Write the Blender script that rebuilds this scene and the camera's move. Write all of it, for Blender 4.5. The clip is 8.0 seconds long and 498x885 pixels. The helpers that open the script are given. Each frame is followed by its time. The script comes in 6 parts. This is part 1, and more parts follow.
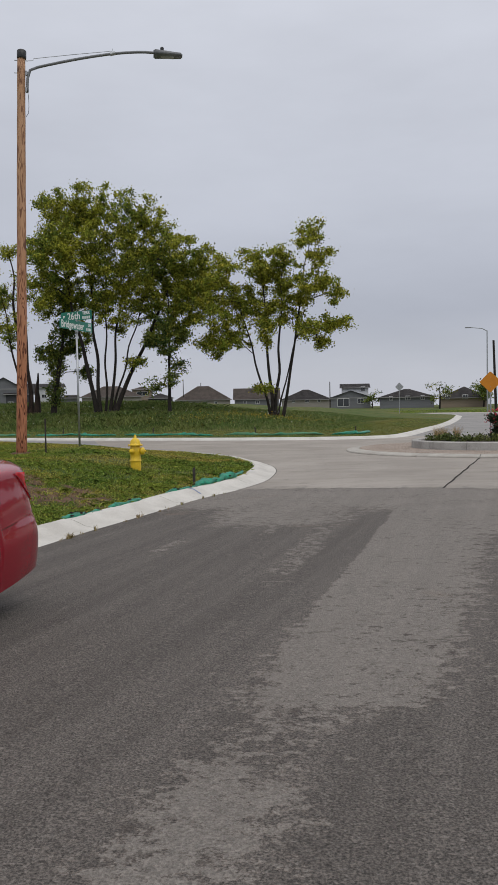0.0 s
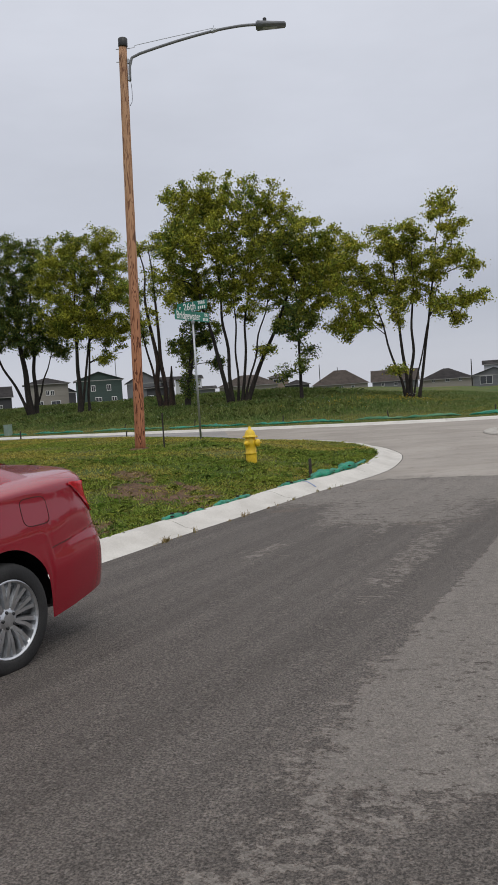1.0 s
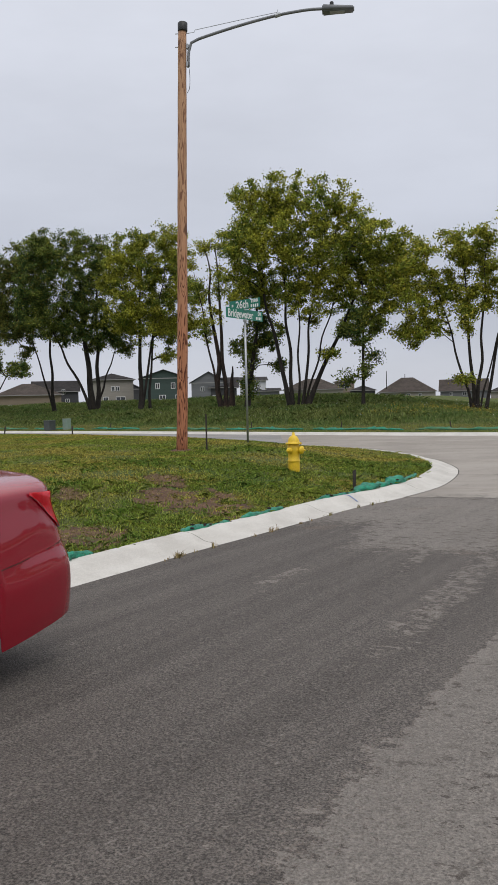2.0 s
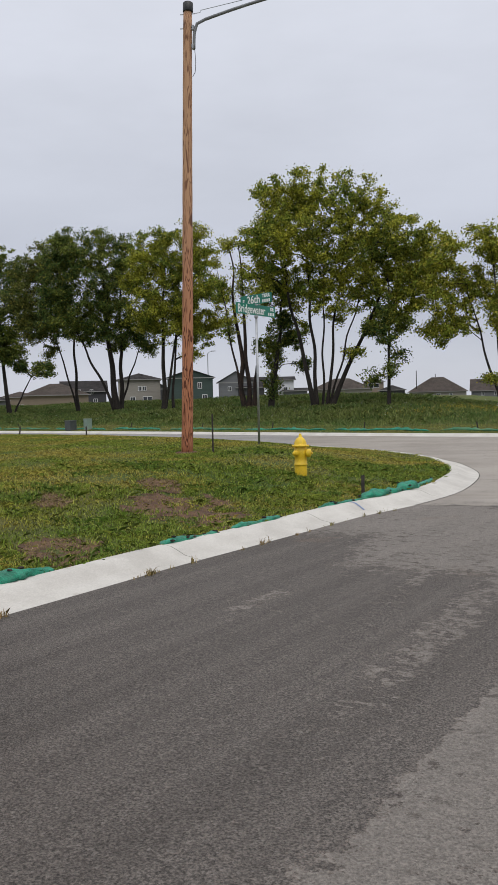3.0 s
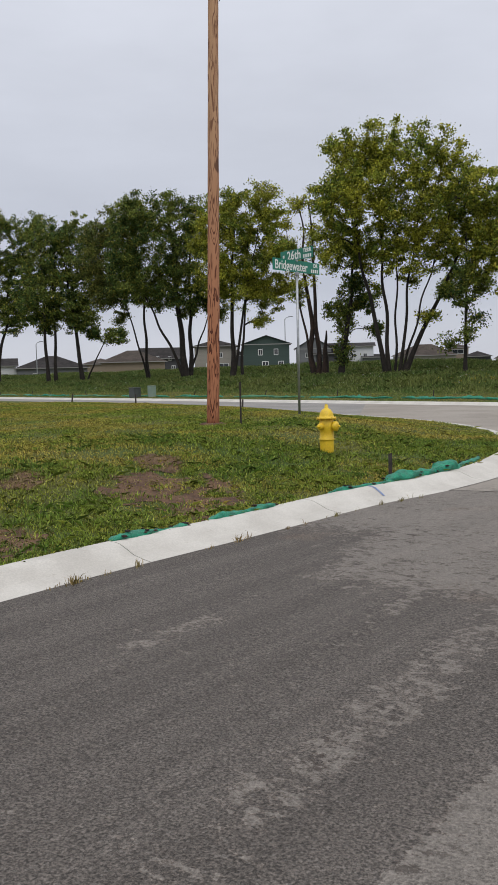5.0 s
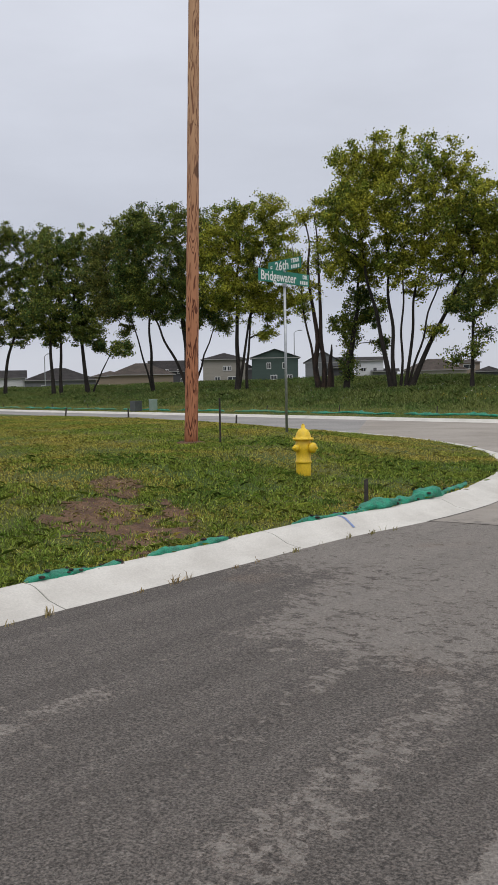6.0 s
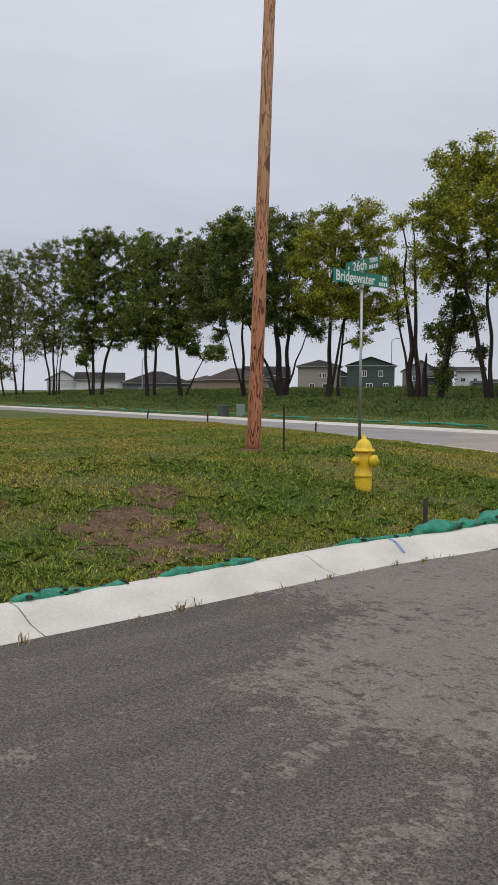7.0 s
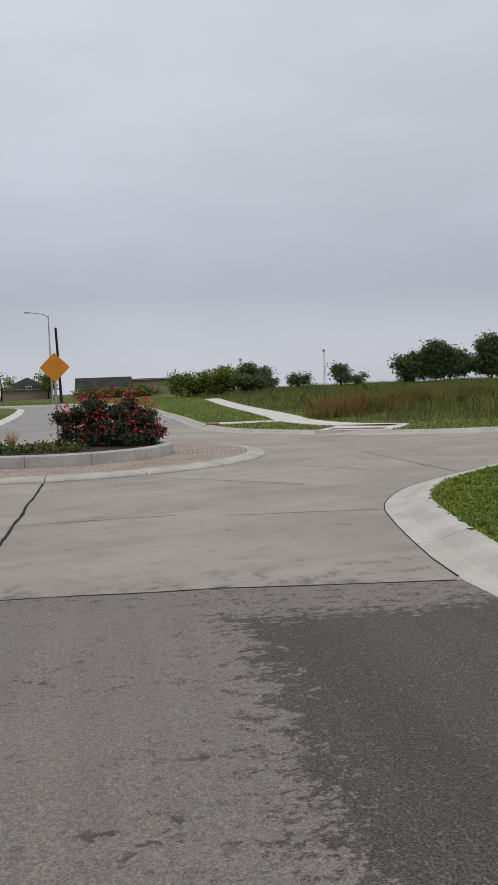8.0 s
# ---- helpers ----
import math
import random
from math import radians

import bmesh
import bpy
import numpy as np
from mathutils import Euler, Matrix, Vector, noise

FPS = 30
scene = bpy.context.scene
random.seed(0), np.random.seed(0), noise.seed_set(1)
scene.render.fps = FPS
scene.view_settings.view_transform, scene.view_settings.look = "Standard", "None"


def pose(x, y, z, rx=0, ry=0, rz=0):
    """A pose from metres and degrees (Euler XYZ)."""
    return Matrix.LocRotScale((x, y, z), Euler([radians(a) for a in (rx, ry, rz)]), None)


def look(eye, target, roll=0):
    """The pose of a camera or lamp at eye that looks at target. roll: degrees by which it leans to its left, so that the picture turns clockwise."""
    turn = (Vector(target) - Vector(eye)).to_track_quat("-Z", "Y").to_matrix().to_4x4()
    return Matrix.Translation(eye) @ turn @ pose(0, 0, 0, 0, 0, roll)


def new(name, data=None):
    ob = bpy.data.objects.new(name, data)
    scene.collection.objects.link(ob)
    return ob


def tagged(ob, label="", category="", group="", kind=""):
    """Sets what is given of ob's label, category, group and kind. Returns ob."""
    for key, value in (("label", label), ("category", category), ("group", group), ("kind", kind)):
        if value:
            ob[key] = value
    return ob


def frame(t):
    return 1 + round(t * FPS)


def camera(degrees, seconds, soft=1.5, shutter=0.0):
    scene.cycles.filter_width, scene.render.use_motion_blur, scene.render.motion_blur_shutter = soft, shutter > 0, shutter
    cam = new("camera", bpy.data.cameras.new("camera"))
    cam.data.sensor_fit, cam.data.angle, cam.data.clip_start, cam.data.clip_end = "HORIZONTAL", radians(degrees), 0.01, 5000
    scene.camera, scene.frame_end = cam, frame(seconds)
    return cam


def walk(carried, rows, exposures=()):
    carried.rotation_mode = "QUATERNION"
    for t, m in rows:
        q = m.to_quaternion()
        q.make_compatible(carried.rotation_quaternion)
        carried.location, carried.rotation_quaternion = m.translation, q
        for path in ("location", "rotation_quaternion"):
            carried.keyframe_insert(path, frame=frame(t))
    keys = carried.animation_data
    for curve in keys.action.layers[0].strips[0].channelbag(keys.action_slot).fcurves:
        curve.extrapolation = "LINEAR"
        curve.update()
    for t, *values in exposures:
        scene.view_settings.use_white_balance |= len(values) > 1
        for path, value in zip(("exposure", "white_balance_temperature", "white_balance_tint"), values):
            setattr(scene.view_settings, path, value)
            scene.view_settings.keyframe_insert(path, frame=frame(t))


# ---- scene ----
from mathutils import geometry

cam = camera(33.4, 8.0)
PATH = [
    (0, (1.142, -1.599, 1.616), (1.039, 0.397, 1.534), -1.1),
    (0.3, (1.227, -1.243, 1.649), (1.061, 0.75, 1.64), -3.9),
    (0.5, (1.327, -1.034, 1.637), (1.107, 0.954, 1.637), -4.7),
    (1, (1.541, -0.496, 1.642), (1.102, 1.453, 1.539), -3.8),
    (1.5, (1.629, 0.047, 1.657), (1.233, 2.008, 1.631), -1.7),
    (2, (1.737, 0.675, 1.641), (1.149, 2.584, 1.551), -1.4),
    (2.2, (1.774, 0.916, 1.634), (1.146, 2.811, 1.519), -1.4),
    (3.3, (1.971, 2.194, 1.616), (1.286, 4.071, 1.535), -1.6),
    (3.5, (2.001, 2.405, 1.604), (1.265, 4.261, 1.489), -1.7),
    (4, (2.091, 2.992, 1.601), (1.377, 4.857, 1.498), -2.2),
    (4.5, (2.222, 3.566, 1.611), (1.457, 5.409, 1.477), -1.3),
    (4.7, (2.263, 3.778, 1.592), (1.44, 5.593, 1.426), -1.1),
    (5.8, (2.511, 5.066, 1.628), (1.651, 6.866, 1.481), -1.4),
    (6, (2.518, 5.31, 1.642), (1.649, 7.106, 1.511), -1.0),
    (6.5, (2.569, 5.893, 1.628), (1.694, 7.69, 1.539), -0.5),
    (7, (2.631, 6.473, 1.612), (1.559, 8.158, 1.498), 0.5),
    (7.2, (2.697, 6.707, 1.611), (1.698, 8.437, 1.524), -0.7),
    (7.3, (2.807, 6.857, 1.641), (2.007, 8.69, 1.594), -2.4),
    (7.4, (2.875, 6.965, 1.664), (2.3, 8.877, 1.548), -4.3),
    (7.5, (2.911, 7.05, 1.676), (2.577, 9.012, 1.481), -4.9),
    (7.6, (2.974, 7.144, 1.682), (2.863, 9.128, 1.45), -3.6),
    (7.7, (3.047, 7.245, 1.678), (3.213, 9.224, 1.441), -2.5),
    (7.8, (3.125, 7.337, 1.693), (3.514, 9.287, 1.477), -2.0),
    (7.9, (3.197, 7.425, 1.699), (3.786, 9.327, 1.517), -2.1),
    (8, (3.271, 7.5, 1.689), (4.155, 9.29, 1.557), -2.2),
]
walk(cam, [(t, look(eye, target, roll)) for t, eye, target, roll in PATH],
     exposures=[(0, -0.18), (0.7, -0.18), (1.3, 0), (6.6, 0), (7.0, -0.04), (7.3, 0.0), (7.6, -0.04), (8, -0.13)])

# ---- light ----
world = bpy.data.worlds.new("overcast_sky")
world.use_nodes = True
scene.world = world


def sky_nodes():
    nt = world.node_tree
    bg = nt.nodes["Background"]
    sky = nt.nodes.new("ShaderNodeTexSky")
    sky.sky_type, sky.sun_disc = "NISHITA", False
    sky.sun_elevation, sky.sun_rotation = radians(52), radians(150)
    coord = nt.nodes.new("ShaderNodeTexCoord")
    sep = nt.nodes.new("ShaderNodeSeparateXYZ")
    nt.links.new(coord.outputs["Generated"], sep.inputs[0])
    ramp = nt.nodes.new("ShaderNodeValToRGB")
    stops = [(0.0, (0.62, 0.64, 0.72)), (0.04, (0.60, 0.62, 0.70)), (0.11, (0.50, 0.522, 0.603)), (0.24, (0.635, 0.66, 0.74)), (0.5, (0.755, 0.78, 0.86)), (1.0, (1.5, 1.5, 1.52))]
    el = ramp.color_ramp.elements
    while len(el) < len(stops):
        el.new(0.5)
    for e, (p, c) in zip(el, stops):
        e.position, e.color = p, (*c, 1)
    nt.links.new(sep.outputs["Z"], ramp.inputs[0])
    stretch = nt.nodes.new("ShaderNodeMapping")
    stretch.inputs["Scale"].default_value = (1, 1, 3.0)
    nt.links.new(coord.outputs["Generated"], stretch.inputs[0])
    clouds = nt.nodes.new("ShaderNodeTexNoise")
    clouds.inputs["Scale"].default_value, clouds.inputs["Detail"].default_value, clouds.inputs["Roughness"].default_value = 2.2, 5, 0.55
    nt.links.new(stretch.outputs[0], clouds.inputs["Vector"])
    tone = nt.nodes.new("ShaderNodeMapRange")
    tone.inputs["From Min"].default_value, tone.inputs["From Max"].default_value = 0.3, 0.7
    tone.inputs["To Min"].default_value, tone.inputs["To Max"].default_value = 0.915, 1.085
    nt.links.new(clouds.outputs[0], tone.inputs[0])
    shade = nt.nodes.new("ShaderNodeMixRGB")
    shade.blend_type, shade.inputs[0].default_value = "MULTIPLY", 1
    nt.links.new(ramp.outputs[0], shade.inputs[1])
    nt.links.new(tone.outputs[0], shade.inputs[2])
    dim = nt.nodes.new("ShaderNodeMixRGB")
    dim.blend_type, dim.inputs[0].default_value, dim.inputs[2].default_value = "MULTIPLY", 1, (0.1, 0.1, 0.1, 1)
    nt.links.new(sky.outputs[0], dim.inputs[1])
    mix = nt.nodes.new("ShaderNodeMixRGB")
    mix.inputs[0].default_value = 0.92
    nt.links.new(dim.outputs[0], mix.inputs[1])
    nt.links.new(shade.outputs[0], mix.inputs[2])
    nt.links.new(mix.outputs[0], bg.inputs[0])
    bg.inputs[1].default_value = 1.0


sky_nodes()
sun = new("sun", bpy.data.lights.new("sun", "SUN"))
sun.data.energy, sun.data.angle, sun.data.color = 0.8, radians(35), (1, 0.97, 0.92)
sun.matrix_world = look((20, -30, 50), (0, 0, 0))


# ---- materials ----
class Nodes:
    """Small helper to chain shader nodes of one material."""

    def __init__(self, name, rough=0.8, metal=0.0, spec=0.5):
        self.mat = bpy.data.materials.new(name)
        self.mat.use_nodes = True
        self.nt = self.mat.node_tree
        self.bsdf = self.nt.nodes["Principled BSDF"]
        self.bsdf.inputs["Roughness"].default_value = rough
        self.bsdf.inputs["Metallic"].default_value = metal
        self.bsdf.inputs["Specular IOR Level"].default_value = spec

    def put(self, kind, socket, value):
        if hasattr(value, "is_output"):
            self.nt.links.new(value, socket)
        elif value is not None:
            socket.default_value = value

    def math(self, op, a, b=None, c=None, clamp=False):
        n = self.nt.nodes.new("ShaderNodeMath")
        n.operation, n.use_clamp = op, clamp
        for k, v in enumerate((a, b, c)):
            self.put("", n.inputs[k], v)
        return n.outputs[0]

    def step(self, v, lo, hi, to0=0.0, to1=1.0):
        n = self.nt.nodes.new("ShaderNodeMapRange")
        n.interpolation_type = "SMOOTHSTEP"
        for k, x in enumerate((v, lo, hi, to0, to1)):
            self.put("", n.inputs[k], x)
        return n.outputs[0]

    def place(self, kind="Object", scale=(1, 1, 1)):
        if kind == "Position":
            out = self.nt.nodes.new("ShaderNodeNewGeometry").outputs["Position"]
        else:
            out = self.nt.nodes.new("ShaderNodeTexCoord").outputs[kind]
        m = self.nt.nodes.new("ShaderNodeMapping")
        m.inputs["Scale"].default_value = scale
        self.nt.links.new(out, m.inputs[0])
        return m.outputs[0]

    def noise(self, scale, detail=3, rough=0.55, at=None, warp=0.0):
        n = self.nt.nodes.new("ShaderNodeTexNoise")
        n.inputs["Scale"].default_value, n.inputs["Detail"].default_value = scale, detail
        n.inputs["Roughness"].default_value, n.inputs["Distortion"].default_value = rough, warp
        self.put("", n.inputs["Vector"], at)
        return n.outputs[0]

    def mix(self, f, a, b, mode="MIX"):
        n = self.nt.nodes.new("ShaderNodeMixRGB")
        n.blend_type = mode
        for k, v in enumerate((f, a, b)):
            if isinstance(v, tuple) and len(v) == 3:
                v = (*v, 1)
            self.put("", n.inputs[k], v)
        return n.outputs[0]

    def island(self):
        return self.nt.nodes.new("ShaderNodeNewGeometry").outputs["Random Per Island"]

    def random(self):
        return self.nt.nodes.new("ShaderNodeObjectInfo").outputs["Random"]

    def done(self, color, bump=None, strength=0.3, distance=0.02, rough=None):
        self.put("", self.bsdf.inputs["Base Color"], (*color, 1) if isinstance(color, tuple) and len(color) == 3 else color)
        if bump is not None:
            b = self.nt.nodes.new("ShaderNodeBump")
            b.inputs["Strength"].default_value, b.inputs["Distance"].default_value = strength, distance
            self.nt.links.new(bump, b.inputs["Height"])
            self.nt.links.new(b.outputs[0], self.bsdf.inputs["Normal"])
        if rough is not None:
            self.put("", self.bsdf.inputs["Roughness"], rough)
        return self.mat


def surf(name, c1, c2, big=1.5, fine=30, rough=0.8, metal=0.0, bump=0.3, grain=0.25, where="Object", scale=(1, 1, 1), vary=0.0, spec=0.5, dist=0.01):
    """Two-scale surface: c1 to c2 in large patches, darkened and lightened by a fine grain."""
    n = Nodes(name, rough, metal, spec)
    at = n.place(where, scale)
    patch = n.step(n.noise(big, 4, 0.6, at), 0.32, 0.68)
    col = n.mix(patch, c1, c2)
    speck = n.noise(fine, 3, 0.65, at)
    col = n.mix(1.0, col, n.step(speck, 0.25, 0.75, 1 - grain, 1 + grain), "MULTIPLY")
    if vary:
        col = n.mix(1.0, col, n.step(n.random(), 0, 1, 1 - vary, 1 + vary), "MULTIPLY")
    return n.done(col, speck, bump, dist)


def asphalt_street():
    n = Nodes("asphalt_dusty", 0.82, 0, 0.35)
    at = n.place("Position")
    sep = n.nt.nodes.new("ShaderNodeSeparateXYZ")
    n.nt.links.new(at, sep.inputs[0])
    x, y = sep.outputs[0], sep.outputs[1]
    a = n.math("SUBTRACT", n.math("MULTIPLY", x, 0.961), n.math("MULTIPLY", y, 0.278))
    b = n.math("ADD", n.math("MULTIPLY", x, 0.278), n.math("MULTIPLY", y, 0.961))
    comb = n.nt.nodes.new("ShaderNodeCombineXYZ")
    n.nt.links.new(n.math("MULTIPLY", a, 2.4), comb.inputs[0])
    n.nt.links.new(n.math("MULTIPLY", b, 0.9), comb.inputs[1])
    flake_at = n.nt.nodes.new("ShaderNodeCombineXYZ")
    n.nt.links.new(n.math("MULTIPLY", a, 5.0), flake_at.inputs[0])
    n.nt.links.new(n.math("MULTIPLY", b, 6.6), flake_at.inputs[1])
    rag = n.math("ADD", n.math("MULTIPLY", n.noise(1.0, 8, 0.78, flake_at.outputs[0], 0.0), 0.62), n.math("MULTIPLY", n.noise(3.1, 5, 0.7, flake_at.outputs[0], 0.0), 0.38))
    soft = n.noise(0.9, 4, 0.6, comb.outputs[0])
    wob = n.math("MULTIPLY", n.math("SUBTRACT", n.noise(0.9, 4, 0.6, at), 0.5), 0.5)
    aw = n.math("ADD", a, wob)
    # pale dusty band along the crown of the street, crisp on its kerb side
    left = n.math("SUBTRACT", n.math("ADD", a, n.math("MULTIPLY", wob, 0.35)), n.math("SUBTRACT", 0.06, n.math("MULTIPLY", b, 0.054)))
    crisp = n.step(b, 3.2, 6.5, 0.40, 0.05)
    rim = n.math("ADD", n.math("ADD", 0.5, n.step(b, 2.8, 3.7, 0.0, 0.52)), n.step(b, 9.4, 10.8, 0.0, 0.85))
    right = n.math("SUBTRACT", aw, rim)
    band1 = n.math("MULTIPLY", n.step(left, n.math("MULTIPLY", crisp, -1.0), crisp), n.step(right, 0.42, -0.38))
    gap = n.math("MULTIPLY", n.step(b, 2.1, 2.6), n.step(b, 3.5, 3.1))
    band1 = n.math("MULTIPLY", band1, n.math("SUBTRACT", 1.0, n.math("MULTIPLY", gap, 0.42)))
    # tracked-out dust fanning towards the corner
    fan = n.math("ADD", aw, n.math("ADD", 3.0, n.math("MULTIPLY", n.math("SUBTRACT", b, 10.0), 0.34)))
    band2 = n.math("MULTIPLY", n.math("MULTIPLY", n.step(fan, -0.5, 0.5), n.step(aw, -0.6, -1.7)), n.step(n.math("ADD", b, n.math("MULTIPLY", aw, -0.12)), 9.7, 10.9))
    scuff = n.math("ABSOLUTE", n.math("ADD", a, n.math("ADD", 0.2, n.math("MULTIPLY", b, 0.105))))
    scuff = n.math("MULTIPLY", n.math("MULTIPLY", n.step(scuff, 0.34, 0.05), n.step(b, 4.8, 7.6)), 0.50)
    lane = n.math("ABSOLUTE", n.math("ADD", a, n.math("SUBTRACT", n.math("MULTIPLY", b, 0.17), -0.32)))
    lane = n.math("MULTIPLY", n.math("MULTIPLY", n.step(lane, 0.2, 0.03), n.step(b, 7.8, 9.6)), 0.45)
    graze = n.math("MULTIPLY", n.step(n.math("ABSOLUTE", n.math("ADD", a, 2.86)), 0.2, 0.04), n.math("MULTIPLY", n.step(b, 7.3, 8.1), n.step(b, 9.2, 8.6)))
    scuff = n.math("MAXIMUM", scuff, lane)
    graze = n.math("MULTIPLY", graze, 0.46)
    near = n.math("MULTIPLY", n.step(b, 10.8, 13.0), n.step(aw, 2.5, 1.5))
    edge = n.math("MULTIPLY", n.step(b, 13.4, 14.4), 0.85)
    worn = n.math("MULTIPLY", n.step(a, 3.6, 4.6), 0.3)
    m = n.math("MAXIMUM", n.math("MAXIMUM", band1, n.math("MULTIPLY", band2, 0.80)), n.math("MAXIMUM", n.math("MULTIPLY", near, 0.9), edge))
    m = n.math("MAXIMUM", n.math("MAXIMUM", m, worn), n.math("MAXIMUM", scuff, graze))
    m = n.math("ADD", n.math("MULTIPLY", m, 0.84), n.math("MULTIPLY", n.math("SUBTRACT", soft, 0.5), 0.45))
    dust = n.step(n.math("ADD", m, n.math("MULTIPLY", n.math("SUBTRACT", rag, 0.5), 4.2)), 0.37, 0.50)
    streak_at = n.nt.nodes.new("ShaderNodeCombineXYZ")
    n.nt.links.new(n.math("MULTIPLY", a, 3.0), streak_at.inputs[0])
    n.nt.links.new(n.math("MULTIPLY", b, 0.12), streak_at.inputs[1])
    streak = n.step(n.noise(1.0, 4, 0.6, streak_at.outputs[0]), 0.35, 0.7)
    grit = n.noise(78, 3, 0.75, at)
    vor = n.nt.nodes.new("ShaderNodeTexVoronoi")
    vor.inputs["Scale"].default_value = 80
    n.nt.links.new(at, vor.inputs["Vector"])
    stone = n.step(vor.outputs["Distance"], 0.1, 0.6)
    dark = n.mix(streak, (0.096, 0.083, 0.073), (0.119, 0.104, 0.092))
    pale = n.mix(n.noise(0.8, 4, 0.6, at), (0.176, 0.156, 0.137), (0.226, 0.203, 0.180))
    col = n.mix(dust, dark, pale)
    fringe = n.math("MULTIPLY", n.math("MULTIPLY", dust, n.math("SUBTRACT", 1.0, dust)), 1.8)
    col = n.mix(fringe, col, (0.115, 0.082, 0.064))
    col = n.mix(1.0, col, n.step(streak, 0, 1, 0.96, 1.04), "MULTIPLY")
    rust = n.step(n.noise(0.55, 3, 0.5, at), 0.64, 0.76)
    col = n.mix(n.math("MULTIPLY", rust, 0.35), col, (0.20, 0.13, 0.085))
    damp = n.math("MULTIPLY", n.step(aw, 1.4, 2.1), n.math("MULTIPLY", n.step(b, 10.0, 11.0), n.math("SUBTRACT", 1.0, dust)))
    col = n.mix(n.math("MULTIPLY", damp, 0.45), col, (0.045, 0.040, 0.037))
    coarse = n.step(grit, 0.34, 0.66, 0.40, 1.64)
    col = n.mix(1.0, col, n.mix(n.math("MULTIPLY", dust, 0.62), coarse, (1.0, 1.0, 1.0)), "MULTIPLY")
    col = n.mix(1.0, col, n.step(n.noise(30, 3, 0.7, at), 0.3, 0.7, 0.86, 1.16), "MULTIPLY")
    pits = n.step(n.noise(64, 2, 0.6, at), 0.58, 0.68)
    col = n.mix(n.math("MULTIPLY", pits, n.math("SUBTRACT", 0.45, n.math("MULTIPLY", dust, 0.22))), col, (0.030, 0.027, 0.025))
    col = n.mix(n.math("MULTIPLY", n.step(vor.outputs["Color"], 0.72, 0.95), 0.26), col, (0.36, 0.33, 0.30))
    clods = n.step(n.noise(1.35, 7, 0.8, flake_at.outputs[0]), 0.555, 0.585)
    col = n.mix(n.math("MULTIPLY", n.math("MULTIPLY", n.math("MULTIPLY", clods, n.step(n.noise(0.75, 3, 0.6, at), 0.40, 0.62)), n.step(m, 0.15, 0.5)), 0.85), col, (0.054, 0.041, 0.034))
    return n.done(col, n.math("ADD", grit, n.math("MULTIPLY", stone, 0.8)), 0.9, 0.010)


def concrete_slab():
    n = Nodes("concrete_slab", 0.8, 0, 0.35)
    at = n.place("Position")
    big = n.step(n.noise(0.35, 4, 0.6, at), 0.3, 0.7)
    col = n.mix(big, (0.248, 0.221, 0.192), (0.322, 0.290, 0.255))
    arcs = n.step(n.noise(0.9, 5, 0.65, n.place("Position", (0.35, 1.6, 1))), 0.46, 0.72)
    col = n.mix(n.math("MULTIPLY", arcs, 0.45), col, (0.19, 0.160, 0.130))
    blot = n.step(n.noise(2.2, 6, 0.7, at, 0.6), 0.52, 0.68)
    col = n.mix(n.math("MULTIPLY", blot, 0.30), col, (0.17, 0.140, 0.112))
    spot = n.step(n.noise(1.6, 7, 0.75, at), 0.595, 0.70)
    col = n.mix(n.math("MULTIPLY", spot, 0.7), col, (0.095, 0.074, 0.058))
    sep = n.nt.nodes.new("ShaderNodeSeparateXYZ")
    n.nt.links.new(at, sep.inputs[0])
    b = n.math("ADD", n.math("MULTIPLY", sep.outputs[0], 0.278), n.math("MULTIPLY", sep.outputs[1], 0.961))
    fleck = n.step(n.noise(5.5, 5, 0.75, at), 0.70, 0.73)
    col = n.mix(n.math("MULTIPLY", fleck, 0.6), col, (0.085, 0.068, 0.055))
    tracked = n.math("MULTIPLY", n.step(b, 16.1, 15.2), n.step(n.noise(3.4, 8, 0.78, at), 0.5, 0.6))
    col = n.mix(n.math("MULTIPLY", tracked, 0.75), col, (0.105, 0.096, 0.088))
    grit = n.noise(60, 3, 0.7, at)
    col = n.mix(1.0, col, n.step(grit, 0.25, 0.75, 0.88, 1.1), "MULTIPLY")
    col = n.mix(1.0, col, n.step(n.random(), 0, 1, 0.93, 1.05), "MULTIPLY")
    return n.done(col, grit, 0.25, 0.004)


def kerb_concrete():
    n = Nodes("kerb_concrete", 0.75, 0, 0.35)
    at = n.place("Position")
    col = n.mix(n.step(n.noise(1.1, 5, 0.65, at), 0.35, 0.7), (0.57, 0.545, 0.50), (0.46, 0.435, 0.395))
    spot = n.step(n.noise(5.5, 4, 0.7, at), 0.64, 0.74)
    col = n.mix(n.math("MULTIPLY", spot, 0.5), col, (0.36, 0.32, 0.27))
    grit = n.noise(55, 3, 0.7, at)
    col = n.mix(1.0, col, n.step(grit, 0.25, 0.75, 0.9, 1.08), "MULTIPLY")
    return n.done(col, grit, 0.25, 0.004)


def turf():
    n = Nodes("turf", 0.9, 0, 0.2)
    at = n.place("Position")
    col = n.mix(n.step(n.noise(0.28, 4, 0.6, at), 0.35, 0.65), (0.062, 0.098, 0.020), (0.120, 0.118, 0.034))
    col = n.mix(n.step(n.noise(1.9, 5, 0.7, at), 0.62, 0.72, 0.0, 0.5), col, (0.075, 0.052, 0.032))
    fine = n.noise(24, 4, 0.75, at)
    col = n.mix(1.0, col, n.step(fine, 0.25, 0.75, 0.45, 1.5), "MULTIPLY")
    return n.done(col, fine, 0.9, 0.05)


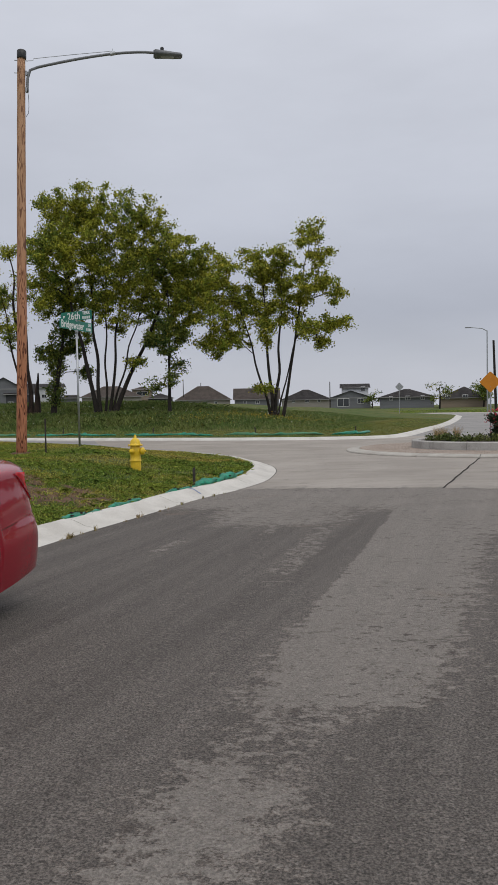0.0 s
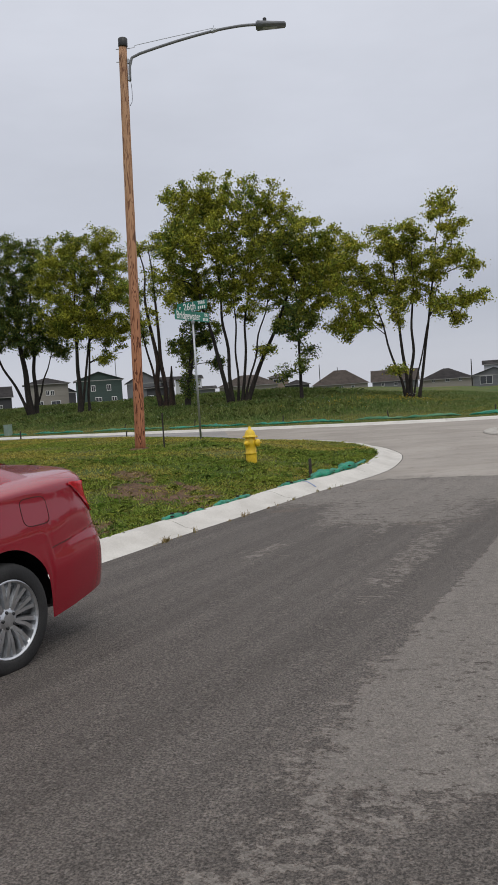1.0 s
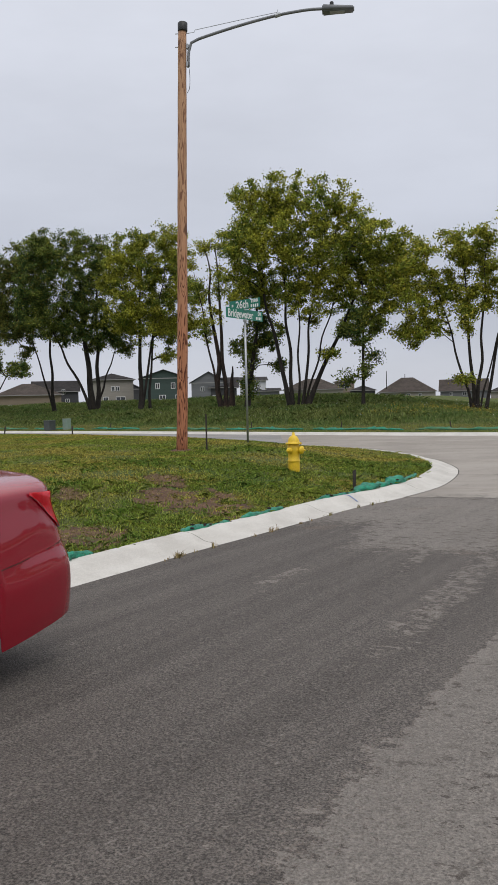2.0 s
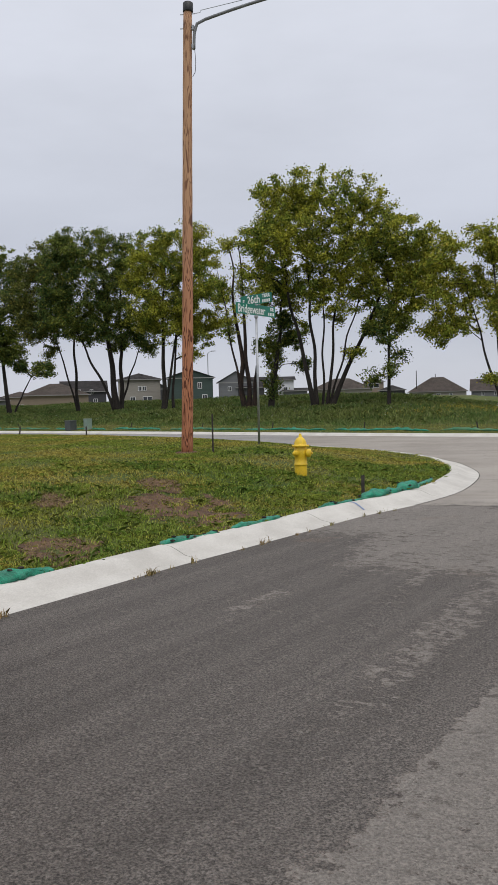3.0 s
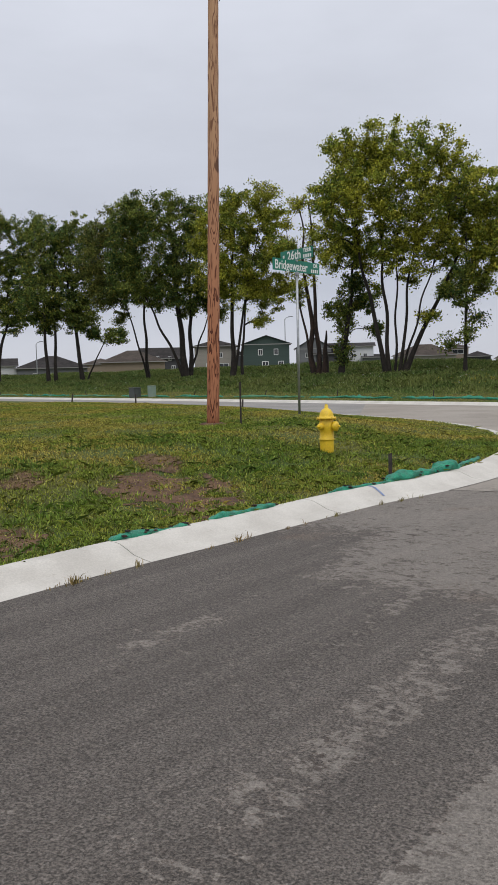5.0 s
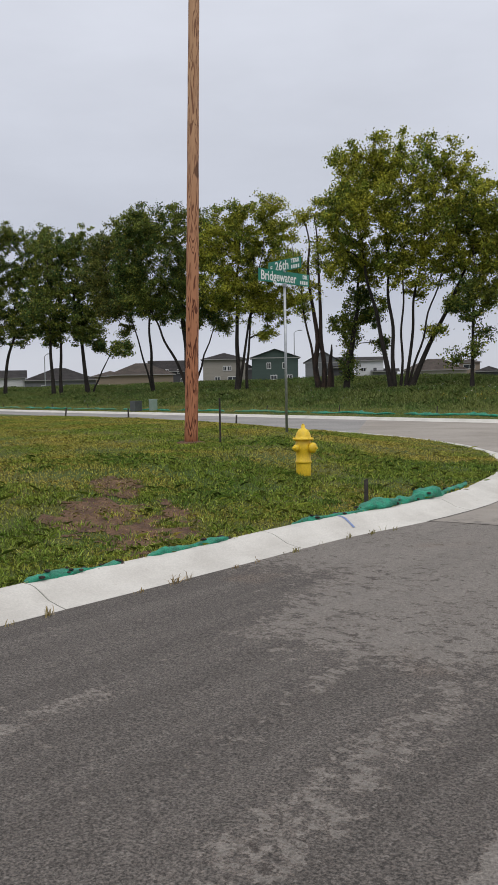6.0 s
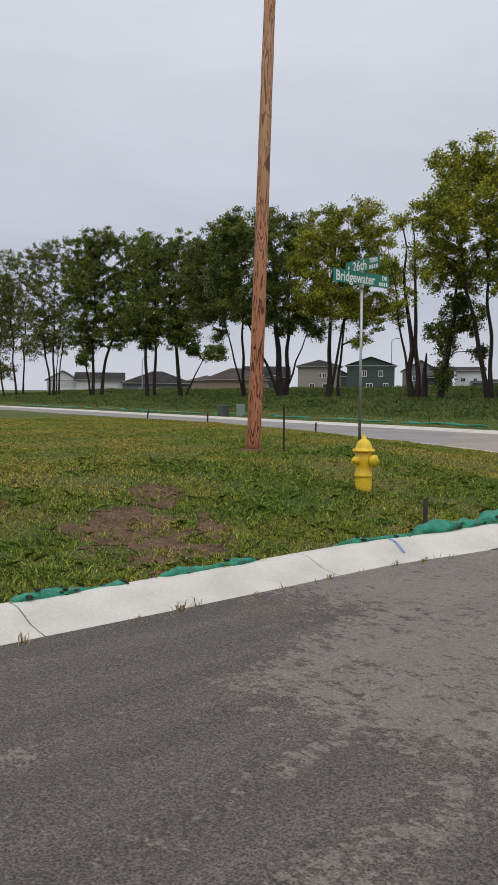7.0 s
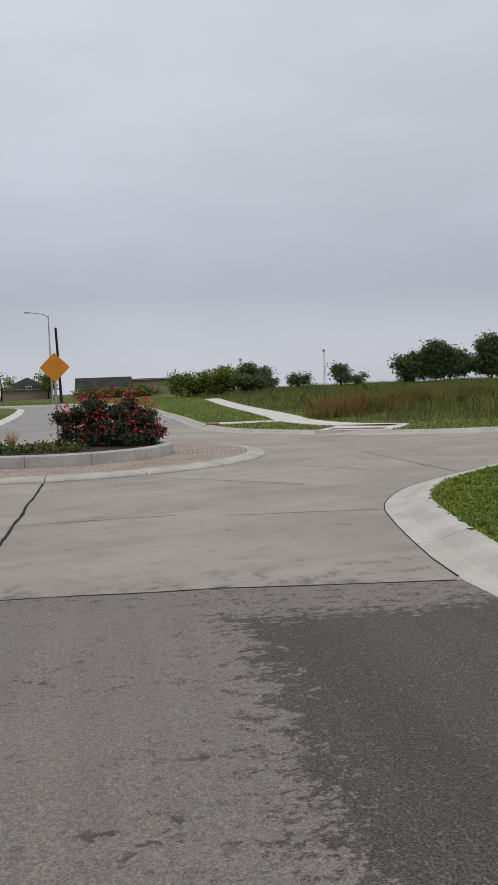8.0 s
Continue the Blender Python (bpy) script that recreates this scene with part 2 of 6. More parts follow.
def blades(name, a, b, c, rough=0.65, clear=0.0, drift_size=0.25, depth=0.4):
    """Thin leaves: hue by island, with slow drifts of colour over the ground."""
    n = Nodes(name, rough, 0, 0.25)
    r = n.island()
    at = n.place("Position")
    drift = n.step(n.noise(drift_size, 4, 0.6, at), 0.38, 0.62)
    col = n.mix(drift, a, b)
    col = n.mix(n.step(r, 0.72, 1.0), col, c)
    col = n.mix(1.0, col, n.step(n.math("FRACT", n.math("MULTIPLY", r, 7.3)), 0, 1, 1 - depth, 1 + depth), "MULTIPLY")
    m = n.done(col)
    if clear:
        out = n.nt.nodes["Material Output"]
        tr = n.nt.nodes.new("ShaderNodeBsdfTranslucent")
        n.nt.links.new(col, tr.inputs[0])
        mx = n.nt.nodes.new("ShaderNodeMixShader")
        mx.inputs[0].default_value = clear
        n.nt.links.new(n.bsdf.outputs[0], mx.inputs[1])
        n.nt.links.new(tr.outputs[0], mx.inputs[2])
        n.nt.links.new(mx.outputs[0], out.inputs[0])
    return m


def pole_wood():
    n = Nodes("pole_wood", 0.75, 0, 0.3)
    grain = n.noise(1.0, 2, 0.45, n.place("Object", (7.5, 7.5, 0.85)), 1.1)
    loops = n.math("PINGPONG", n.math("MULTIPLY", grain, 15.0), 1.0)
    loops = n.math("ADD", loops, n.math("MULTIPLY", n.math("SUBTRACT", n.noise(1.0, 4, 0.7, n.place("Object", (26, 26, 1.6))), 0.5), 0.9))
    streaks = n.step(loops, 0.58, 0.84)
    sep = n.nt.nodes.new("ShaderNodeSeparateXYZ")
    n.nt.links.new(n.place("Object"), sep.inputs[0])
    low = n.step(sep.outputs[2], 7.5, 0.8)
    pale = n.mix(n.noise(14, 4, 0.6, n.place("Object", (1, 1, 0.06))), (0.41, 0.205, 0.11), (0.57, 0.36, 0.215))
    pale = n.mix(n.math("MULTIPLY", low, 0.55), pale, (0.40, 0.095, 0.036))
    col = n.mix(n.math("MULTIPLY", streaks, n.math("ADD", n.math("MULTIPLY", low, 0.25), 0.7)), pale, (0.085, 0.020, 0.010))
    knots = n.step(n.noise(2.2, 2, 0.4, n.place("Object", (1.2, 1.2, 0.7))), 0.64, 0.70)
    col = n.mix(n.math("MULTIPLY", knots, 0.8), col, (0.085, 0.035, 0.022))
    checks = n.step(n.noise(1.0, 3, 0.7, n.place("Object", (30, 30, 0.5))), 0.66, 0.7)
    col = n.mix(n.math("MULTIPLY", checks, 0.6), col, (0.06, 0.03, 0.02))
    return n.done(col, grain, 0.5, 0.01)


def car_paint():
    n = Nodes("red_car_paint", 0.24, 0.0, 0.5)
    flake = n.noise(900, 1, 0.5, n.place("Object"))
    dust = n.noise(3, 4, 0.6, n.place("Object"))
    col = n.mix(n.step(flake, 0.3, 0.7), (0.235, 0.002, 0.012), (0.315, 0.0035, 0.018))
    col = n.mix(n.step(dust, 0.5, 0.9, 0, 0.02), col, (0.40, 0.16, 0.14))
    m = n.done(col)
    n.bsdf.inputs["Coat Weight"].default_value = 0.9
    n.bsdf.inputs["Coat Roughness"].default_value = 0.03
    return m


def clear_glass(name, tint, rough=0.05):
    n = Nodes(name, rough, 0, 0.6)
    return n.done(tint)


M = dict(
    asphalt=asphalt_street(), concrete=concrete_slab(), kerb=kerb_concrete(), turf=turf(), wood=pole_wood(), paint=car_paint(),
    road_far=surf("worn_grey_road", (0.205, 0.195, 0.186), (0.265, 0.252, 0.238), 0.4, 60, 0.85, where="Position"),
    soil=surf("bare_soil", (0.070, 0.034, 0.017), (0.135, 0.073, 0.037), 4, 22, 0.95, bump=0.9, grain=0.4, where="Position", dist=0.04),
    mulch=surf("bark_mulch", (0.022, 0.014, 0.011), (0.05, 0.032, 0.024), 3, 26, 0.95, bump=1.0, grain=0.6, dist=0.05),
    seal=surf("joint_sealant", (0.014, 0.012, 0.011), (0.045, 0.039, 0.034), 5, 40, 0.9, spec=0.1),
    sawcut=surf("joint_dirt", (0.13, 0.115, 0.10), (0.22, 0.20, 0.175), 3, 40, 0.9),
    black=surf("black_plastic", (0.012, 0.012, 0.013), (0.022, 0.022, 0.022), 6, 50, 0.5, bump=0.1),
    rubber=surf("tyre_rubber", (0.014, 0.014, 0.014), (0.026, 0.025, 0.024), 5, 80, 0.75, bump=0.3, dist=0.003),
    alloy=surf("silver_alloy", (0.62, 0.63, 0.64), (0.52, 0.53, 0.54), 4, 60, 0.28, metal=0.9, bump=0.03, grain=0.06),
    lens=surf("red_lens", (0.70, 0.010, 0.022), (0.80, 0.02, 0.035), 8, 60, 0.12, bump=0.02, grain=0.08),
    galv=surf("galvanised_steel", (0.33, 0.345, 0.355), (0.43, 0.44, 0.45), 6, 50, 0.45, metal=0.75, bump=0.08, grain=0.12),
    lamp_grey=surf("lamp_grey_paint", (0.16, 0.165, 0.175), (0.20, 0.205, 0.215), 5, 60, 0.5, bump=0.05, grain=0.08),
    sign_green=surf("sign_green_sheet", (0.004, 0.165, 0.105), (0.006, 0.195, 0.125), 4, 60, 0.35, bump=0.02, grain=0.06),
    sign_white=surf("sign_white_sheet", (0.80, 0.80, 0.78), (0.74, 0.74, 0.72), 5, 60, 0.45, bump=0.02, grain=0.05),
    sign_orange=surf("sign_orange_sheet", (0.56, 0.200, 0.006), (0.64, 0.235, 0.008), 3, 60, 0.45, bump=0.02, grain=0.06),
    sign_back=surf("sign_bare_metal", (0.30, 0.31, 0.32), (0.38, 0.39, 0.40), 4, 60, 0.5, metal=0.5, bump=0.05),
    yellow=surf("hydrant_yellow", (0.78, 0.53, 0.022), (0.68, 0.44, 0.02), 9, 60, 0.42, bump=0.12, grain=0.12, dist=0.004),
    sock=surf("green_silt_sock", (0.002, 0.135, 0.075), (0.006, 0.27, 0.155), 9, 70, 0.42, bump=0.8, grain=0.4, dist=0.02),
    sock_old=surf("weathered_green_sock", (0.03, 0.17, 0.09), (0.10, 0.22, 0.11), 2, 60, 0.8, bump=0.8, grain=0.4, dist=0.02),
    stake=surf("dark_stake", (0.030, 0.024, 0.022), (0.06, 0.048, 0.042), 8, 40, 0.8, bump=0.4),
    bark=surf("tree_bark", (0.013, 0.010, 0.008), (0.032, 0.025, 0.020), 3, 18, 0.95, bump=1.0, grain=0.5, dist=0.05, scale=(1, 1, 0.35)),
    snag=surf("broken_wood", (0.016, 0.011, 0.009), (0.050, 0.029, 0.020), 3, 20, 0.9, bump=1.0, grain=0.5, dist=0.05, scale=(1, 1, 0.25)),
    wall_block=surf("island_wall_concrete", (0.40, 0.385, 0.36), (0.28, 0.265, 0.245), 1.6, 30, 0.85, bump=0.3, grain=0.15, where="Position"),
    apron=surf("tan_brick_apron", (0.29, 0.230, 0.185), (0.36, 0.295, 0.245), 1.2, 18, 0.85, bump=0.5, grain=0.22, where="Position"),
    ramp_red=surf("red_tactile_pad", (0.17, 0.060, 0.050), (0.22, 0.085, 0.070), 3, 30, 0.8),
    rock=surf("pale_boulder", (0.48, 0.45, 0.40), (0.36, 0.34, 0.30), 3, 20, 0.9, bump=0.8, dist=0.03),
    box_green=surf("utility_green", (0.20, 0.27, 0.22), (0.24, 0.31, 0.26), 3, 50, 0.55, grain=0.1),
    box_dark=surf("utility_dark", (0.05, 0.058, 0.055), (0.07, 0.078, 0.075), 3, 50, 0.6, grain=0.1),
    roof=surf("asphalt_shingle", (0.045, 0.040, 0.040), (0.075, 0.067, 0.065), 0.8, 6, 0.9, bump=0.4, grain=0.25, dist=0.03),
    roof_brown=surf("brown_shingle", (0.105, 0.085, 0.072), (0.145, 0.118, 0.102), 0.8, 6, 0.9, bump=0.4, grain=0.25, dist=0.03),
    trim=surf("white_trim", (0.72, 0.72, 0.71), (0.66, 0.66, 0.65), 2, 20, 0.6, grain=0.05),
    blue=surf("blue_marking_paint", (0.10, 0.17, 0.38), (0.24, 0.29, 0.42), 9, 60, 0.8, grain=0.3),
    leaf_a=blades("leaf_yellow_green", (0.31, 0.31, 0.034), (0.20, 0.25, 0.032), (0.43, 0.36, 0.050), clear=0.4, drift_size=0.75, depth=0.6),
    leaf_b=blades("leaf_mid_green", (0.135, 0.190, 0.028), (0.320, 0.325, 0.036), (0.43, 0.39, 0.048), clear=0.4, drift_size=0.5, depth=0.6),
    # lighter yellow-green drift paints top-lit clumps into the leaf colour
    leaf_d=blades("leaf_dark_green", (0.058, 0.105, 0.026), (0.150, 0.185, 0.032), (0.29, 0.27, 0.040), clear=0.35, drift_size=0.4, depth=0.6),
    leaf_o=blades("leaf_olive", (0.155, 0.175, 0.036), (0.080, 0.112, 0.028), (0.30, 0.25, 0.05), clear=0.35, drift_size=0.4, depth=0.6),
    grass=blades("lawn_blades", (0.190, 0.262, 0.038), (0.420, 0.335, 0.075), (0.40, 0.40, 0.075), clear=0.35, drift_size=0.42, depth=0.7),
    lush=blades("lush_clump_blades", (0.125, 0.210, 0.034), (0.230, 0.290, 0.044), (0.37, 0.39, 0.08), clear=0.3, drift_size=0.8, depth=0.7),
    weeds=blades("bank_weed_blades", (0.100, 0.165, 0.040), (0.165, 0.200, 0.052), (0.29, 0.31, 0.12), clear=0.3, drift_size=0.35, depth=0.5),
    reeds=blades("meadow_reeds", (0.090, 0.145, 0.034), (0.165, 0.180, 0.050), (0.30, 0.215, 0.075), clear=0.25, drift_size=0.2, depth=0.55),
    dry=blades("dry_stalks", (0.36, 0.25, 0.115), (0.22, 0.20, 0.060), (0.42, 0.32, 0.17), clear=0.1),
    rose_leaf=blades("rose_leaves", (0.022, 0.042, 0.018), (0.034, 0.052, 0.020), (0.075, 0.052, 0.036)),
    rose=blades("rose_petals", (0.42, 0.018, 0.040), (0.50, 0.045, 0.070), (0.56, 0.11, 0.13), 0.6),
    cover=blades("low_cover_leaves", (0.070, 0.095, 0.020), (0.115, 0.125, 0.026), (0.035, 0.050, 0.014)),
)


def siding(name, c):
    return surf(name, c, tuple(v * 0.86 for v in c), 0.6, 8, 0.8, bump=0.25, grain=0.08, scale=(0.2, 0.2, 3.0), dist=0.02)


M["side_green"] = siding("green_siding", (0.045, 0.072, 0.062))
M["side_beige"] = siding("beige_siding", (0.29, 0.27, 0.235))
M["side_tan"] = siding("tan_siding", (0.27, 0.215, 0.16))
M["side_grey"] = siding("grey_siding", (0.17, 0.175, 0.185))
M["side_dark"] = siding("dark_siding", (0.055, 0.055, 0.060))
M["side_white"] = siding("white_siding", (0.66, 0.67, 0.68))
M["apron_rim"] = surf("apron_rim_concrete", (0.40, 0.375, 0.335), (0.31, 0.285, 0.25), 2.0, 50, 0.8, grain=0.12, where="Position")
M["kerb_wide"] = surf("wide_kerb_concrete", (0.47, 0.445, 0.405), (0.38, 0.355, 0.32), 1.6, 50, 0.8, grain=0.12, where="Position")
M["verge"] = blades("verge_blades", (0.135, 0.180, 0.034), (0.250, 0.225, 0.058), (0.31, 0.30, 0.075), clear=0.3, drift_size=0.3, depth=0.6)
# dark far foliage, lightened and blued: distance haze put into the leaf colour
M["leaf_far"] = blades("leaf_far_hazed", (0.062, 0.092, 0.044), (0.090, 0.120, 0.046), (0.13, 0.145, 0.05), clear=0.25, drift_size=0.3)
M["reed_tan"] = blades("tan_reeds", (0.25, 0.150, 0.052), (0.115, 0.165, 0.038), (0.36, 0.22, 0.075), clear=0.25, drift_size=0.35)
M["fascia"] = siding("grey_fascia", (0.30, 0.295, 0.285))
M["glass"] = clear_glass("window_glass", (0.03, 0.035, 0.04))


# ---- building helpers ----
def part(name, bm, material, parent=None, label="", smooth=False):
    me = bpy.data.meshes.new(name)
    bmesh.ops.recalc_face_normals(bm, faces=bm.faces)
    bm.to_mesh(me)
    bm.free()
    me.materials.append(material)
    if smooth:
        me.shade_smooth()
    ob = new(name, me)
    ob.parent = parent
    if label:
        ob["label"] = label
    return ob


def from_arrays(name, verts, faces, material, parent=None, label=""):
    me = bpy.data.meshes.new(name)
    verts, faces = np.asarray(verts, dtype=np.float32), np.asarray(faces, dtype=np.int32)
    k = faces.shape[1]
    me.vertices.add(len(verts))
    me.vertices.foreach_set("co", verts.ravel())
    me.loops.add(faces.size)
    me.loops.foreach_set("vertex_index", faces.ravel())
    me.polygons.add(len(faces))
    me.polygons.foreach_set("loop_start", np.arange(0, faces.size, k, dtype=np.int32))
    me.update(calc_edges=True)
    me.materials.append(material)
    ob = new(name, me)
    ob.parent = parent
    if label:
        ob["label"] = label
    return ob


def thing(name, at, label, category, turn=0.0, group="", kind=""):
    ob = new(name)
    ob.matrix_basis = pose(*at, 0, 0, turn)
    ob.empty_display_size = 0.2
    return tagged(ob, label, category, group, kind)


def add_box(bm, c, s, bevel=0.0, m=None):
    r = bmesh.ops.create_cube(bm, size=1)
    for v in r["verts"]:
        v.co = Vector((v.co.x * s[0] + c[0], v.co.y * s[1] + c[1], v.co.z * s[2] + c[2]))
    if bevel:
        es = list({e for v in r["verts"] for e in v.link_edges})
        bmesh.ops.bevel(bm, geom=es, offset=bevel, segments=2, affect="EDGES", profile=0.5)
    if m is not None:
        bmesh.ops.transform(bm, matrix=m, verts=[v for v in bm.verts if v in r["verts"]] if not bevel else bm.verts)
    return bm


def box_bm(c, s, bevel=0.0):
    return add_box(bmesh.new(), c, s, bevel)


def lathe(profile, seg=24, bm=None, m=None):
    """Turn (radius, height) pairs about z."""
    bm = bm or bmesh.new()
    rings = []
    for r, z in profile:
        rings.append([bm.verts.new((r * math.cos(2 * math.pi * k / seg), r * math.sin(2 * math.pi * k / seg), z)) for k in range(seg)])
    made = [v for ring in rings for v in ring]
    for lo, hi in zip(rings, rings[1:]):
        for k in range(seg):
            bm.faces.new((lo[k], lo[(k + 1) % seg], hi[(k + 1) % seg], hi[k]))
    bm.faces.new(rings[0][::-1])
    bm.faces.new(rings[-1])
    if m is not None:
        for v in made:
            v.co = m @ v.co
    return bm


def tube(points, radii, seg=8, bm=None):
    """A round bar along points, with its radius at each."""
    bm = bm or bmesh.new()
    pts = [Vector(p) for p in points]
    rings = []
    for k, p in enumerate(pts):
        t = (pts[min(k + 1, len(pts) - 1)] - pts[max(k - 1, 0)]).normalized()
        side = t.cross(Vector((0.31, 0.95, 0.02))).normalized()
        up = side.cross(t)
        r = radii[k] if isinstance(radii, (list, tuple)) else radii
        rings.append([bm.verts.new(p + (side * math.cos(2 * math.pi * j / seg) + up * math.sin(2 * math.pi * j / seg)) * r) for j in range(seg)])
    for lo, hi in zip(rings, rings[1:]):
        for j in range(seg):
            bm.faces.new((lo[j], lo[(j + 1) % seg], hi[(j + 1) % seg], hi[j]))
    bm.faces.new(rings[0][::-1])
    bm.faces.new(rings[-1])
    return bm


def smooth_line(pts, step):
    """Catmull-Rom line through pts, resampled about every step metres."""
    p = [Vector(q) for q in pts]
    out = []
    for k in range(len(p) - 1):
        a, b, c, d = p[max(k - 1, 0)], p[k], p[k + 1], p[min(k + 2, len(p) - 1)]
        n = max(1, int((c - b).length / step))
        for j in range(n):
            t = j / n
            out.append(0.5 * (2 * b + (c - a) * t + (2 * a - 5 * b + 4 * c - d) * t * t + (3 * b - a - 3 * c + d) * t ** 3))
    return out + [p[-1]]


def offset_line(line, w):
    """The line moved w metres to its left."""
    out = []
    for k, p in enumerate(line):
        t = (line[min(k + 1, len(line) - 1)] - line[max(k - 1, 0)]).normalized()
        out.append(Vector((p.x - t.y * w, p.y + t.x * w)))
    return out


# ---- the lie of the land ----
def ease(v, lo, hi):
    t = np.clip((v - lo) / (hi - lo), 0, 1)
    return t * t * (3 - 2 * t)


def road_z(x, y):
    f = np.clip((24 - y) / 10, 0, 1)
    return 0.025 * (np.clip(x, -4, 4) - 4) * f + 0.45 * ease(y, 58, 100) * ease(x, -60, 0)


def line_distance(line):
    a = np.array([(p.x, p.y) for p in line])
    p0, dv = a[:-1], a[1:] - a[:-1]
    l2 = (dv ** 2).sum(1) + 1e-9

    def one(x, y):
        q = np.array((x, y)) - p0
        t = np.clip((q * dv).sum(1) / l2, 0, 1)
        return np.sqrt(((q - dv * t[:, None]) ** 2).sum(1).min())

    def dist(x, y):
        if np.ndim(x) == 0:
            return one(x, y)
        best = np.full(len(x), 1e9)
        for (px, py), (dx, dy), n in zip(p0, dv, l2):
            t = np.clip(((x - px) * dx + (y - py) * dy) / n, 0, 1)
            best = np.minimum(best, (x - px - dx * t) ** 2 + (y - py - dy * t) ** 2)
        return np.sqrt(best)
    return dist


# gutter lines; the lawn lies to the left of each
GUTTER_WEST = smooth_line([(-120, 87), (-60, 58.5), (-30.5, 44.6), (-16, 38), (-9.5, 34.4), (-5.0, 31.0), (-2.1, 27.9), (-0.37, 24.9), (0.45, 22.3), (0.71, 20.6),
                           (0.69, 18.8), (0.5, 17.2), (0, 15.65), (-0.66, 14.3), (-1.06, 13), (-1.45, 11.7), (-1.95, 10.1), (-2.49, 8.05), (-5.3, -2), (-12, -26), (-18, -47)][::-1], 0.5)
GUTTER_NORTH = smooth_line([(-130, 97), (-60, 66.5), (-42, 58.2), (-22.6, 49.8), (-15, 46.3), (-9, 43.5), (-4, 41.3), (0, 39.9), (3.2, 39.4), (5.4, 39.8), (6.9, 41.4),
                            (8.4, 46), (10.6, 54), (14, 66), (18, 82), (19.5, 92), (16, 99), (5, 104), (-20, 112), (-60, 127)], 0.6)
GUTTER_EAST = smooth_line([(-60, 137), (-15, 122), (12, 113), (26, 105), (29.5, 92), (26.5, 74), (21.8, 56), (18, 43.5), (16.8, 38.5), (16.8, 35), (18, 31.4), (19.6, 29),
                           (22, 27.4), (28, 26), (60, 20), (130, 6)], 0.6)
GUTTER_SOUTH = smooth_line([(130, -3), (60, 11.5), (24, 20.6), (18, 20.8), (14.9, 19.95), (12.3, 18.8), (11.1, 18.05), (10, 16.95), (9.4, 16), (8.57, 14.4), (7.96, 13.03), (7.4, 11.1),
                            (3.6, -2), (-3.2, -26), (-9.2, -47)], 0.5)
KERB = 0.64
NEAR = {"west": line_distance(GUTTER_WEST), "north": line_distance(GUTTER_NORTH), "east": line_distance(GUTTER_EAST), "south": line_distance(GUTTER_SOUTH)}


def land_z(side, x, y):
    """Height of the grass on one of the four plots."""
    u = np.maximum(NEAR[side](x, y) - KERB, 0)
    z = road_z(x, y) + 0.115
    if side == "west":
        return z + 0.45 * ease(u, 0.2, 5.0)
    if side == "north":
        return z + 0.2 * ease(u, 0, 4) + 0.9 * ease(u, 4, 15) + 1.0 * ease(u, 13, 28) + 0.05 * np.sin(x * 0.31 + 2 * np.sin(y * 0.17)) * ease(u, 3, 9)
    if side == "east":
        return z + 0.12 * ease(u, 4, 20) + 0.6 * ease(u, 25, 80)
    return z + 0.2 * ease(u, 0, 5)


def cut_grid(poly, xs, ys, height, lines=()):
    """A sheet with the outline poly, cut along a grid and along lines (point, normal), laid at height(x, y)."""
    bm = bmesh.new()
    n = len(poly)
    flat = geometry.delaunay_2d_cdt([Vector((p[0], p[1])) for p in poly], [(k, (k + 1) % n) for k in range(n)], [], 1, 0.001)
    vs = [bm.verts.new((p.x, p.y, 0)) for p in flat[0]]
    for f in flat[2]:
        bm.faces.new([vs[k] for k in f])
    for x in xs:
        bmesh.ops.bisect_plane(bm, geom=bm.verts[:] + bm.edges[:] + bm.faces[:], plane_co=(x, 0, 0), plane_no=(1, 0, 0))
    for y in ys:
        bmesh.ops.bisect_plane(bm, geom=bm.verts[:] + bm.edges[:] + bm.faces[:], plane_co=(0, y, 0), plane_no=(0, 1, 0))
    for co, no in lines:
        bmesh.ops.bisect_plane(bm, geom=bm.verts[:] + bm.edges[:] + bm.faces[:], plane_co=co, plane_no=no)
    for v in bm.verts:
        v.co.z = height(v.co.x, v.co.y)
    for f in bm.faces:
        f.normal_update()
        if f.normal.z < 0:
            f.normal_flip()
    return bm


def sheet(name, bm, material, label, category, parent=None):
    me = bpy.data.meshes.new(name)
    bm.to_mesh(me)
    bm.free()
    me.materials.append(material)
    me.shade_smooth()
    ob = new(name, me)
    ob.parent = parent
    return tagged(ob, label, category, "", "structure") if not parent else ob


def span(lo, hi, step):
    return [lo + step * k for k in range(int((hi - lo) / step) + 1)]


# ---- ground and roads ----
bm = bmesh.new()
bm.faces.new([bm.verts.new(p) for p in ((-2500, -1500, -0.5), (2500, -1500, -0.5), (2500, 3500, -0.5), (-2500, 3500, -0.5))])
sheet("ground", bm, M["turf"], "green and tan open grassland reaching the horizon", "ground")

EDGE = [(-20, 20.5), (-0.09, 15.69), (1.65, 15.40), (4.07, 14.68), (6.13, 13.84), (7.87, 12.94), (20, 6.5)]
sheet("road_asphalt", cut_grid(EDGE + [(20, -60), (-30, -60), (-30, 22.9)], span(-6, 6, 2), span(-4, 24, 2), road_z), M["asphalt"],
      "dark worn asphalt street with pale dusty tyre-tracked patches", "road")
sheet("road_west", cut_grid([(-6.5, 32.2), (-9.8, 43.9), (-12, 54), (-140, 118), (-140, 75), (-8, 22)], span(-120, -10, 20), [], road_z), M["road_far"],
      "grey asphalt side street beyond the corner lawn", "road")
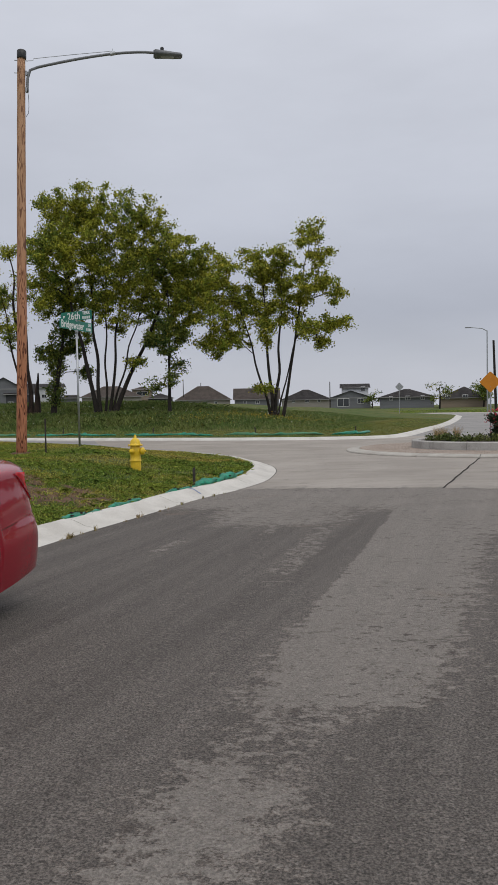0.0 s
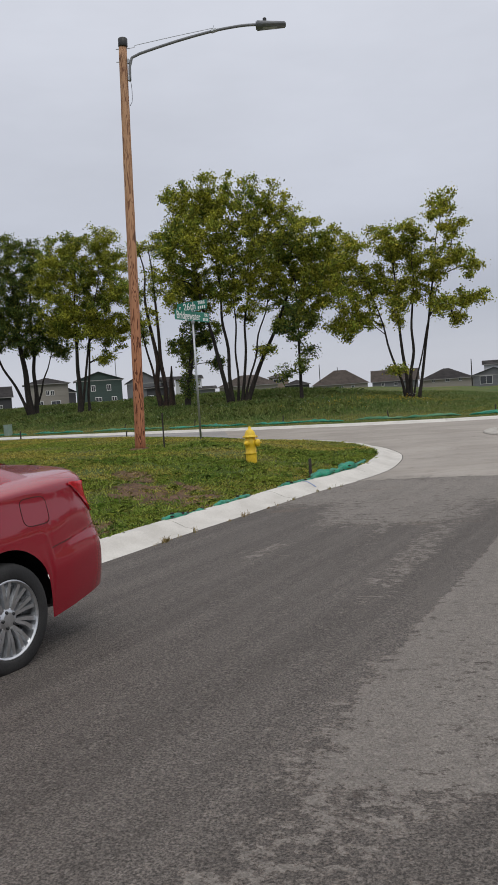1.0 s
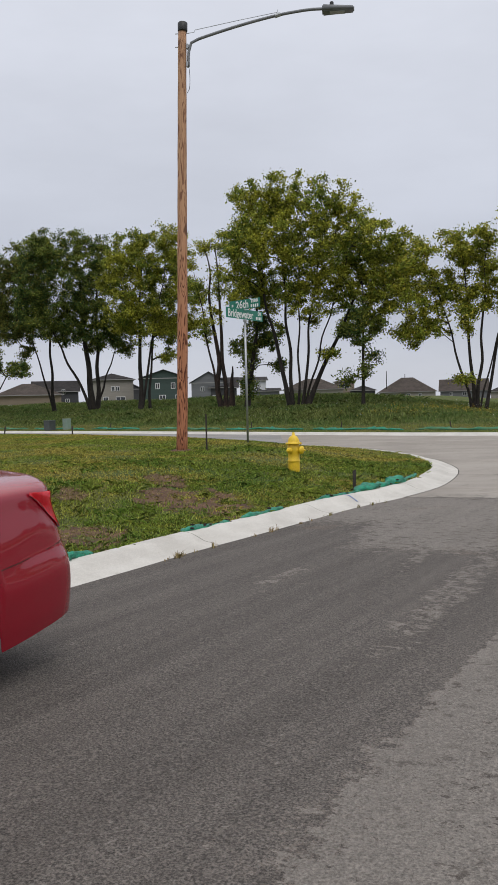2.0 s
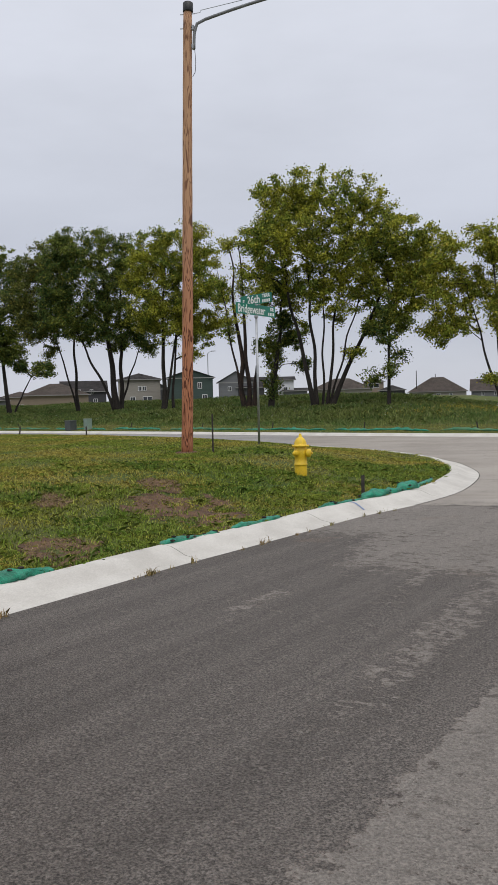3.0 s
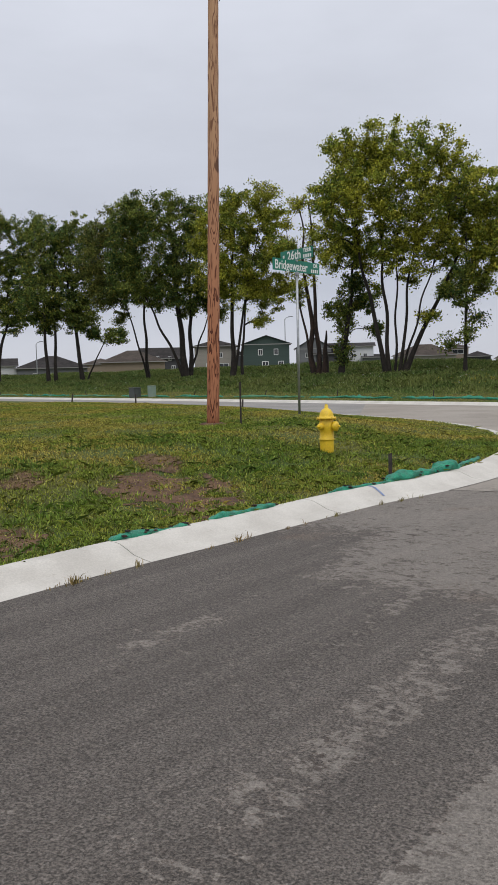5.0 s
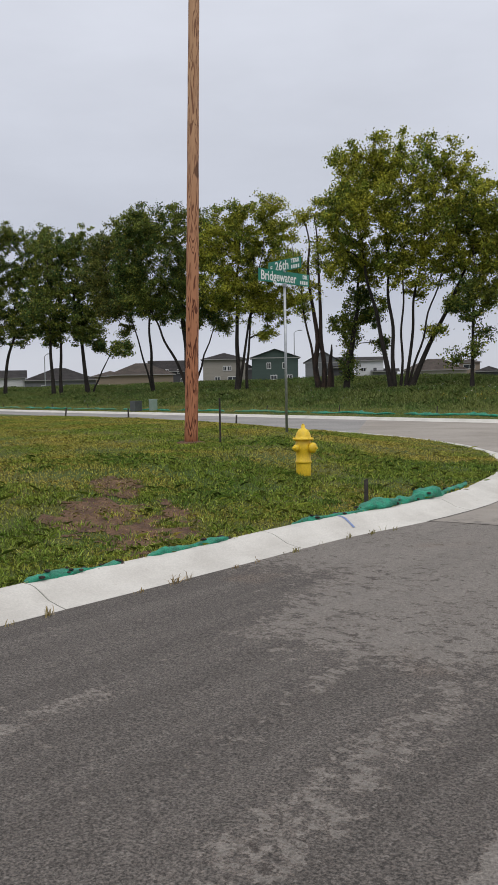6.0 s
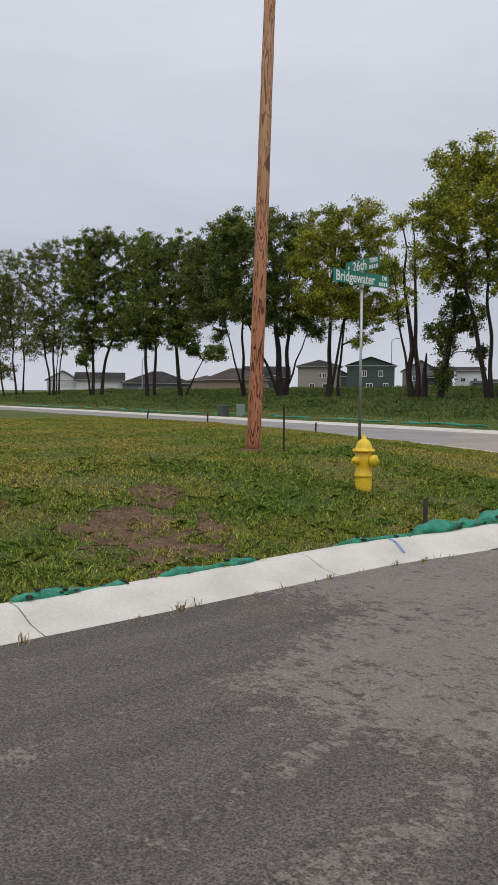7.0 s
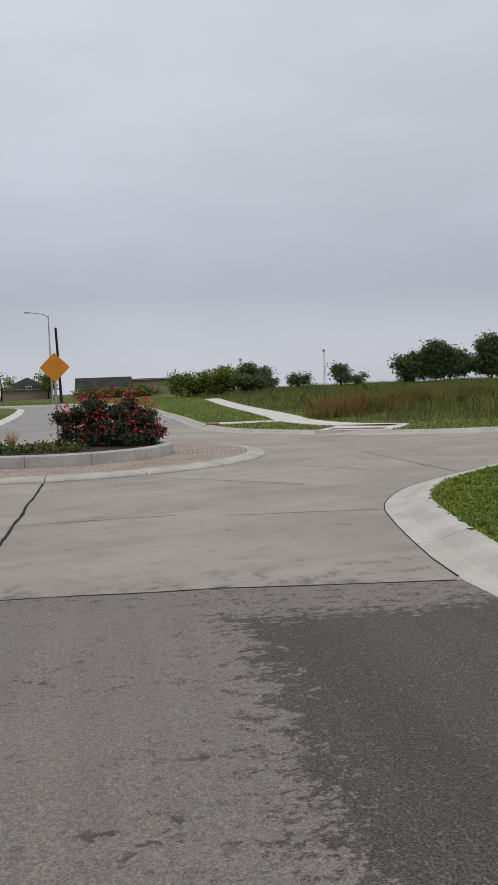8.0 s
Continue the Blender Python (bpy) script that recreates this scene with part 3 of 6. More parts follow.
sheet("road_north", cut_grid([(5.5, 42.0), (19.5, 43.2), (45, 60), (45, 150), (-80, 150), (-80, 108), (4, 98)], span(-60, 40, 5), span(45, 145, 5), road_z), M["road_far"],
      "grey asphalt street curving away past the roundabout", "road")

# concrete of the roundabout, cast in separate slabs
JOINTS = [((0.34, 19.9), (7.29, 17.96)), ((4.07, 14.66), (6.72, 23.44)), ((8.5, 23.3), (10.41, 19.84)), ((14.86, 24.69), (13.4, 19.42)), ((1.0, 25.2), (4.0, 26.2)), ((4.5, 38.8), (6.4, 33.2)), ((13.2, 29.5), (18.6, 30.4)), ((7.82, 17.48), (9.73, 16.60)), ((9.53, 21.18), (10.34, 19.68)), ((12.00, 22.50), (12.55, 21.05))]
CUTS = []
for (ax, ay), (bx, by) in JOINTS[:4]:
    CUTS.append(((ax, ay, 0), Vector((by - ay, ax - bx, 0)).normalized()))
road_concrete = thing("road_concrete", (0, 0, 0), "pale grey concrete roundabout roadway cast in slabs", "road", kind="structure")
bm = cut_grid([(-7, 17.37), (-6.5, 32.2), (-9.8, 43.9), (-10, 47), (5, 47), (5.5, 42.0), (19.5, 43.2), (75, 43), (75, -5), (20, 6.5)] + EDGE[-2:0:-1], span(-6, 6, 2), span(12, 26, 2), road_z, CUTS)
groups = {}
for f in bm.faces:
    c = f.calc_center_median()
    groups.setdefault(tuple((c - Vector(co)).dot(no) > 0 for co, no in CUTS), []).append([tuple(v.co) for v in f.verts])
bm.free()
for faces in groups.values():
    bm = bmesh.new()
    for f in faces:
        bm.faces.new([bm.verts.new(p) for p in f])
    bmesh.ops.remove_doubles(bm, verts=bm.verts, dist=0.001)
    sheet("slab", bm, M["concrete"], "", "", road_concrete)


def joint_strip(name, a, b, width, material, parent, wander=0.02, lift=0.006):
    """A thin filled joint on the road from a to b."""
    a, b = Vector(a), Vector(b)
    n = max(2, int((b - a).length / 0.12))
    side = Vector((-(b - a).y, (b - a).x)).normalized()
    verts, faces = [], []
    for k in range(n + 1):
        p = a + (b - a) * (k / n) + side * (noise.noise((k * 0.11, a.x, 0)) * wander)
        w = width * (0.6 + 0.55 * abs(noise.noise((k * 0.37, a.y, 3.1))) * 2)
        for q in (p - side * w / 2, p + side * w / 2):
            verts.append((q.x, q.y, road_z(q.x, q.y) + lift))
        if k:
            faces.append((2 * k - 2, 2 * k, 2 * k + 1, 2 * k - 1))
    return from_arrays(name, verts, faces, material, parent)


for k, (a, b) in enumerate(JOINTS):
    joint_strip("joint", a, b, 0.05 if k == 1 else 0.026, M["seal"] if k == 1 else M["sawcut"], road_concrete, 0.035)
for a, b in zip(EDGE[1:-1], EDGE[2:-1]):
    joint_strip("joint", a, b, 0.026, M["seal"], road_concrete, 0.05, 0.004)

for line in ([p for p in GUTTER_WEST if 15.6 < p.y < 31 and p.x > -6], [p for p in GUTTER_SOUTH if 12.9 < p.y < 20 and p.x < 15]):
    for a, b in zip(line, line[1:]):
        joint_strip("joint", a, b, 0.018, M["seal"], road_concrete, 0.0, 0.005)


# ---- kerbs ----
PROFILE = [(0.0, 0.0), (0.10, 0.012), (0.24, 0.035), (0.36, 0.085), (0.45, 0.118), (0.52, 0.128), (0.62, 0.128), (0.64, 0.118), (0.64, -0.15), (0.0, -0.15)]


def kerb_run(name, gutter, label, near_piece=3.0, material="kerb"):
    run = thing(name, (0, 0, 0), label, "kerb", kind="structure")
    total, start = 0.0, 0
    for k in range(1, len(gutter)):
        total += (gutter[k] - gutter[k - 1]).length
        far = min((gutter[k] - Vector((2, 18))).length, (gutter[k] - Vector((12, 32))).length) > 32
        if total >= (24 if far else near_piece) or k == len(gutter) - 1:
            bm = bmesh.new()
            rows = []
            for j in range(start, k + 1):
                t = (gutter[min(j + 1, len(gutter) - 1)] - gutter[max(j - 1, 0)]).normalized()
                left = Vector((-t.y, t.x))
                q = gutter[j]
                if j == start and not far:
                    q = q + t * 0.006
                if j == k and not far:
                    q = q - t * 0.006
                lift = 0.004 * noise.noise((q.x * 0.7, q.y * 0.7, 5))
                rows.append([bm.verts.new((*(q + left * w), road_z(*q) + h + (lift if h > 0 else 0.002))) for w, h in PROFILE])
            for lo, hi in zip(rows, rows[1:]):
                for i in range(len(PROFILE)):
                    bm.faces.new((lo[i], lo[(i + 1) % len(PROFILE)], hi[(i + 1) % len(PROFILE)], hi[i]))
            bm.faces.new(rows[0])
            bm.faces.new(rows[-1][::-1])
            part("kerb_section", bm, M[material], run)
            start, total = k, 0.0
    return run


kerb_run("kerb_west", GUTTER_WEST, "pale rolled concrete kerb round the corner lawn")
kerb_run("kerb_north", GUTTER_NORTH, "pale rolled concrete kerb along the far verge")
kerb_run("kerb_east", GUTTER_EAST, "pale rolled concrete kerb beside the meadow", material="apron_rim")
kerb_run("kerb_south", GUTTER_SOUTH, "pale wide concrete kerb at the corner", material="kerb_wide")

# ---- grass plots ----
PLOTS = {
    "west": (GUTTER_WEST, [(-900, 480), (-900, -200), (-60, -47)], span(-60, -22, 4) + span(-20, 2, 0.8), span(-40, 4, 4) + span(5, 38, 0.8) + span(42, 80, 4)),
    "north": (GUTTER_NORTH, [(-900, 560), (-900, 480)], span(-140, -64, 8) + span(-60, 20, 1.6), span(40, 76, 1.6) + span(80, 140, 4)),
    "east": (GUTTER_EAST, [(2400, -400), (2400, 3400), (-2400, 3400), (-2400, 1100)], span(-100, 12, 12) + span(16, 70, 2) + span(80, 200, 12), span(20, 60, 2) + span(64, 260, 10)),
    "south": (GUTTER_SOUTH, [(30, -60), (200, -60)], span(4, 20, 1) + span(24, 100, 6), span(-30, 4, 4) + span(6, 24, 1)),
}
for side, (gutter, close, xs, ys) in PLOTS.items():
    inner = offset_line(gutter, KERB - 0.02)
    keep = [inner[0]]
    for p in inner[1:]:
        if (p - keep[-1]).length > 0.25:
            keep.append(p)
    bm = cut_grid([(p.x, p.y) for p in keep] + close, xs, ys, lambda x, y: land_z(side, x, y))
    sheet("lawn_" + side, bm, M["turf"], {"west": "mown green corner lawn with tan dry patches", "north": "rough green grass bank under a row of trees",
          "east": "overgrown green and tan meadow", "south": "short green grass behind the kerb"}[side], "grass")


# ---- corner lawn: pole lamp, street sign, hydrant, stakes ----
ALONG, ACROSS = Vector((0.278, 0.961, 0)), Vector((0.961, -0.278, 0))


def street_lamp():
    x, y = -6.144, 20.413
    z = float(land_z("west", x, y))
    lamp = thing("street_lamp", (x, y, z), "tall reddish wooden street lamp pole with a grey steel arm", "street lamp")
    h = 11.3 - z
    rings, radii = [], []
    for k in range(25):
        f = k / 24
        rings.append((0.012 * math.sin(f * 5), 0.010 * math.sin(f * 7 + 1), h * f - 0.15))
        radii.append(0.142 - 0.038 * f + 0.003 * math.sin(k * 2.3))
    part("pole", tube(rings, radii, 20), M["wood"], lamp, smooth=True)
    part("cap", lathe([(0.118, h - 0.28), (0.122, h - 0.27), (0.122, h - 0.08), (0.10, h - 0.06)], 20), M["black"], lamp, "black pole cap", smooth=True)
    d = Vector((0.986, 0.165, 0))
    up = Vector((0, 0, 1))

    def on(r, dz):
        return d * r + up * (h + dz)
    bend = smooth_line([on(0.15, -1.15), on(0.16, -0.78), on(0.22, -0.57), on(0.42, -0.48), on(1.4, -0.22), on(2.35, -0.02), on(3.05, 0.07), on(3.40, 0.08), on(3.80, 0.07)], 0.12)
    part("arm", tube(bend, 0.036, 10), M["lamp_grey"], lamp, "bent grey steel lamp arm", smooth=True)
    for dz in (-0.66, -1.1):
        part("bracket", box_bm(on(0.13, dz), (0.05, 0.10, 0.12), 0.008), M["galv"], lamp)
    part("tie_rod", tube([on(0.12, -0.33), on(0.30, -0.31), on(0.31, -0.26), on(1.3, -0.10), on(2.38, 0.06), on(2.39, 0.12)], 0.009, 6), M["galv"], lamp)
    part("clamp", tube([on(2.32, -0.03), on(2.46, 0.01)], 0.05, 10), M["galv"], lamp)
    wire = [on(0.16, -1.1), on(0.19, -1.4), on(0.18, -1.7), on(0.12, -1.8)]
    part("wire", tube(smooth_line(wire, 0.1), 0.007, 5), M["black"], lamp)
    for dz in (-0.33, -0.66):
        part("bolt", tube([on(-0.19, dz), on(0.17, dz)], 0.012, 6), M["galv"], lamp)
    bm = bmesh.new()
    for v in bmesh.ops.create_cube(bm, size=1)["verts"]:
        t = v.co.x + 0.5
        v.co = Vector((v.co.x * 0.78, v.co.y * (0.30 - 0.08 * t), v.co.z * (0.17 - 0.07 * t) - 0.015 * t))
    bmesh.ops.bevel(bm, geom=bm.edges[:], offset=0.03, segments=3, affect="EDGES")
    turn = Matrix.Translation(on(3.87, 0.05)) @ Matrix.Rotation(math.atan2(d.y, d.x), 4, "Z")
    bmesh.ops.transform(bm, matrix=turn, verts=bm.verts)
    head = part("lamp_head", bm, M["lamp_grey"], lamp, "grey street lamp head", smooth=True)
    part("photocell", lathe([(0.045, 0.0), (0.05, 0.02), (0.05, 0.10), (0.03, 0.12)], 12, m=Matrix.Translation(on(3.71, 0.12))), M["black"], head)
    lens = box_bm((0, 0, 0), (0.36, 0.16, 0.02), 0.006)
    bmesh.ops.transform(lens, matrix=turn @ Matrix.Translation((-0.02, 0, -0.075)), verts=lens.verts)
    part("lens", lens, M["galv"], head)
    lamp.matrix_basis = Matrix.Translation((x, y, z)) @ Matrix.Rotation(radians(1.7), 4, Vector((-0.37, 0.93, 0)))
    soil = lathe([(0.34, -0.02), (0.30, 0.035), (0.20, 0.06), (0.13, 0.05)], 18)
    for v in soil.verts:
        v.co.x *= 1 + 0.25 * noise.noise(v.co * 6)
        v.co.y *= 1 + 0.25 * noise.noise(v.co * 5 + Vector((3, 1, 0)))
    tagged(part("soil_mound", soil, M["soil"]), "low ring of bare brown soil round the pole foot", "soil").location = (x, y, z)


street_lamp()


def letters(text, size, m, parent, material, name="letters", wide=1.0):
    """Built-in font, as a thin mesh."""
    cu = bpy.data.curves.new("letters", "FONT")
    cu.offset = 0.005
    cu.body, cu.size, cu.extrude, cu.align_x, cu.align_y = text, size, 0.0015, "LEFT", "CENTER"
    cu.resolution_u = 3
    tmp = new("letters_source", cu)
    me = bpy.data.meshes.new_from_object(tmp.evaluated_get(bpy.context.evaluated_depsgraph_get()))
    bpy.data.objects.remove(tmp)
    me.materials.clear()
    me.materials.append(material)
    ob = new(name, me)
    ob.parent = parent
    ob.matrix_basis = m @ Matrix.Diagonal((wide, 1, 1, 1))
    return ob


def street_sign():
    x, y = -5.45, 23.9
    z = float(land_z("west", x, y))
    sign = thing("street_sign", (x, y, z), "two green street name blades on a grey steel post", "street sign")
    top = 4.08 - z
    part("post", tube([(0, 0, -0.1), (0, 0, top)], 0.032, 12), M["galv"], sign, smooth=True)
    part("cap", lathe([(0.05, top - 0.02), (0.055, top), (0.055, top + 0.05), (0.03, top + 0.07)], 12), M["galv"], sign)
    rows = [(Vector((0.278, 0.961, 0)), 1.92, 0.295, top + 0.20, "Bridgewater", 0.315, -0.88, 0.85, "DR"),
            (Vector((0.89, -0.456, 0)), 1.24, 0.275, top + 0.495, "26th", 0.305, -0.36, 0.95, "TERR")]
    part("cross_clamp", box_bm((0, 0, top + 0.345), (0.06, 0.06, 0.05), 0.006), M["galv"], sign)
    for way, length, height, zc, word, size, start, wide, kind in rows:
        turn = math.atan2(way.y, way.x)
        base = Matrix.Translation((0, 0, zc)) @ Matrix.Rotation(turn, 4, "Z") @ Matrix.Rotation(radians(90), 4, "X")
        bm = box_bm((0, 0, 0), (length, height, 0.006), 0.0025)
        blade = part("blade", bm, M["sign_green"], sign, "green reflective street name blade")
        blade.matrix_basis = base
        for flip in (0, 1):
            face = Matrix.Rotation(math.pi * flip, 4, "Y") @ Matrix.Translation((0, 0, 0.0045))
            letters(word, size, face @ Matrix.Translation((start, -0.01, 0)), blade, M["sign_white"], wide=wide)
            if word == "26th":
                letters("E", 0.15, face @ Matrix.Translation((start - 0.17, -0.03, 0)), blade, M["sign_white"])
            letters(kind, 0.13, face @ Matrix.Translation((length / 2 - (0.26 if kind == "DR" else 0.37), 0.065, 0)), blade, M["sign_white"])
            bars = bmesh.new()
            for k in range(4):
                add_box(bars, (length / 2 - 0.34 + 0.082 * k, -0.07, 0), (0.052, 0.085, 0.003))
            ob = part("number_bars", bars, M["sign_white"], blade)
            ob.matrix_basis = face


street_sign()


def hydrant():
    x, y = -2.546, 17.797
    hyd = thing("fire_hydrant", (x, y, float(land_z("west", x, y)) - 0.02), "bright yellow painted cast-iron fire hydrant standing in the grass", "fire hydrant")
    hyd.scale = (0.96, 0.96, 0.955)
    part("barrel", lathe([(0.128, -0.05), (0.128, 0.04), (0.128, 0.19), (0.128, 0.221), (0.129, 0.225), (0.142, 0.232), (0.142, 0.252), (0.128, 0.27), (0.126, 0.40), (0.135, 0.43), (0.142, 0.49), (0.135, 0.55), (0.124, 0.585), (0.124, 0.62)], 28), M["yellow"], hyd, smooth=True)
    part("bonnet", lathe([(0.124, 0.615), (0.178, 0.622), (0.182, 0.632), (0.178, 0.645), (0.135, 0.652), (0.128, 0.69), (0.112, 0.74), (0.082, 0.785), (0.045, 0.81), (0.0 + 0.034, 0.815), (0.034, 0.86), (0.026, 0.865)], 28), M["yellow"], hyd, smooth=True)
    part("operating_nut", lathe([(0.024, 0.86), (0.024, 0.885), (0.018, 0.89)], 5), M["yellow"], hyd)
    to_cam, right = Vector((0.39, -0.92, 0)), Vector((0.92, 0.39, 0))
    for name, way, r, reach in (("pumper_nozzle", right * 0.86 + to_cam * 0.51, 0.088, 0.235), ("hose_nozzle", right * -0.72 + to_cam * 0.69, 0.058, 0.21), ("hose_nozzle", right * 0.5 - to_cam * 0.86, 0.058, 0.21)):
        m = Matrix.Translation((0, 0, 0.485)) @ way.normalized().to_track_quat("Z", "Y").to_matrix().to_4x4()
        nozzle = part(name, lathe([(r * 0.8, 0.06), (r * 0.8, reach * 0.62), (r, reach * 0.64), (r * 1.04, reach * 0.72), (r, reach * 0.9), (r * 0.7, reach * 0.97), (r * 0.4, reach)], 20, m=m), M["yellow"], hyd, smooth=True)
        part("cap_nut", lathe([(0.022, reach), (0.022, reach + 0.035), (0.016, reach + 0.04)], 5, m=m), M["yellow"], nozzle)
    for k in range(8):
        a = k * math.pi / 4 + 0.2
        part("bolt", lathe([(0.012, 0.60), (0.012, 0.657), (0.008, 0.662)], 6, m=Matrix.Translation((0.16 * math.cos(a), 0.16 * math.sin(a), 0))), M["yellow"], hyd)


hydrant()


def wooden_stake(x, y, side, h, size, label, lean=(0, 0)):
    z = float(land_z(side, x, y))
    bm = box_bm((0, 0, h / 2 - 0.1), (size, size * 0.8, h + 0.2), 0.004)
    for v in bm.verts:
        if v.co.z > h - 0.03:
            v.co.z += 0.015 * math.sin(v.co.x * 90 + v.co.y * 40)
    ob = tagged(part("stake", bm, M["stake"]), label, "stake", "erosion stakes")
    ob.matrix_basis = pose(x, y, z, lean[0], lean[1], 20)
    return ob


wooden_stake(-0.98, 16.21, "west", 0.34, 0.055, "short dark wooden stake beside the green silt sock")
for sx, sy, lean in ((-21.6, 35.9, 8), (-16.6, 33.6, 0), (-11.2, 32.6, 3)):
    wooden_stake(sx, sy, "west", 0.42, 0.06, "short dark stake at the lawn edge", (0, lean))


def t_post():
    x, y = -5.506, 20.53
    z = float(land_z("west", x, y))
    bm = box_bm((0, 0, 0.42), (0.042, 0.008, 1.05), 0.002)
    add_box(bm, (0, 0.016, 0.42), (0.008, 0.032, 1.05))
    for k in range(12):
        add_box(bm, (0, -0.008, 0.2 + k * 0.06), (0.018, 0.012, 0.014))
    tagged(part("fence_post", bm, M["stake"]), "thin dark steel fence post standing near the pole", "fence post").location = (x, y, z)


t_post()


# ---- green silt socks along the kerbs ----
def silt_sock(line, radius, side, material, label, group, rough=0.25):
    pts, n = smooth_line(line, 0.04 if side == "west" else 0.2), 0
    bm = bmesh.new()
    rings = []
    seg = 12
    n = len(pts)
    for k, p in enumerate(pts):
        t = (pts[min(k + 1, n - 1)] - pts[max(k - 1, 0)]).normalized()
        left = Vector((-t.y, t.x, 0))
        end = min(1.0, 0.35 + min(k, n - 1 - k) / max(n * 0.10, 1))
        r = radius * end * (1 + rough * noise.noise((p.x * 3.1, p.y * 3.1, 0)) * 2)
        z = float(land_z(side, p.x, p.y)) + (0.5 if side == "west" else 0.4) * r
        ring = []
        for j in range(seg):
            a = 2 * math.pi * j / seg
            rr = r * (1 + rough * noise.noise((p.x * 14 + j, p.y * 14, j * 1.7)) + 0.5 * rough * math.sin(3 * a + k * 0.55 + 2 * noise.noise((p.x * 4, p.y * 4, 3))))
            ring.append(bm.verts.new(Vector((p.x, p.y, z)) + left * (math.cos(a) * rr * 1.35) + Vector((0, 0, math.sin(a) * rr * 0.85))))
        rings.append(ring)
    for lo, hi in zip(rings, rings[1:]):
        for j in range(seg):
            bm.faces.new((lo[j], lo[(j + 1) % seg], hi[(j + 1) % seg], hi[j]))
    bm.faces.new(rings[0][::-1])
    bm.faces.new(rings[-1])
    return tagged(part("silt_sock", bm, material, smooth=True), label, "silt sock", group)


def beside(gutter, off, y0, y1):
    return [p for p in smooth_line(offset_line(gutter, off), 0.15) if y0 <= p.y <= y1 and p.x > -4.5]


for off, y0, y1, r in ((0.70, 8.3, 9.5, 0.062), (0.62, 10.8, 11.95, 0.044), (0.63, 12.15, 13.4, 0.044), (0.66, 14.2, 15.7, 0.034), (0.72, 15.5, 17.4, 0.088), (0.74, 17.1, 18.5, 0.04)):
    sock = silt_sock(beside(GUTTER_WEST, off, y0, y1), r, "west", M["sock"], "crumpled bright green mesh silt sock lying along the kerb", "silt socks", 0.38)
    bm = bmesh.new()
    for v in random.sample([v.co.copy() for v in sock.data.vertices], 26):
        if noise.noise((v.x * 2.3, v.y * 2.3, 5)) > -0.05:
            d = bmesh.ops.create_icosphere(bm, subdivisions=1, radius=random.uniform(0.012, 0.03), matrix=Matrix.Translation(v + Vector((0, 0, 0.01))) @ Matrix.Diagonal((1.5, 1.2, 0.6, 1)))
    tagged(part("debris", bm, M["mulch"], sock), "dark leaf litter caught in the mesh", kind="stuff")
far_line = offset_line(GUTTER_NORTH, 2.3)
run = [p for p in far_line if p.y < 75 and p.x < 7]
for k in range(0, len(run) - 12, 11):
    silt_sock([q + Vector((0, 0.22 * math.sin(j + k))) for j, q in enumerate(run[k:k + 11])], 0.085, "north", M["sock"] if (k // 11) % 3 else M["sock_old"], "weathered green silt sock lying on the verge", "verge socks", 0.4)
    p = run[k + 3] + Vector((0.1, 0.3))
    wooden_stake(p.x, p.y, "north", 0.40, 0.055, "dark leaning stake holding a silt sock", (0, random.uniform(-18, 18)))


def utility_box(x, y, w, h, material, label):
    z = float(land_z("north", x, y))
    ob = thing("utility_box", (x, y, z), label, "utility box", -25)
    part("body", box_bm((0, 0, h / 2 - 0.04), (w, w * 0.8, h), 0.02), material, ob)
    part("lid", box_bm((0, 0, h - 0.02), (w * 1.06, w * 0.86, 0.07), 0.02), material, ob)


utility_box(-28.9, 54.9, 0.5, 0.78, M["box_green"], "small pale green utility pedestal on the verge")
utility_box(-30.2, 54.7, 0.7, 0.72, M["box_dark"], "dark grey utility box on the verge")


# ---- bare soil on the lawn ----
def ragged(x, y, seed):
    """Uneven field between about -1 and 1, for worn outlines."""
    x, y = np.asarray(x) + seed * 3.1, np.asarray(y) - seed * 1.7
    v = np.sin(x * 2.3 + 1.7 * np.sin(y * 1.9)) * np.sin(y * 2.7 + 1.3 * np.sin(x * 2.1))
    v = v + 0.6 * np.sin(x * 6.1 + 2 * np.sin(y * 4.3)) * np.sin(y * 5.7 + 2 * np.sin(x * 5.2))
    return (v + 0.45 * np.sin(x * 15 + 2 * np.sin(y * 11)) * np.sin(y * 14 + 2 * np.sin(x * 13))) / 1.5


def bareness(x, y, cx, cy, a, b, turn, seed):
    """Above nought where the soil shows."""
    t = radians(turn)
    u, v = (x - cx) * math.cos(t) + (y - cy) * math.sin(t), -(x - cx) * math.sin(t) + (y - cy) * math.cos(t)
    return 0.75 - (u / a) ** 2 - (v / b) ** 2 + 0.95 * ragged(x, y, seed)


def bare_patch(cx, cy, a, b, turn, seed):
    step = 0.035
    m = int(1.5 * a / step)
    gx, gy = np.meshgrid(np.arange(-m, m + 1), np.arange(-m, m + 1), indexing="ij")
    x = cx + step * gx + 0.012 * np.sin(gx * 3.7 + gy * 5.1)
    y = cy + step * gy + 0.012 * np.sin(gx * 4.9 - gy * 2.3)
    show = bareness(x, y, cx, cy, a, b, turn, seed) > 0
    z = land_z("west", x.ravel(), y.ravel()) + 0.010 + 0.008 * ragged(x.ravel() * 2, y.ravel() * 2, seed)
    w = 2 * m + 1
    i, j = np.nonzero(show[:-1, :-1] & show[1:, 1:])
    q = i * w + j
    faces = np.stack([q, q + w, q + w + 1, q + 1], 1)
    used, back = np.unique(faces, return_inverse=True)
    v = np.stack([x.ravel(), y.ravel(), z], 1)[used]
    tagged(from_arrays("bare_patch", v, back.reshape(-1, 4), M["soil"]), "bare reddish-brown soil patch with straw in the lawn", "soil")


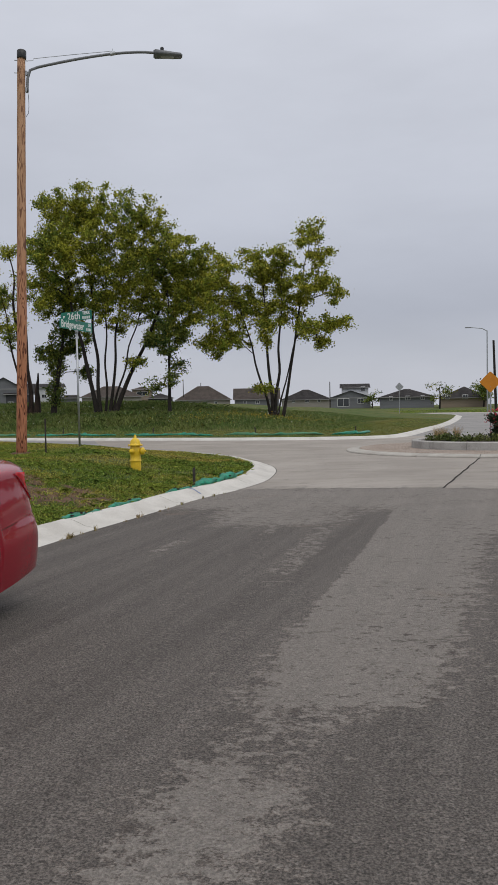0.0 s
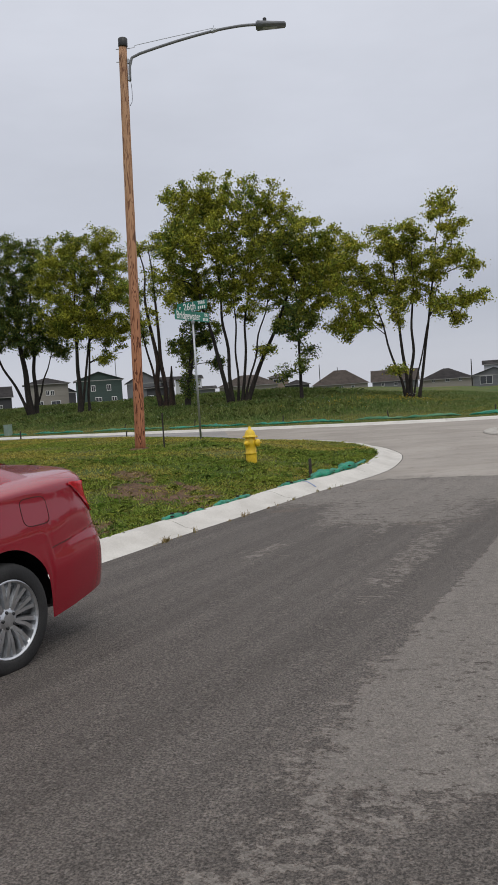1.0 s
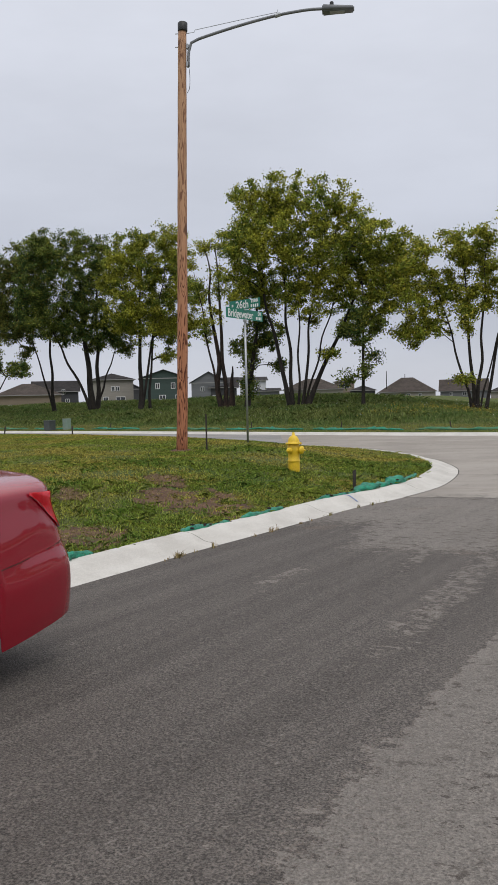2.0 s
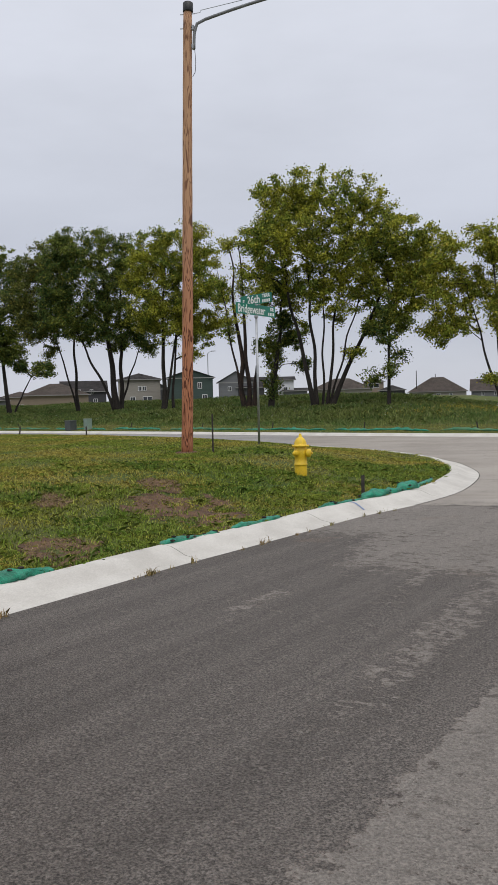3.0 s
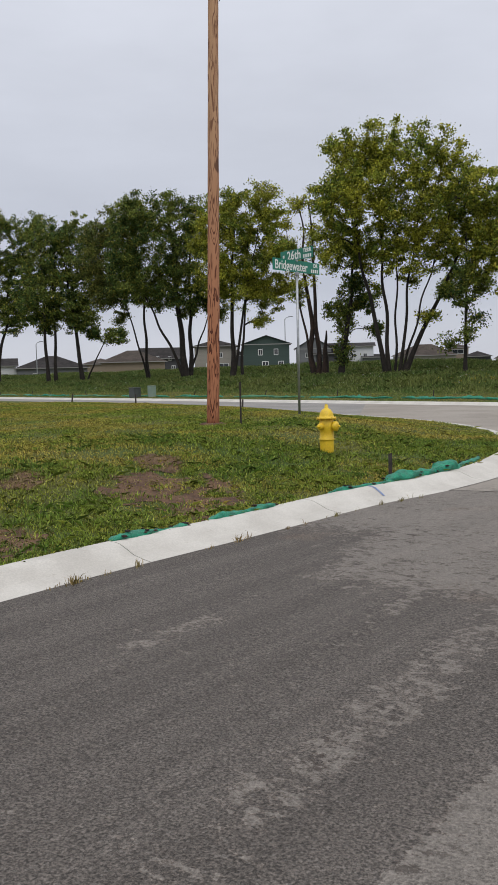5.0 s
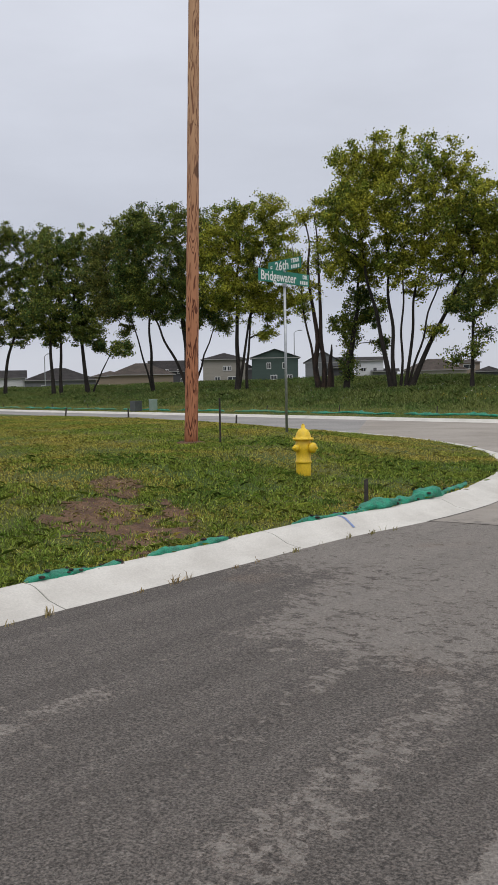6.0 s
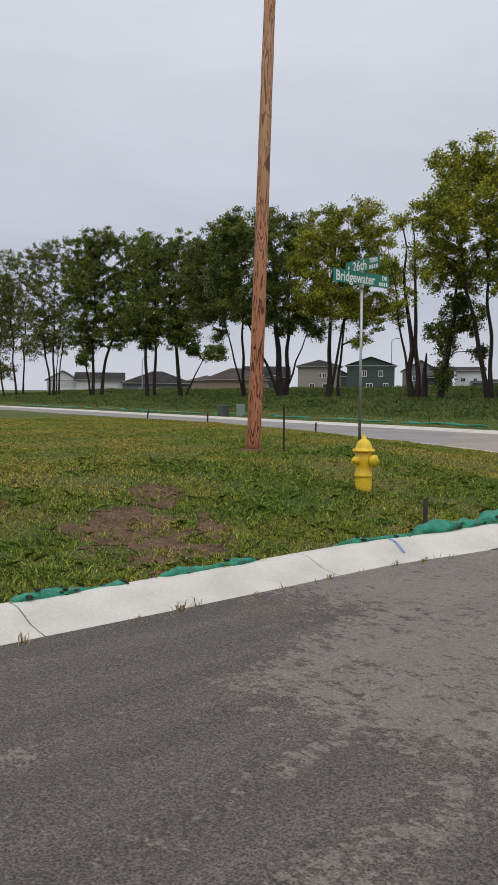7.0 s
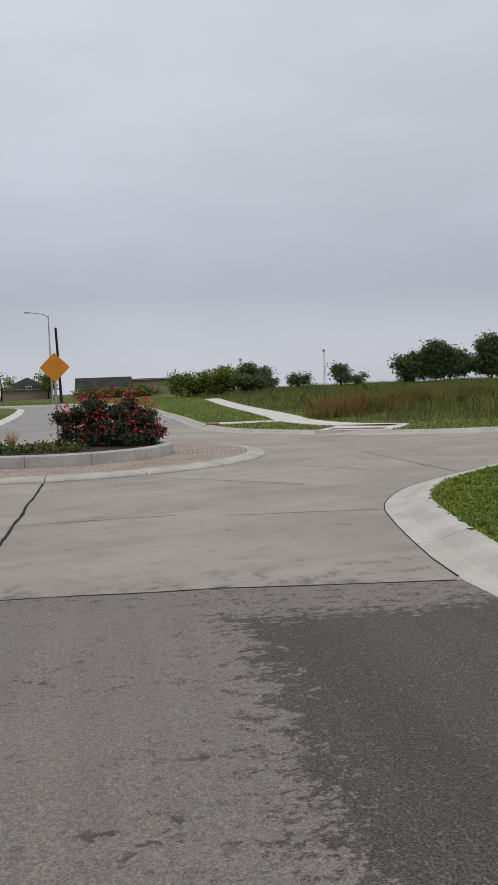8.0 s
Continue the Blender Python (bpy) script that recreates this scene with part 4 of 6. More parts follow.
PATCHES = [(-3.15, 13.6, 1.45, 0.95, 118, 1.0), (-3.45, 10.4, 0.95, 0.5, 120, 4.0), (-4.4, 15.3, 0.7, 0.4, 120, 7.0), (-5.2, 12.9, 0.55, 0.3, 110, 9.0)]
for p in PATCHES:
    bare_patch(*p)


# ---- parked car ----
def parked_car():
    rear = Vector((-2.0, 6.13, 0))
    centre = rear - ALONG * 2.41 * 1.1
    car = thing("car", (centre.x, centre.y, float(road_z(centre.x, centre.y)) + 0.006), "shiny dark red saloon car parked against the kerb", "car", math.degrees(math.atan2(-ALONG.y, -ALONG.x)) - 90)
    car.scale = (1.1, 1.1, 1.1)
    ys = [-2.41, -2.405, -2.39, -2.35, -2.28, -2.18, -2.05, -1.92, -1.8, -1.745, -1.735, -1.69, -1.6, -1.48, -1.35, -1.22, -1.1, -0.98, -0.89, -0.845, -0.835, -0.75, -0.4, 0, 0.4, 0.8, 0.975, 0.985, 1.06, 1.15, 1.3, 1.43, 1.56, 1.7, 1.8, 1.87, 1.88, 2.0, 2.15, 2.28, 2.37, 2.41]

    def pick(y, table):
        return float(np.interp(y, [p[0] for p in table], [p[1] for p in table]))
    WIDE = [(-2.41, 0.66), (-2.40, 0.72), (-2.37, 0.775), (-2.3, 0.815), (-2.15, 0.85), (-1.9, 0.878), (-1.35, 0.91), (0, 0.91), (1.43, 0.91), (1.9, 0.87), (2.2, 0.78), (2.35, 0.66), (2.41, 0.5)]
    BELT = [(-2.41, 1.16), (-1.9, 1.155), (-1.5, 1.14), (0, 1.06), (1.0, 0.98), (2.0, 0.82), (2.41, 0.70)]
    DECK = [(-2.41, 1.235), (-2.39, 1.25), (-2.3, 1.245), (-1.8, 1.24), (-1.4, 1.22), (0, 1.08), (1.1, 1.08), (2.0, 0.88), (2.41, 0.72)]
    LOW = [(-2.41, 0.37), (-2.2, 0.33), (-1.75, 0.25), (-1.0, 0.21), (1.0, 0.21), (1.9, 0.22), (2.41, 0.28)]
    WHEELS = (-1.29, 1.43)

    def low(y):
        z = pick(y, LOW)
        for wy in WHEELS:
            if abs(y - wy) < 0.445:
                z = max(z, 0.355 + math.sqrt(0.445 ** 2 - (y - wy) ** 2))
        return z

    def side_x(y, z):
        w = pick(y, WIDE)
        return w - 0.05 * ease(z, 0.62, 0.2) ** 2 - 0.035 * ease(z, 0.82, 1.12) + 0.020 * ease(-y, 1.75, 2.0) * ease(z, 0.775, 0.735) - 0.014 * ease(-y, 1.75, 2.1) * ease(z, 0.92, 0.80) + 0.012 * ease(z, 0.52, 0.60) * ease(z, 0.70, 0.62)

    def shear(y, z):
        return y + 0.13 * float(ease(z, 0.62, 1.1)) * float(ease(-y, 1.95, 2.41))
    bm = bmesh.new()
    rings = []
    for y in ys:
        zl, zb, zd, w = low(y), pick(y, BELT), pick(y, DECK), pick(y, WIDE)
        half = [(side_x(y, zl + (zb - zl) * f), zl + (zb - zl) * f) for f in (0, 0.05, 0.12, 0.25, 0.38, 0.46, 0.50, 0.56, 0.65, 0.74, 0.82, 0.92, 1.0)]
        half += [(w - 0.09, zb + 0.4 * (zd - zb)), (w - 0.18, zb + 0.8 * (zd - zb)), (w * 0.5, zd), (0, zd + 0.012)]
        ring = [bm.verts.new((-x, shear(y, z), z)) for x, z in half] + [bm.verts.new((x, shear(y, z), z)) for x, z in half[-2::-1]]
        rings.append(ring)
    for lo, hi in zip(rings, rings[1:]):
        for k in range(len(lo) - 1):
            bm.faces.new((lo[k], lo[k + 1], hi[k + 1], hi[k]))
    bm.faces.new(rings[0])
    bm.faces.new(rings[-1])
    body = part("body", bm, M["paint"], car, smooth=True)
    sub = body.modifiers.new("round", "SUBSURF")
    sub.levels = sub.render_levels = 2
    # cabin
    bm = bmesh.new()
    CAB = [(-1.95, 1.20, 0.64), (-1.5, 1.34, 0.62), (-0.95, 1.52, 0.58), (-0.5, 1.56, 0.57), (0.1, 1.56, 0.57), (0.45, 1.52, 0.58), (1.15, 1.14, 0.66)]
    rows = []
    for y, z, hw in CAB:
        wb = pick(y, WIDE) - 0.10
        rows.append([bm.verts.new(p) for p in ((-wb, y, 1.04), (-wb + 0.02, y, min(1.14, z)), (-hw, y, z - 0.03), (-hw * 0.6, y, z + 0.012), (hw * 0.6, y, z + 0.012), (hw, y, z - 0.03), (wb - 0.02, y, min(1.14, z)), (wb, y, 1.04))])
    for lo, hi in zip(rows, rows[1:]):
        for k in range(7):
            bm.faces.new((lo[k], lo[k + 1], hi[k + 1], hi[k]))
    bm.faces.new(rows[0])
    bm.faces.new(rows[-1])
    part("cabin", bm, M["paint"], car, smooth=True)
    for sgn in (-1, 1):
        bm = bmesh.new()
        pts = [(-1.2, 1.17), (-0.9, 1.43), (-0.45, 1.49), (0.1, 1.49), (0.4, 1.45), (0.95, 1.16)]
        vs = [bm.verts.new((sgn * (0.825 - 0.60 * (z - 1.14)), y, z)) for y, z in pts]
        bm.faces.new(vs)
        part("side_window", bm, M["glass"], car, "dark side window")
    bm = bmesh.new()
    bm.faces.new([bm.verts.new(p) for p in ((-0.55, -1.72, 1.30), (0.55, -1.72, 1.30), (0.50, -1.02, 1.525), (-0.50, -1.02, 1.525))])
    part("rear_window", bm, M["glass"], car)
    bm = bmesh.new()
    bm.faces.new([bm.verts.new(p) for p in ((-0.62, 1.10, 1.19), (0.62, 1.10, 1.19), (0.52, 0.48, 1.53), (-0.52, 0.48, 1.53))])
    part("windscreen", bm, M["glass"], car)
    for sgn in (-1, 1):
        # tail lamp wrapped round the corner
        bm = bmesh.new()
        grid = []
        for k in range(11):
            f = k / 10
            y = -1.99 - 0.415 * f
            z1, z0 = 1.150 - 0.015 * f, 1.13 - 0.25 * f ** 1.15
            grid.append([bm.verts.new((sgn * (side_x(y, z0 + (z1 - z0) * j / 4) + 0.006), shear(y, z0 + (z1 - z0) * j / 4) - 0.004, z0 + (z1 - z0) * j / 4)) for j in range(5)])
        back = [bm.verts.new((sgn * 0.36, -2.292, z)) for z in (0.87, 0.93, 0.99, 1.05, 1.105)]
        grid.append(back)
        for lo, hi in zip(grid, grid[1:]):
            for j in range(4):
                bm.faces.new((lo[j], lo[j + 1], hi[j + 1], hi[j]))
        bmesh.ops.solidify(bm, geom=bm.faces[:], thickness=0.012)
        lamp = part("tail_lamp", bm, M["lens"], car, "red wraparound tail lamp", smooth=True)
        rim = [(sgn * (side_x(y, z) + 0.011), shear(y, z) - 0.006, z) for y, z in ((-2.40, 0.878), (-2.30, 0.94), (-2.20, 1.01), (-2.10, 1.08), (-1.99, 1.13))]
        part("seam", tube(rim, 0.002, 5), M["black"], lamp)
        # bumper seam, from the wheel arch to the corner
        pts = [(sgn * (side_x(y, z) + 0.001), shear(y, z), z) for y, z in [(-1.72 - 0.07 * k, 0.735 + 0.010 * k) for k in range(10)]]
        part("bumper_seam", tube(pts, 0.0022, 5), M["seal"], body)
        for wy in WHEELS:
            m = Matrix.Translation((sgn * 0.74, wy, 0.335)) @ Matrix.Rotation(radians(90 * sgn), 4, "Y")
            bm = bmesh.new()
            arc = [[bm.verts.new((sgn * px, wy + 0.47 * math.cos(t), 0.355 + 0.47 * math.sin(t))) for px in (0.45, 0.835)] for t in np.linspace(0.05, math.pi - 0.05, 22)]
            for lo, hi in zip(arc, arc[1:]):
                bm.faces.new((lo[0], lo[1], hi[1], hi[0]))
            bm.faces.new([q[0] for q in arc])
            bmesh.ops.solidify(bm, geom=bm.faces[:], thickness=0.01)
            part("wheel_arch", bm, M["black"], body)
    pts = []
    for k in range(33):
        a = 2 * math.pi * k / 32
        c, s_ = math.cos(a), math.sin(a)
        y = -1.60 + 0.128 * abs(c) ** 0.45 * (1 if c > 0 else -1) + 0.015 * s_
        z = 1.0 + 0.092 * abs(s_) ** 0.45 * (1 if s_ > 0 else -1)
        pts.append((-(side_x(y, z) + 0.001), y, z))
    part("fuel_flap_seam", tube(pts, 0.0022, 5), M["seal"], body)
    part("bumper_underside", box_bm((0, -2.12, 0.32), (1.3, 0.4, 0.10), 0.03), M["black"], body)
    part("floor_pan", box_bm((0, 0, 0.30), (1.2, 4.2, 0.12), 0.03), M["black"], body)
    for sgn in (-1, 1):
        for wy in WHEELS:
            m = Matrix.Translation((sgn * 0.795, wy, 0.355)) @ Matrix.Rotation(radians(90 * sgn), 4, "Y") @ Matrix.Diagonal((1.06, 1.06, 1, 1))
            wheel = new("wheel")
            wheel.parent = car
            part("tyre", lathe([(0.235, -0.10), (0.30, -0.107), (0.327, -0.095), (0.335, -0.06), (0.335, 0.06), (0.327, 0.092), (0.30, 0.105), (0.25, 0.108), (0.235, 0.098), (0.232, 0.06), (0.232, -0.09)], 40, m=m), M["rubber"], wheel, smooth=True)
            bm = lathe([(0.205, 0.0), (0.205, -0.02), (0.228, -0.02), (0.234, 0.075), (0.240, 0.100), (0.232, 0.104), (0.222, 0.095), (0.216, 0.06), (0.212, 0.0)], 40, m=m)
            lathe([(0.03, 0.03), (0.075, 0.03), (0.070, 0.075), (0.045, 0.088), (0.02, 0.09)], 20, bm, m)
            for k in range(10):
                a = 2 * math.pi * k / 10
                for da in (-0.085, 0.085):
                    r0, r1 = 0.060, 0.226
                    c0, c1 = a + da * 0.9, a + da * 1.55
                    quad = []
                    for r, ca, hz, wd in ((r0, c0, 0.078, 0.013), (0.14, (c0 + c1) / 2 + 0.03, 0.085, 0.018), (r1, c1 - 0.02, 0.084, 0.022)):
                        e, n = Vector((math.cos(ca), math.sin(ca), 0)), Vector((-math.sin(ca), math.cos(ca), 0))
                        quad.append([bm.verts.new(m @ (e * r + n * wd + Vector((0, 0, hz - 0.03)))), bm.verts.new(m @ (e * r + n * wd * 0.6 + Vector((0, 0, hz)))), bm.verts.new(m @ (e * r - n * wd * 0.6 + Vector((0, 0, hz)))), bm.verts.new(m @ (e * r - n * wd + Vector((0, 0, hz - 0.03))))])
                    for lo, hi in zip(quad, quad[1:]):
                        for j in range(3):
                            bm.faces.new((lo[j], lo[j + 1], hi[j + 1], hi[j]))
            part("rim", bm, M["alloy"], wheel, "silver alloy rim with paired spokes")
            part("brake_disc", lathe([(0.05, -0.01), (0.17, -0.01), (0.17, 0.012), (0.05, 0.012)], 24, m=m), M["black"], wheel)
            for k in range(5):
                a = 2 * math.pi * k / 5 + 0.3
                part("wheel_nut", lathe([(0.011, 0.07), (0.011, 0.092), (0.007, 0.096)], 6, m=m @ Matrix.Translation((0.048 * math.cos(a), 0.048 * math.sin(a), 0))), M["black"], wheel)


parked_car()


# ---- trees ----
rng = np.random.default_rng(7)


def leaf_quads(centres, size, tilt=1.0, gen=rng):
    """Small folded leaf quads at random turns round each centre."""
    n = len(centres)
    a = gen.normal(size=(n, 3))
    a /= np.linalg.norm(a, axis=1)[:, None]
    b = np.cross(a, gen.normal(size=(n, 3)))
    b /= np.linalg.norm(b, axis=1)[:, None] + 1e-9
    s = size * gen.uniform(0.6, 1.35, (n, 1))
    a, b = a * s, b * s * 0.55
    v = np.stack([centres - a, centres - b, centres + a, centres + b], 1).reshape(-1, 3)
    f = np.arange(4 * n).reshape(n, 4)
    return v, f


def clump_points(blobs, k, gen=rng, tight=0.30):
    """Points gathered in small clumps inside round masses (x, y, z, r)."""
    out = []
    for x, y, z, r in blobs:
        m = max(8, int(20 * r ** 1.75))
        d = gen.normal(size=(m, 3))
        d /= np.linalg.norm(d, axis=1)[:, None]
        c = np.array((x, y, z)) + d * (r * (0.2 + 0.75 * gen.random((m, 1)) + 0.24 * np.abs(gen.normal(size=(m, 1))) * (gen.random((m, 1)) < 0.3))) * np.array((1, 1, 0.85))
        n = max(3, int(k * r ** 2.1 / m))
        s = tight * gen.uniform(0.45, 1.3, (m, 1, 1))
        out.append((c[:, None, :] + gen.normal(size=(m, n, 3)) * s * np.array((1, 1, 0.6))).reshape(-1, 3))
    return np.concatenate(out)


def tree(at, side, label, leaf, stems, blobs, seed, tall=1.0, k=1000, size=0.093, depth=0.45, bark="bark"):
    gen = np.random.default_rng(seed)
    z0 = float(land_z(side, *at))
    ob = thing("tree", (at[0], at[1], z0), label, "tree", group="roadside trees")
    view = Vector((at[0] - 2, at[1] - 4, 0)).normalized()
    right = Vector((view.y, -view.x, 0))
    full = 1.16 if at[0] < -28 else 1.0
    far = 1.0 if at[0] > -50 else 1.3
    k = k if at[0] > -50 else k * 0.65
    blobs = [(dx, dz * tall, r * full) for dx, dz, r in blobs]
    wide = max(b[0] for b in blobs) - min(b[0] for b in blobs)
    bm = bmesh.new()
    lines = []
    for x0, x1, h, r in stems:
        back = gen.normal() * 0.6
        pts = []
        for j in range(8):
            f = j / 7
            w = 0.055 * h / 8
            p = right * (x0 + (x1 - x0) * f ** 1.08 + gen.normal() * w * (0 < j)) + view * (back * f + gen.normal() * w * (0 < j)) + Vector((0, 0, h * f - (0.2 if j == 0 else 0)))
            pts.append(p)
        rad = [1.02 * r * (1.25 if j == 0 else 1.0) * (1 - 0.86 * j / 7) for j in range(8)]
        pts = smooth_line(pts, 0.5)
        tube(pts, [float(np.interp(j / (len(pts) - 1), np.linspace(0, 1, 8), rad)) for j in range(len(pts))], 8, bm)
        lines.append((pts, rad))
    part("trunk", bm, M[bark], ob, smooth=True)
    # points that the twigs reach for, spread through the crown
    goals = []
    for dx, dz, r in blobs:
        for again in range(2):
            dep = gen.uniform(-1, 1) * wide * depth * 0.5
            q = right * (dx + gen.normal() * 0.2) + view * dep + Vector((0, 0, dz + gen.normal() * 0.2))
            n = int((9 * r * r + 3) * (1.0 if again == 0 else 0.75))
            d = gen.normal(size=(n, 3))
            d *= (gen.random((n, 1)) ** 0.45) / np.linalg.norm(d, axis=1)[:, None]
            goals.append(np.array(q) + d * r * 1.16 * np.array((1, 1, 0.92)))
    goals = np.concatenate(goals)
    # each goal joins the nearest wood already grown, from the stems outward
    wood = np.array([p for l in lines for p in l[0][2:]])
    near = np.array([np.linalg.norm(wood - g, axis=1).min() for g in goals])
    spray = []
    grid = np.zeros((len(wood) + 3 * len(goals), 3))
    grid[:len(wood)] = wood
    count = len(wood)
    stem_count = count
    parent_of = [-1] * count
    for g in goals[np.argsort(near)]:
        off = grid[:count] - g
        cost = np.linalg.norm(off, axis=1) + 1.1 * np.maximum(off[:, 2] + 0.15, 0)
        k0 = int(cost.argmin())
        a, gap = grid[k0].copy(), g - grid[k0]
        size_of = float(np.linalg.norm(gap))
        steps = 1 if size_of < 0.8 else 2 if size_of < 1.8 else 3
        for t in range(1, steps + 1):
            f = t / steps
            grid[count] = a + gap * f + gen.normal(size=3) * 0.07 * size_of * (t < steps) + np.array((0, 0, 0.10 * size_of * math.sin(math.pi * f)))
            parent_of.append(k0)
            k0 = count
            count += 1
        spray.append(k0)
    load = np.zeros(count)
    load[spray] = 1
    for n in range(count - 1, stem_count - 1, -1):
        load[parent_of[n]] += load[n]
    born = np.arange(stem_count, count)
    foot = np.array(parent_of[stem_count:])
    thick = np.minimum(0.011 * np.sqrt(load), 0.10) * 0.9
    p0, p1 = grid[foot], grid[born]
    r1 = thick[born][:, None]
    r0 = np.where(foot < stem_count, r1[:, 0] * 1.2, np.minimum(thick[foot], r1[:, 0] * 1.5))[:, None]
    axis = p1 - p0
    side = np.cross(axis, np.array((0.31, 0.95, 0.02)))
    side /= np.linalg.norm(side, axis=1)[:, None] + 1e-9
    over = np.cross(side, axis)
    over /= np.linalg.norm(over, axis=1)[:, None] + 1e-9
    v = np.stack([p + (side * c + over * d) * r for p, r in ((p0, r0), (p1, r1)) for c, d in ((1, 0), (0, 1), (-1, 0), (0, -1))], 1).reshape(-1, 3)
    f = (np.arange(len(born))[:, None, None] * 8 + np.array([[0, 1, 5, 4], [1, 2, 6, 5], [2, 3, 7, 6], [3, 0, 4, 7]])[None]).reshape(-1, 4)
    tagged(from_arrays("branchwork", v, f, M[bark], ob), "many thin dark branches and twigs", kind="stuff")
    # leaf sprays along the outer ends of the twigs
    tips = np.array(spray)
    foot = np.array(parent_of)[tips]
    many = max(12, int(100 * k / 1000))
    along = gen.uniform(0.1, 1.2, (len(tips), many, 1))
    c = grid[foot][:, None] + (grid[tips] - grid[foot])[:, None] * along
    c = c + gen.normal(size=c.shape) * gen.uniform(0.12, 0.30, (len(tips), 1, 1)) * np.array((1, 1, 0.7))
    v, f = leaf_quads(c.reshape(-1, 3), size * far, gen=gen)
    from_arrays("crown", v, f, M[leaf], ob)
    return ob


tree((-13.3, 63.3), "north", "large spreading broadleaf tree with many stems and yellow-green leaves", "leaf_b",
     [(-0.75, -3.6, 13.5, 0.20), (-0.55, -1.2, 15.5, 0.16), (-0.2, 0.4, 14.5, 0.10), (0.1, 2.2, 15, 0.13), (0.45, 6.6, 13, 0.20), (0.3, 4.0, 12.5, 0.10)],
     [(-3.8, 17.2, 1.35), (-2.8, 15.9, 1.7), (-1.0, 17.2, 2.0), (1.5, 16.3, 2.0), (3.9, 14.7, 1.8), (5.8, 13.4, 1.6), (7.3, 12.4, 1.2), (-3.6, 12.4, 2.1), (-1.3, 12.8, 2.3), (1.3, 12.4, 2.6),
      (3.8, 12.0, 2.3), (6.4, 11.1, 1.9), (-4.9, 13.0, 0.8), (-2.6, 9.8, 1.6), (0.0, 9.6, 1.7), (2.6, 9.4, 1.6), (5.1, 9.0, 1.6), (-1.7, 6.9, 0.5), (3.4, 6.6, 0.55), (2.1, 4.5, 0.4), (6.8, 8.1, 1.2), (-4.6, 11.0, 1.2), (-4.3, 9.0, 0.9), (-3.7, 14.6, 1.3), (5.6, 7.0, 0.8), (7.7, 10.2, 1.2), (7.9, 11.2, 1.1), (1.0, 7.4, 0.7), (4.4, 7.3, 0.8)], 11, tall=0.945)
tree((-0.1, 61.6), "north", "open yellow-green tree with forked dark stems and sparse outer twigs", "leaf_a",
     [(-0.3, -2.9, 9.5, 0.12), (-0.15, -0.9, 11.4, 0.15), (0.05, 0.9, 11.8, 0.14), (0.6, 2.9, 13.2, 0.13), (0.2, 2.6, 9.0, 0.08)],
     [(-5.9, 10.2, 1.3), (-4.8, 8.6, 1.4), (-3.3, 11.1, 1.4), (-5.3, 6.6, 0.8), (-0.9, 12.6, 1.4), (1.0, 13.2, 1.1), (2.7, 14.7, 1.1), (3.3, 12.6, 0.8), (4.1, 10.7, 1.0), (5.0, 10.0, 0.5), (5.1, 7.6, 0.6),
      (4.4, 7.7, 0.7), (-3.2, 6.6, 1.3), (-4.6, 5.7, 0.6), (-1.8, 9.6, 1.7), (0.5, 9.6, 1.8), (2.2, 10.4, 1.2), (-0.5, 7.5, 1.1), (2.5, 6.8, 0.9), (3.6, 6.2, 0.6), (0.2, 11.4, 1.3), (-0.9, 2.4, 0.4)], 12, tall=0.925, k=1000)
tree((-8.1, 61.3), "north", "slender dark-leaved young tree with a thin straight trunk", "leaf_d", [(0, 0.1, 9.5, 0.15)],
     [(0.1, 2.8, 0.6), (0.0, 4.9, 0.8), (-0.3, 6.5, 1.0), (1.1, 5.9, 0.7), (-1.1, 5.3, 0.7), (0.9, 3.7, 0.5), (-1.3, 2.0, 0.5)], 13, k=620)
tree((-20.6, 66.4), "north", "half-dead tree with a broken forked trunk and bare upper limbs", "leaf_b",
     [(-0.1, -1.3, 13.5, 0.25), (0.1, -0.4, 13.8, 0.22), (0.6, 0.75, 3.6, 0.34), (-0.3, -2.2, 11.5, 0.12)],
     [(-1.4, 13.4, 0.8), (-0.5, 11.5, 0.7), (-1.8, 10.2, 0.9), (0.2, 13.4, 0.7), (-0.9, 7.8, 0.9), (-1.6, 6.2, 0.6), (0.0, 9.7, 0.6)], 14, k=560, bark="snag")
tree((-18.3, 65.5), "north", "dark trunk wrapped in climbing leaves below the big tree", "leaf_d", [(0, 1.4, 11, 0.24)],
     [(0.1, 1.4, 0.45), (0.2, 2.3, 0.6), (0.3, 4.1, 0.8), (0.5, 5.9, 1.0), (-0.4, 5.4, 0.7), (1.2, 7.2, 1.2), (1.0, 9.5, 1.4), (1.9, 5.4, 0.8), (2.3, 3.2, 0.6)], 15, depth=0.25)
tree((-30.0, 70.3), "north", "broadleaf tree with a tall yellow-green crown on twin trunks", "leaf_b", [(0, 0.4, 14, 0.22), (0.9, 1.6, 12, 0.13), (0.1, 2.6, 13.5, 0.14)],
     [(-1.1, 14.6, 1.5), (0.7, 14.9, 1.3), (2.7, 14.9, 1.5), (4.2, 13.6, 1.2), (-0.4, 12.3, 2.0), (2.2, 12.1, 2.0), (4.5, 10.5, 1.5), (-1.1, 9.5, 1.6), (1.4, 9.0, 1.4), (5.3, 8.0, 0.8), (2.7, 5.4, 0.7), (-2.7, 11.5, 1.1), (0, 8, 1.6), (2.5, 8.2, 1.5), (-1.5, 7.5, 1.0), (3.8, 7.5, 1.2)], 16)
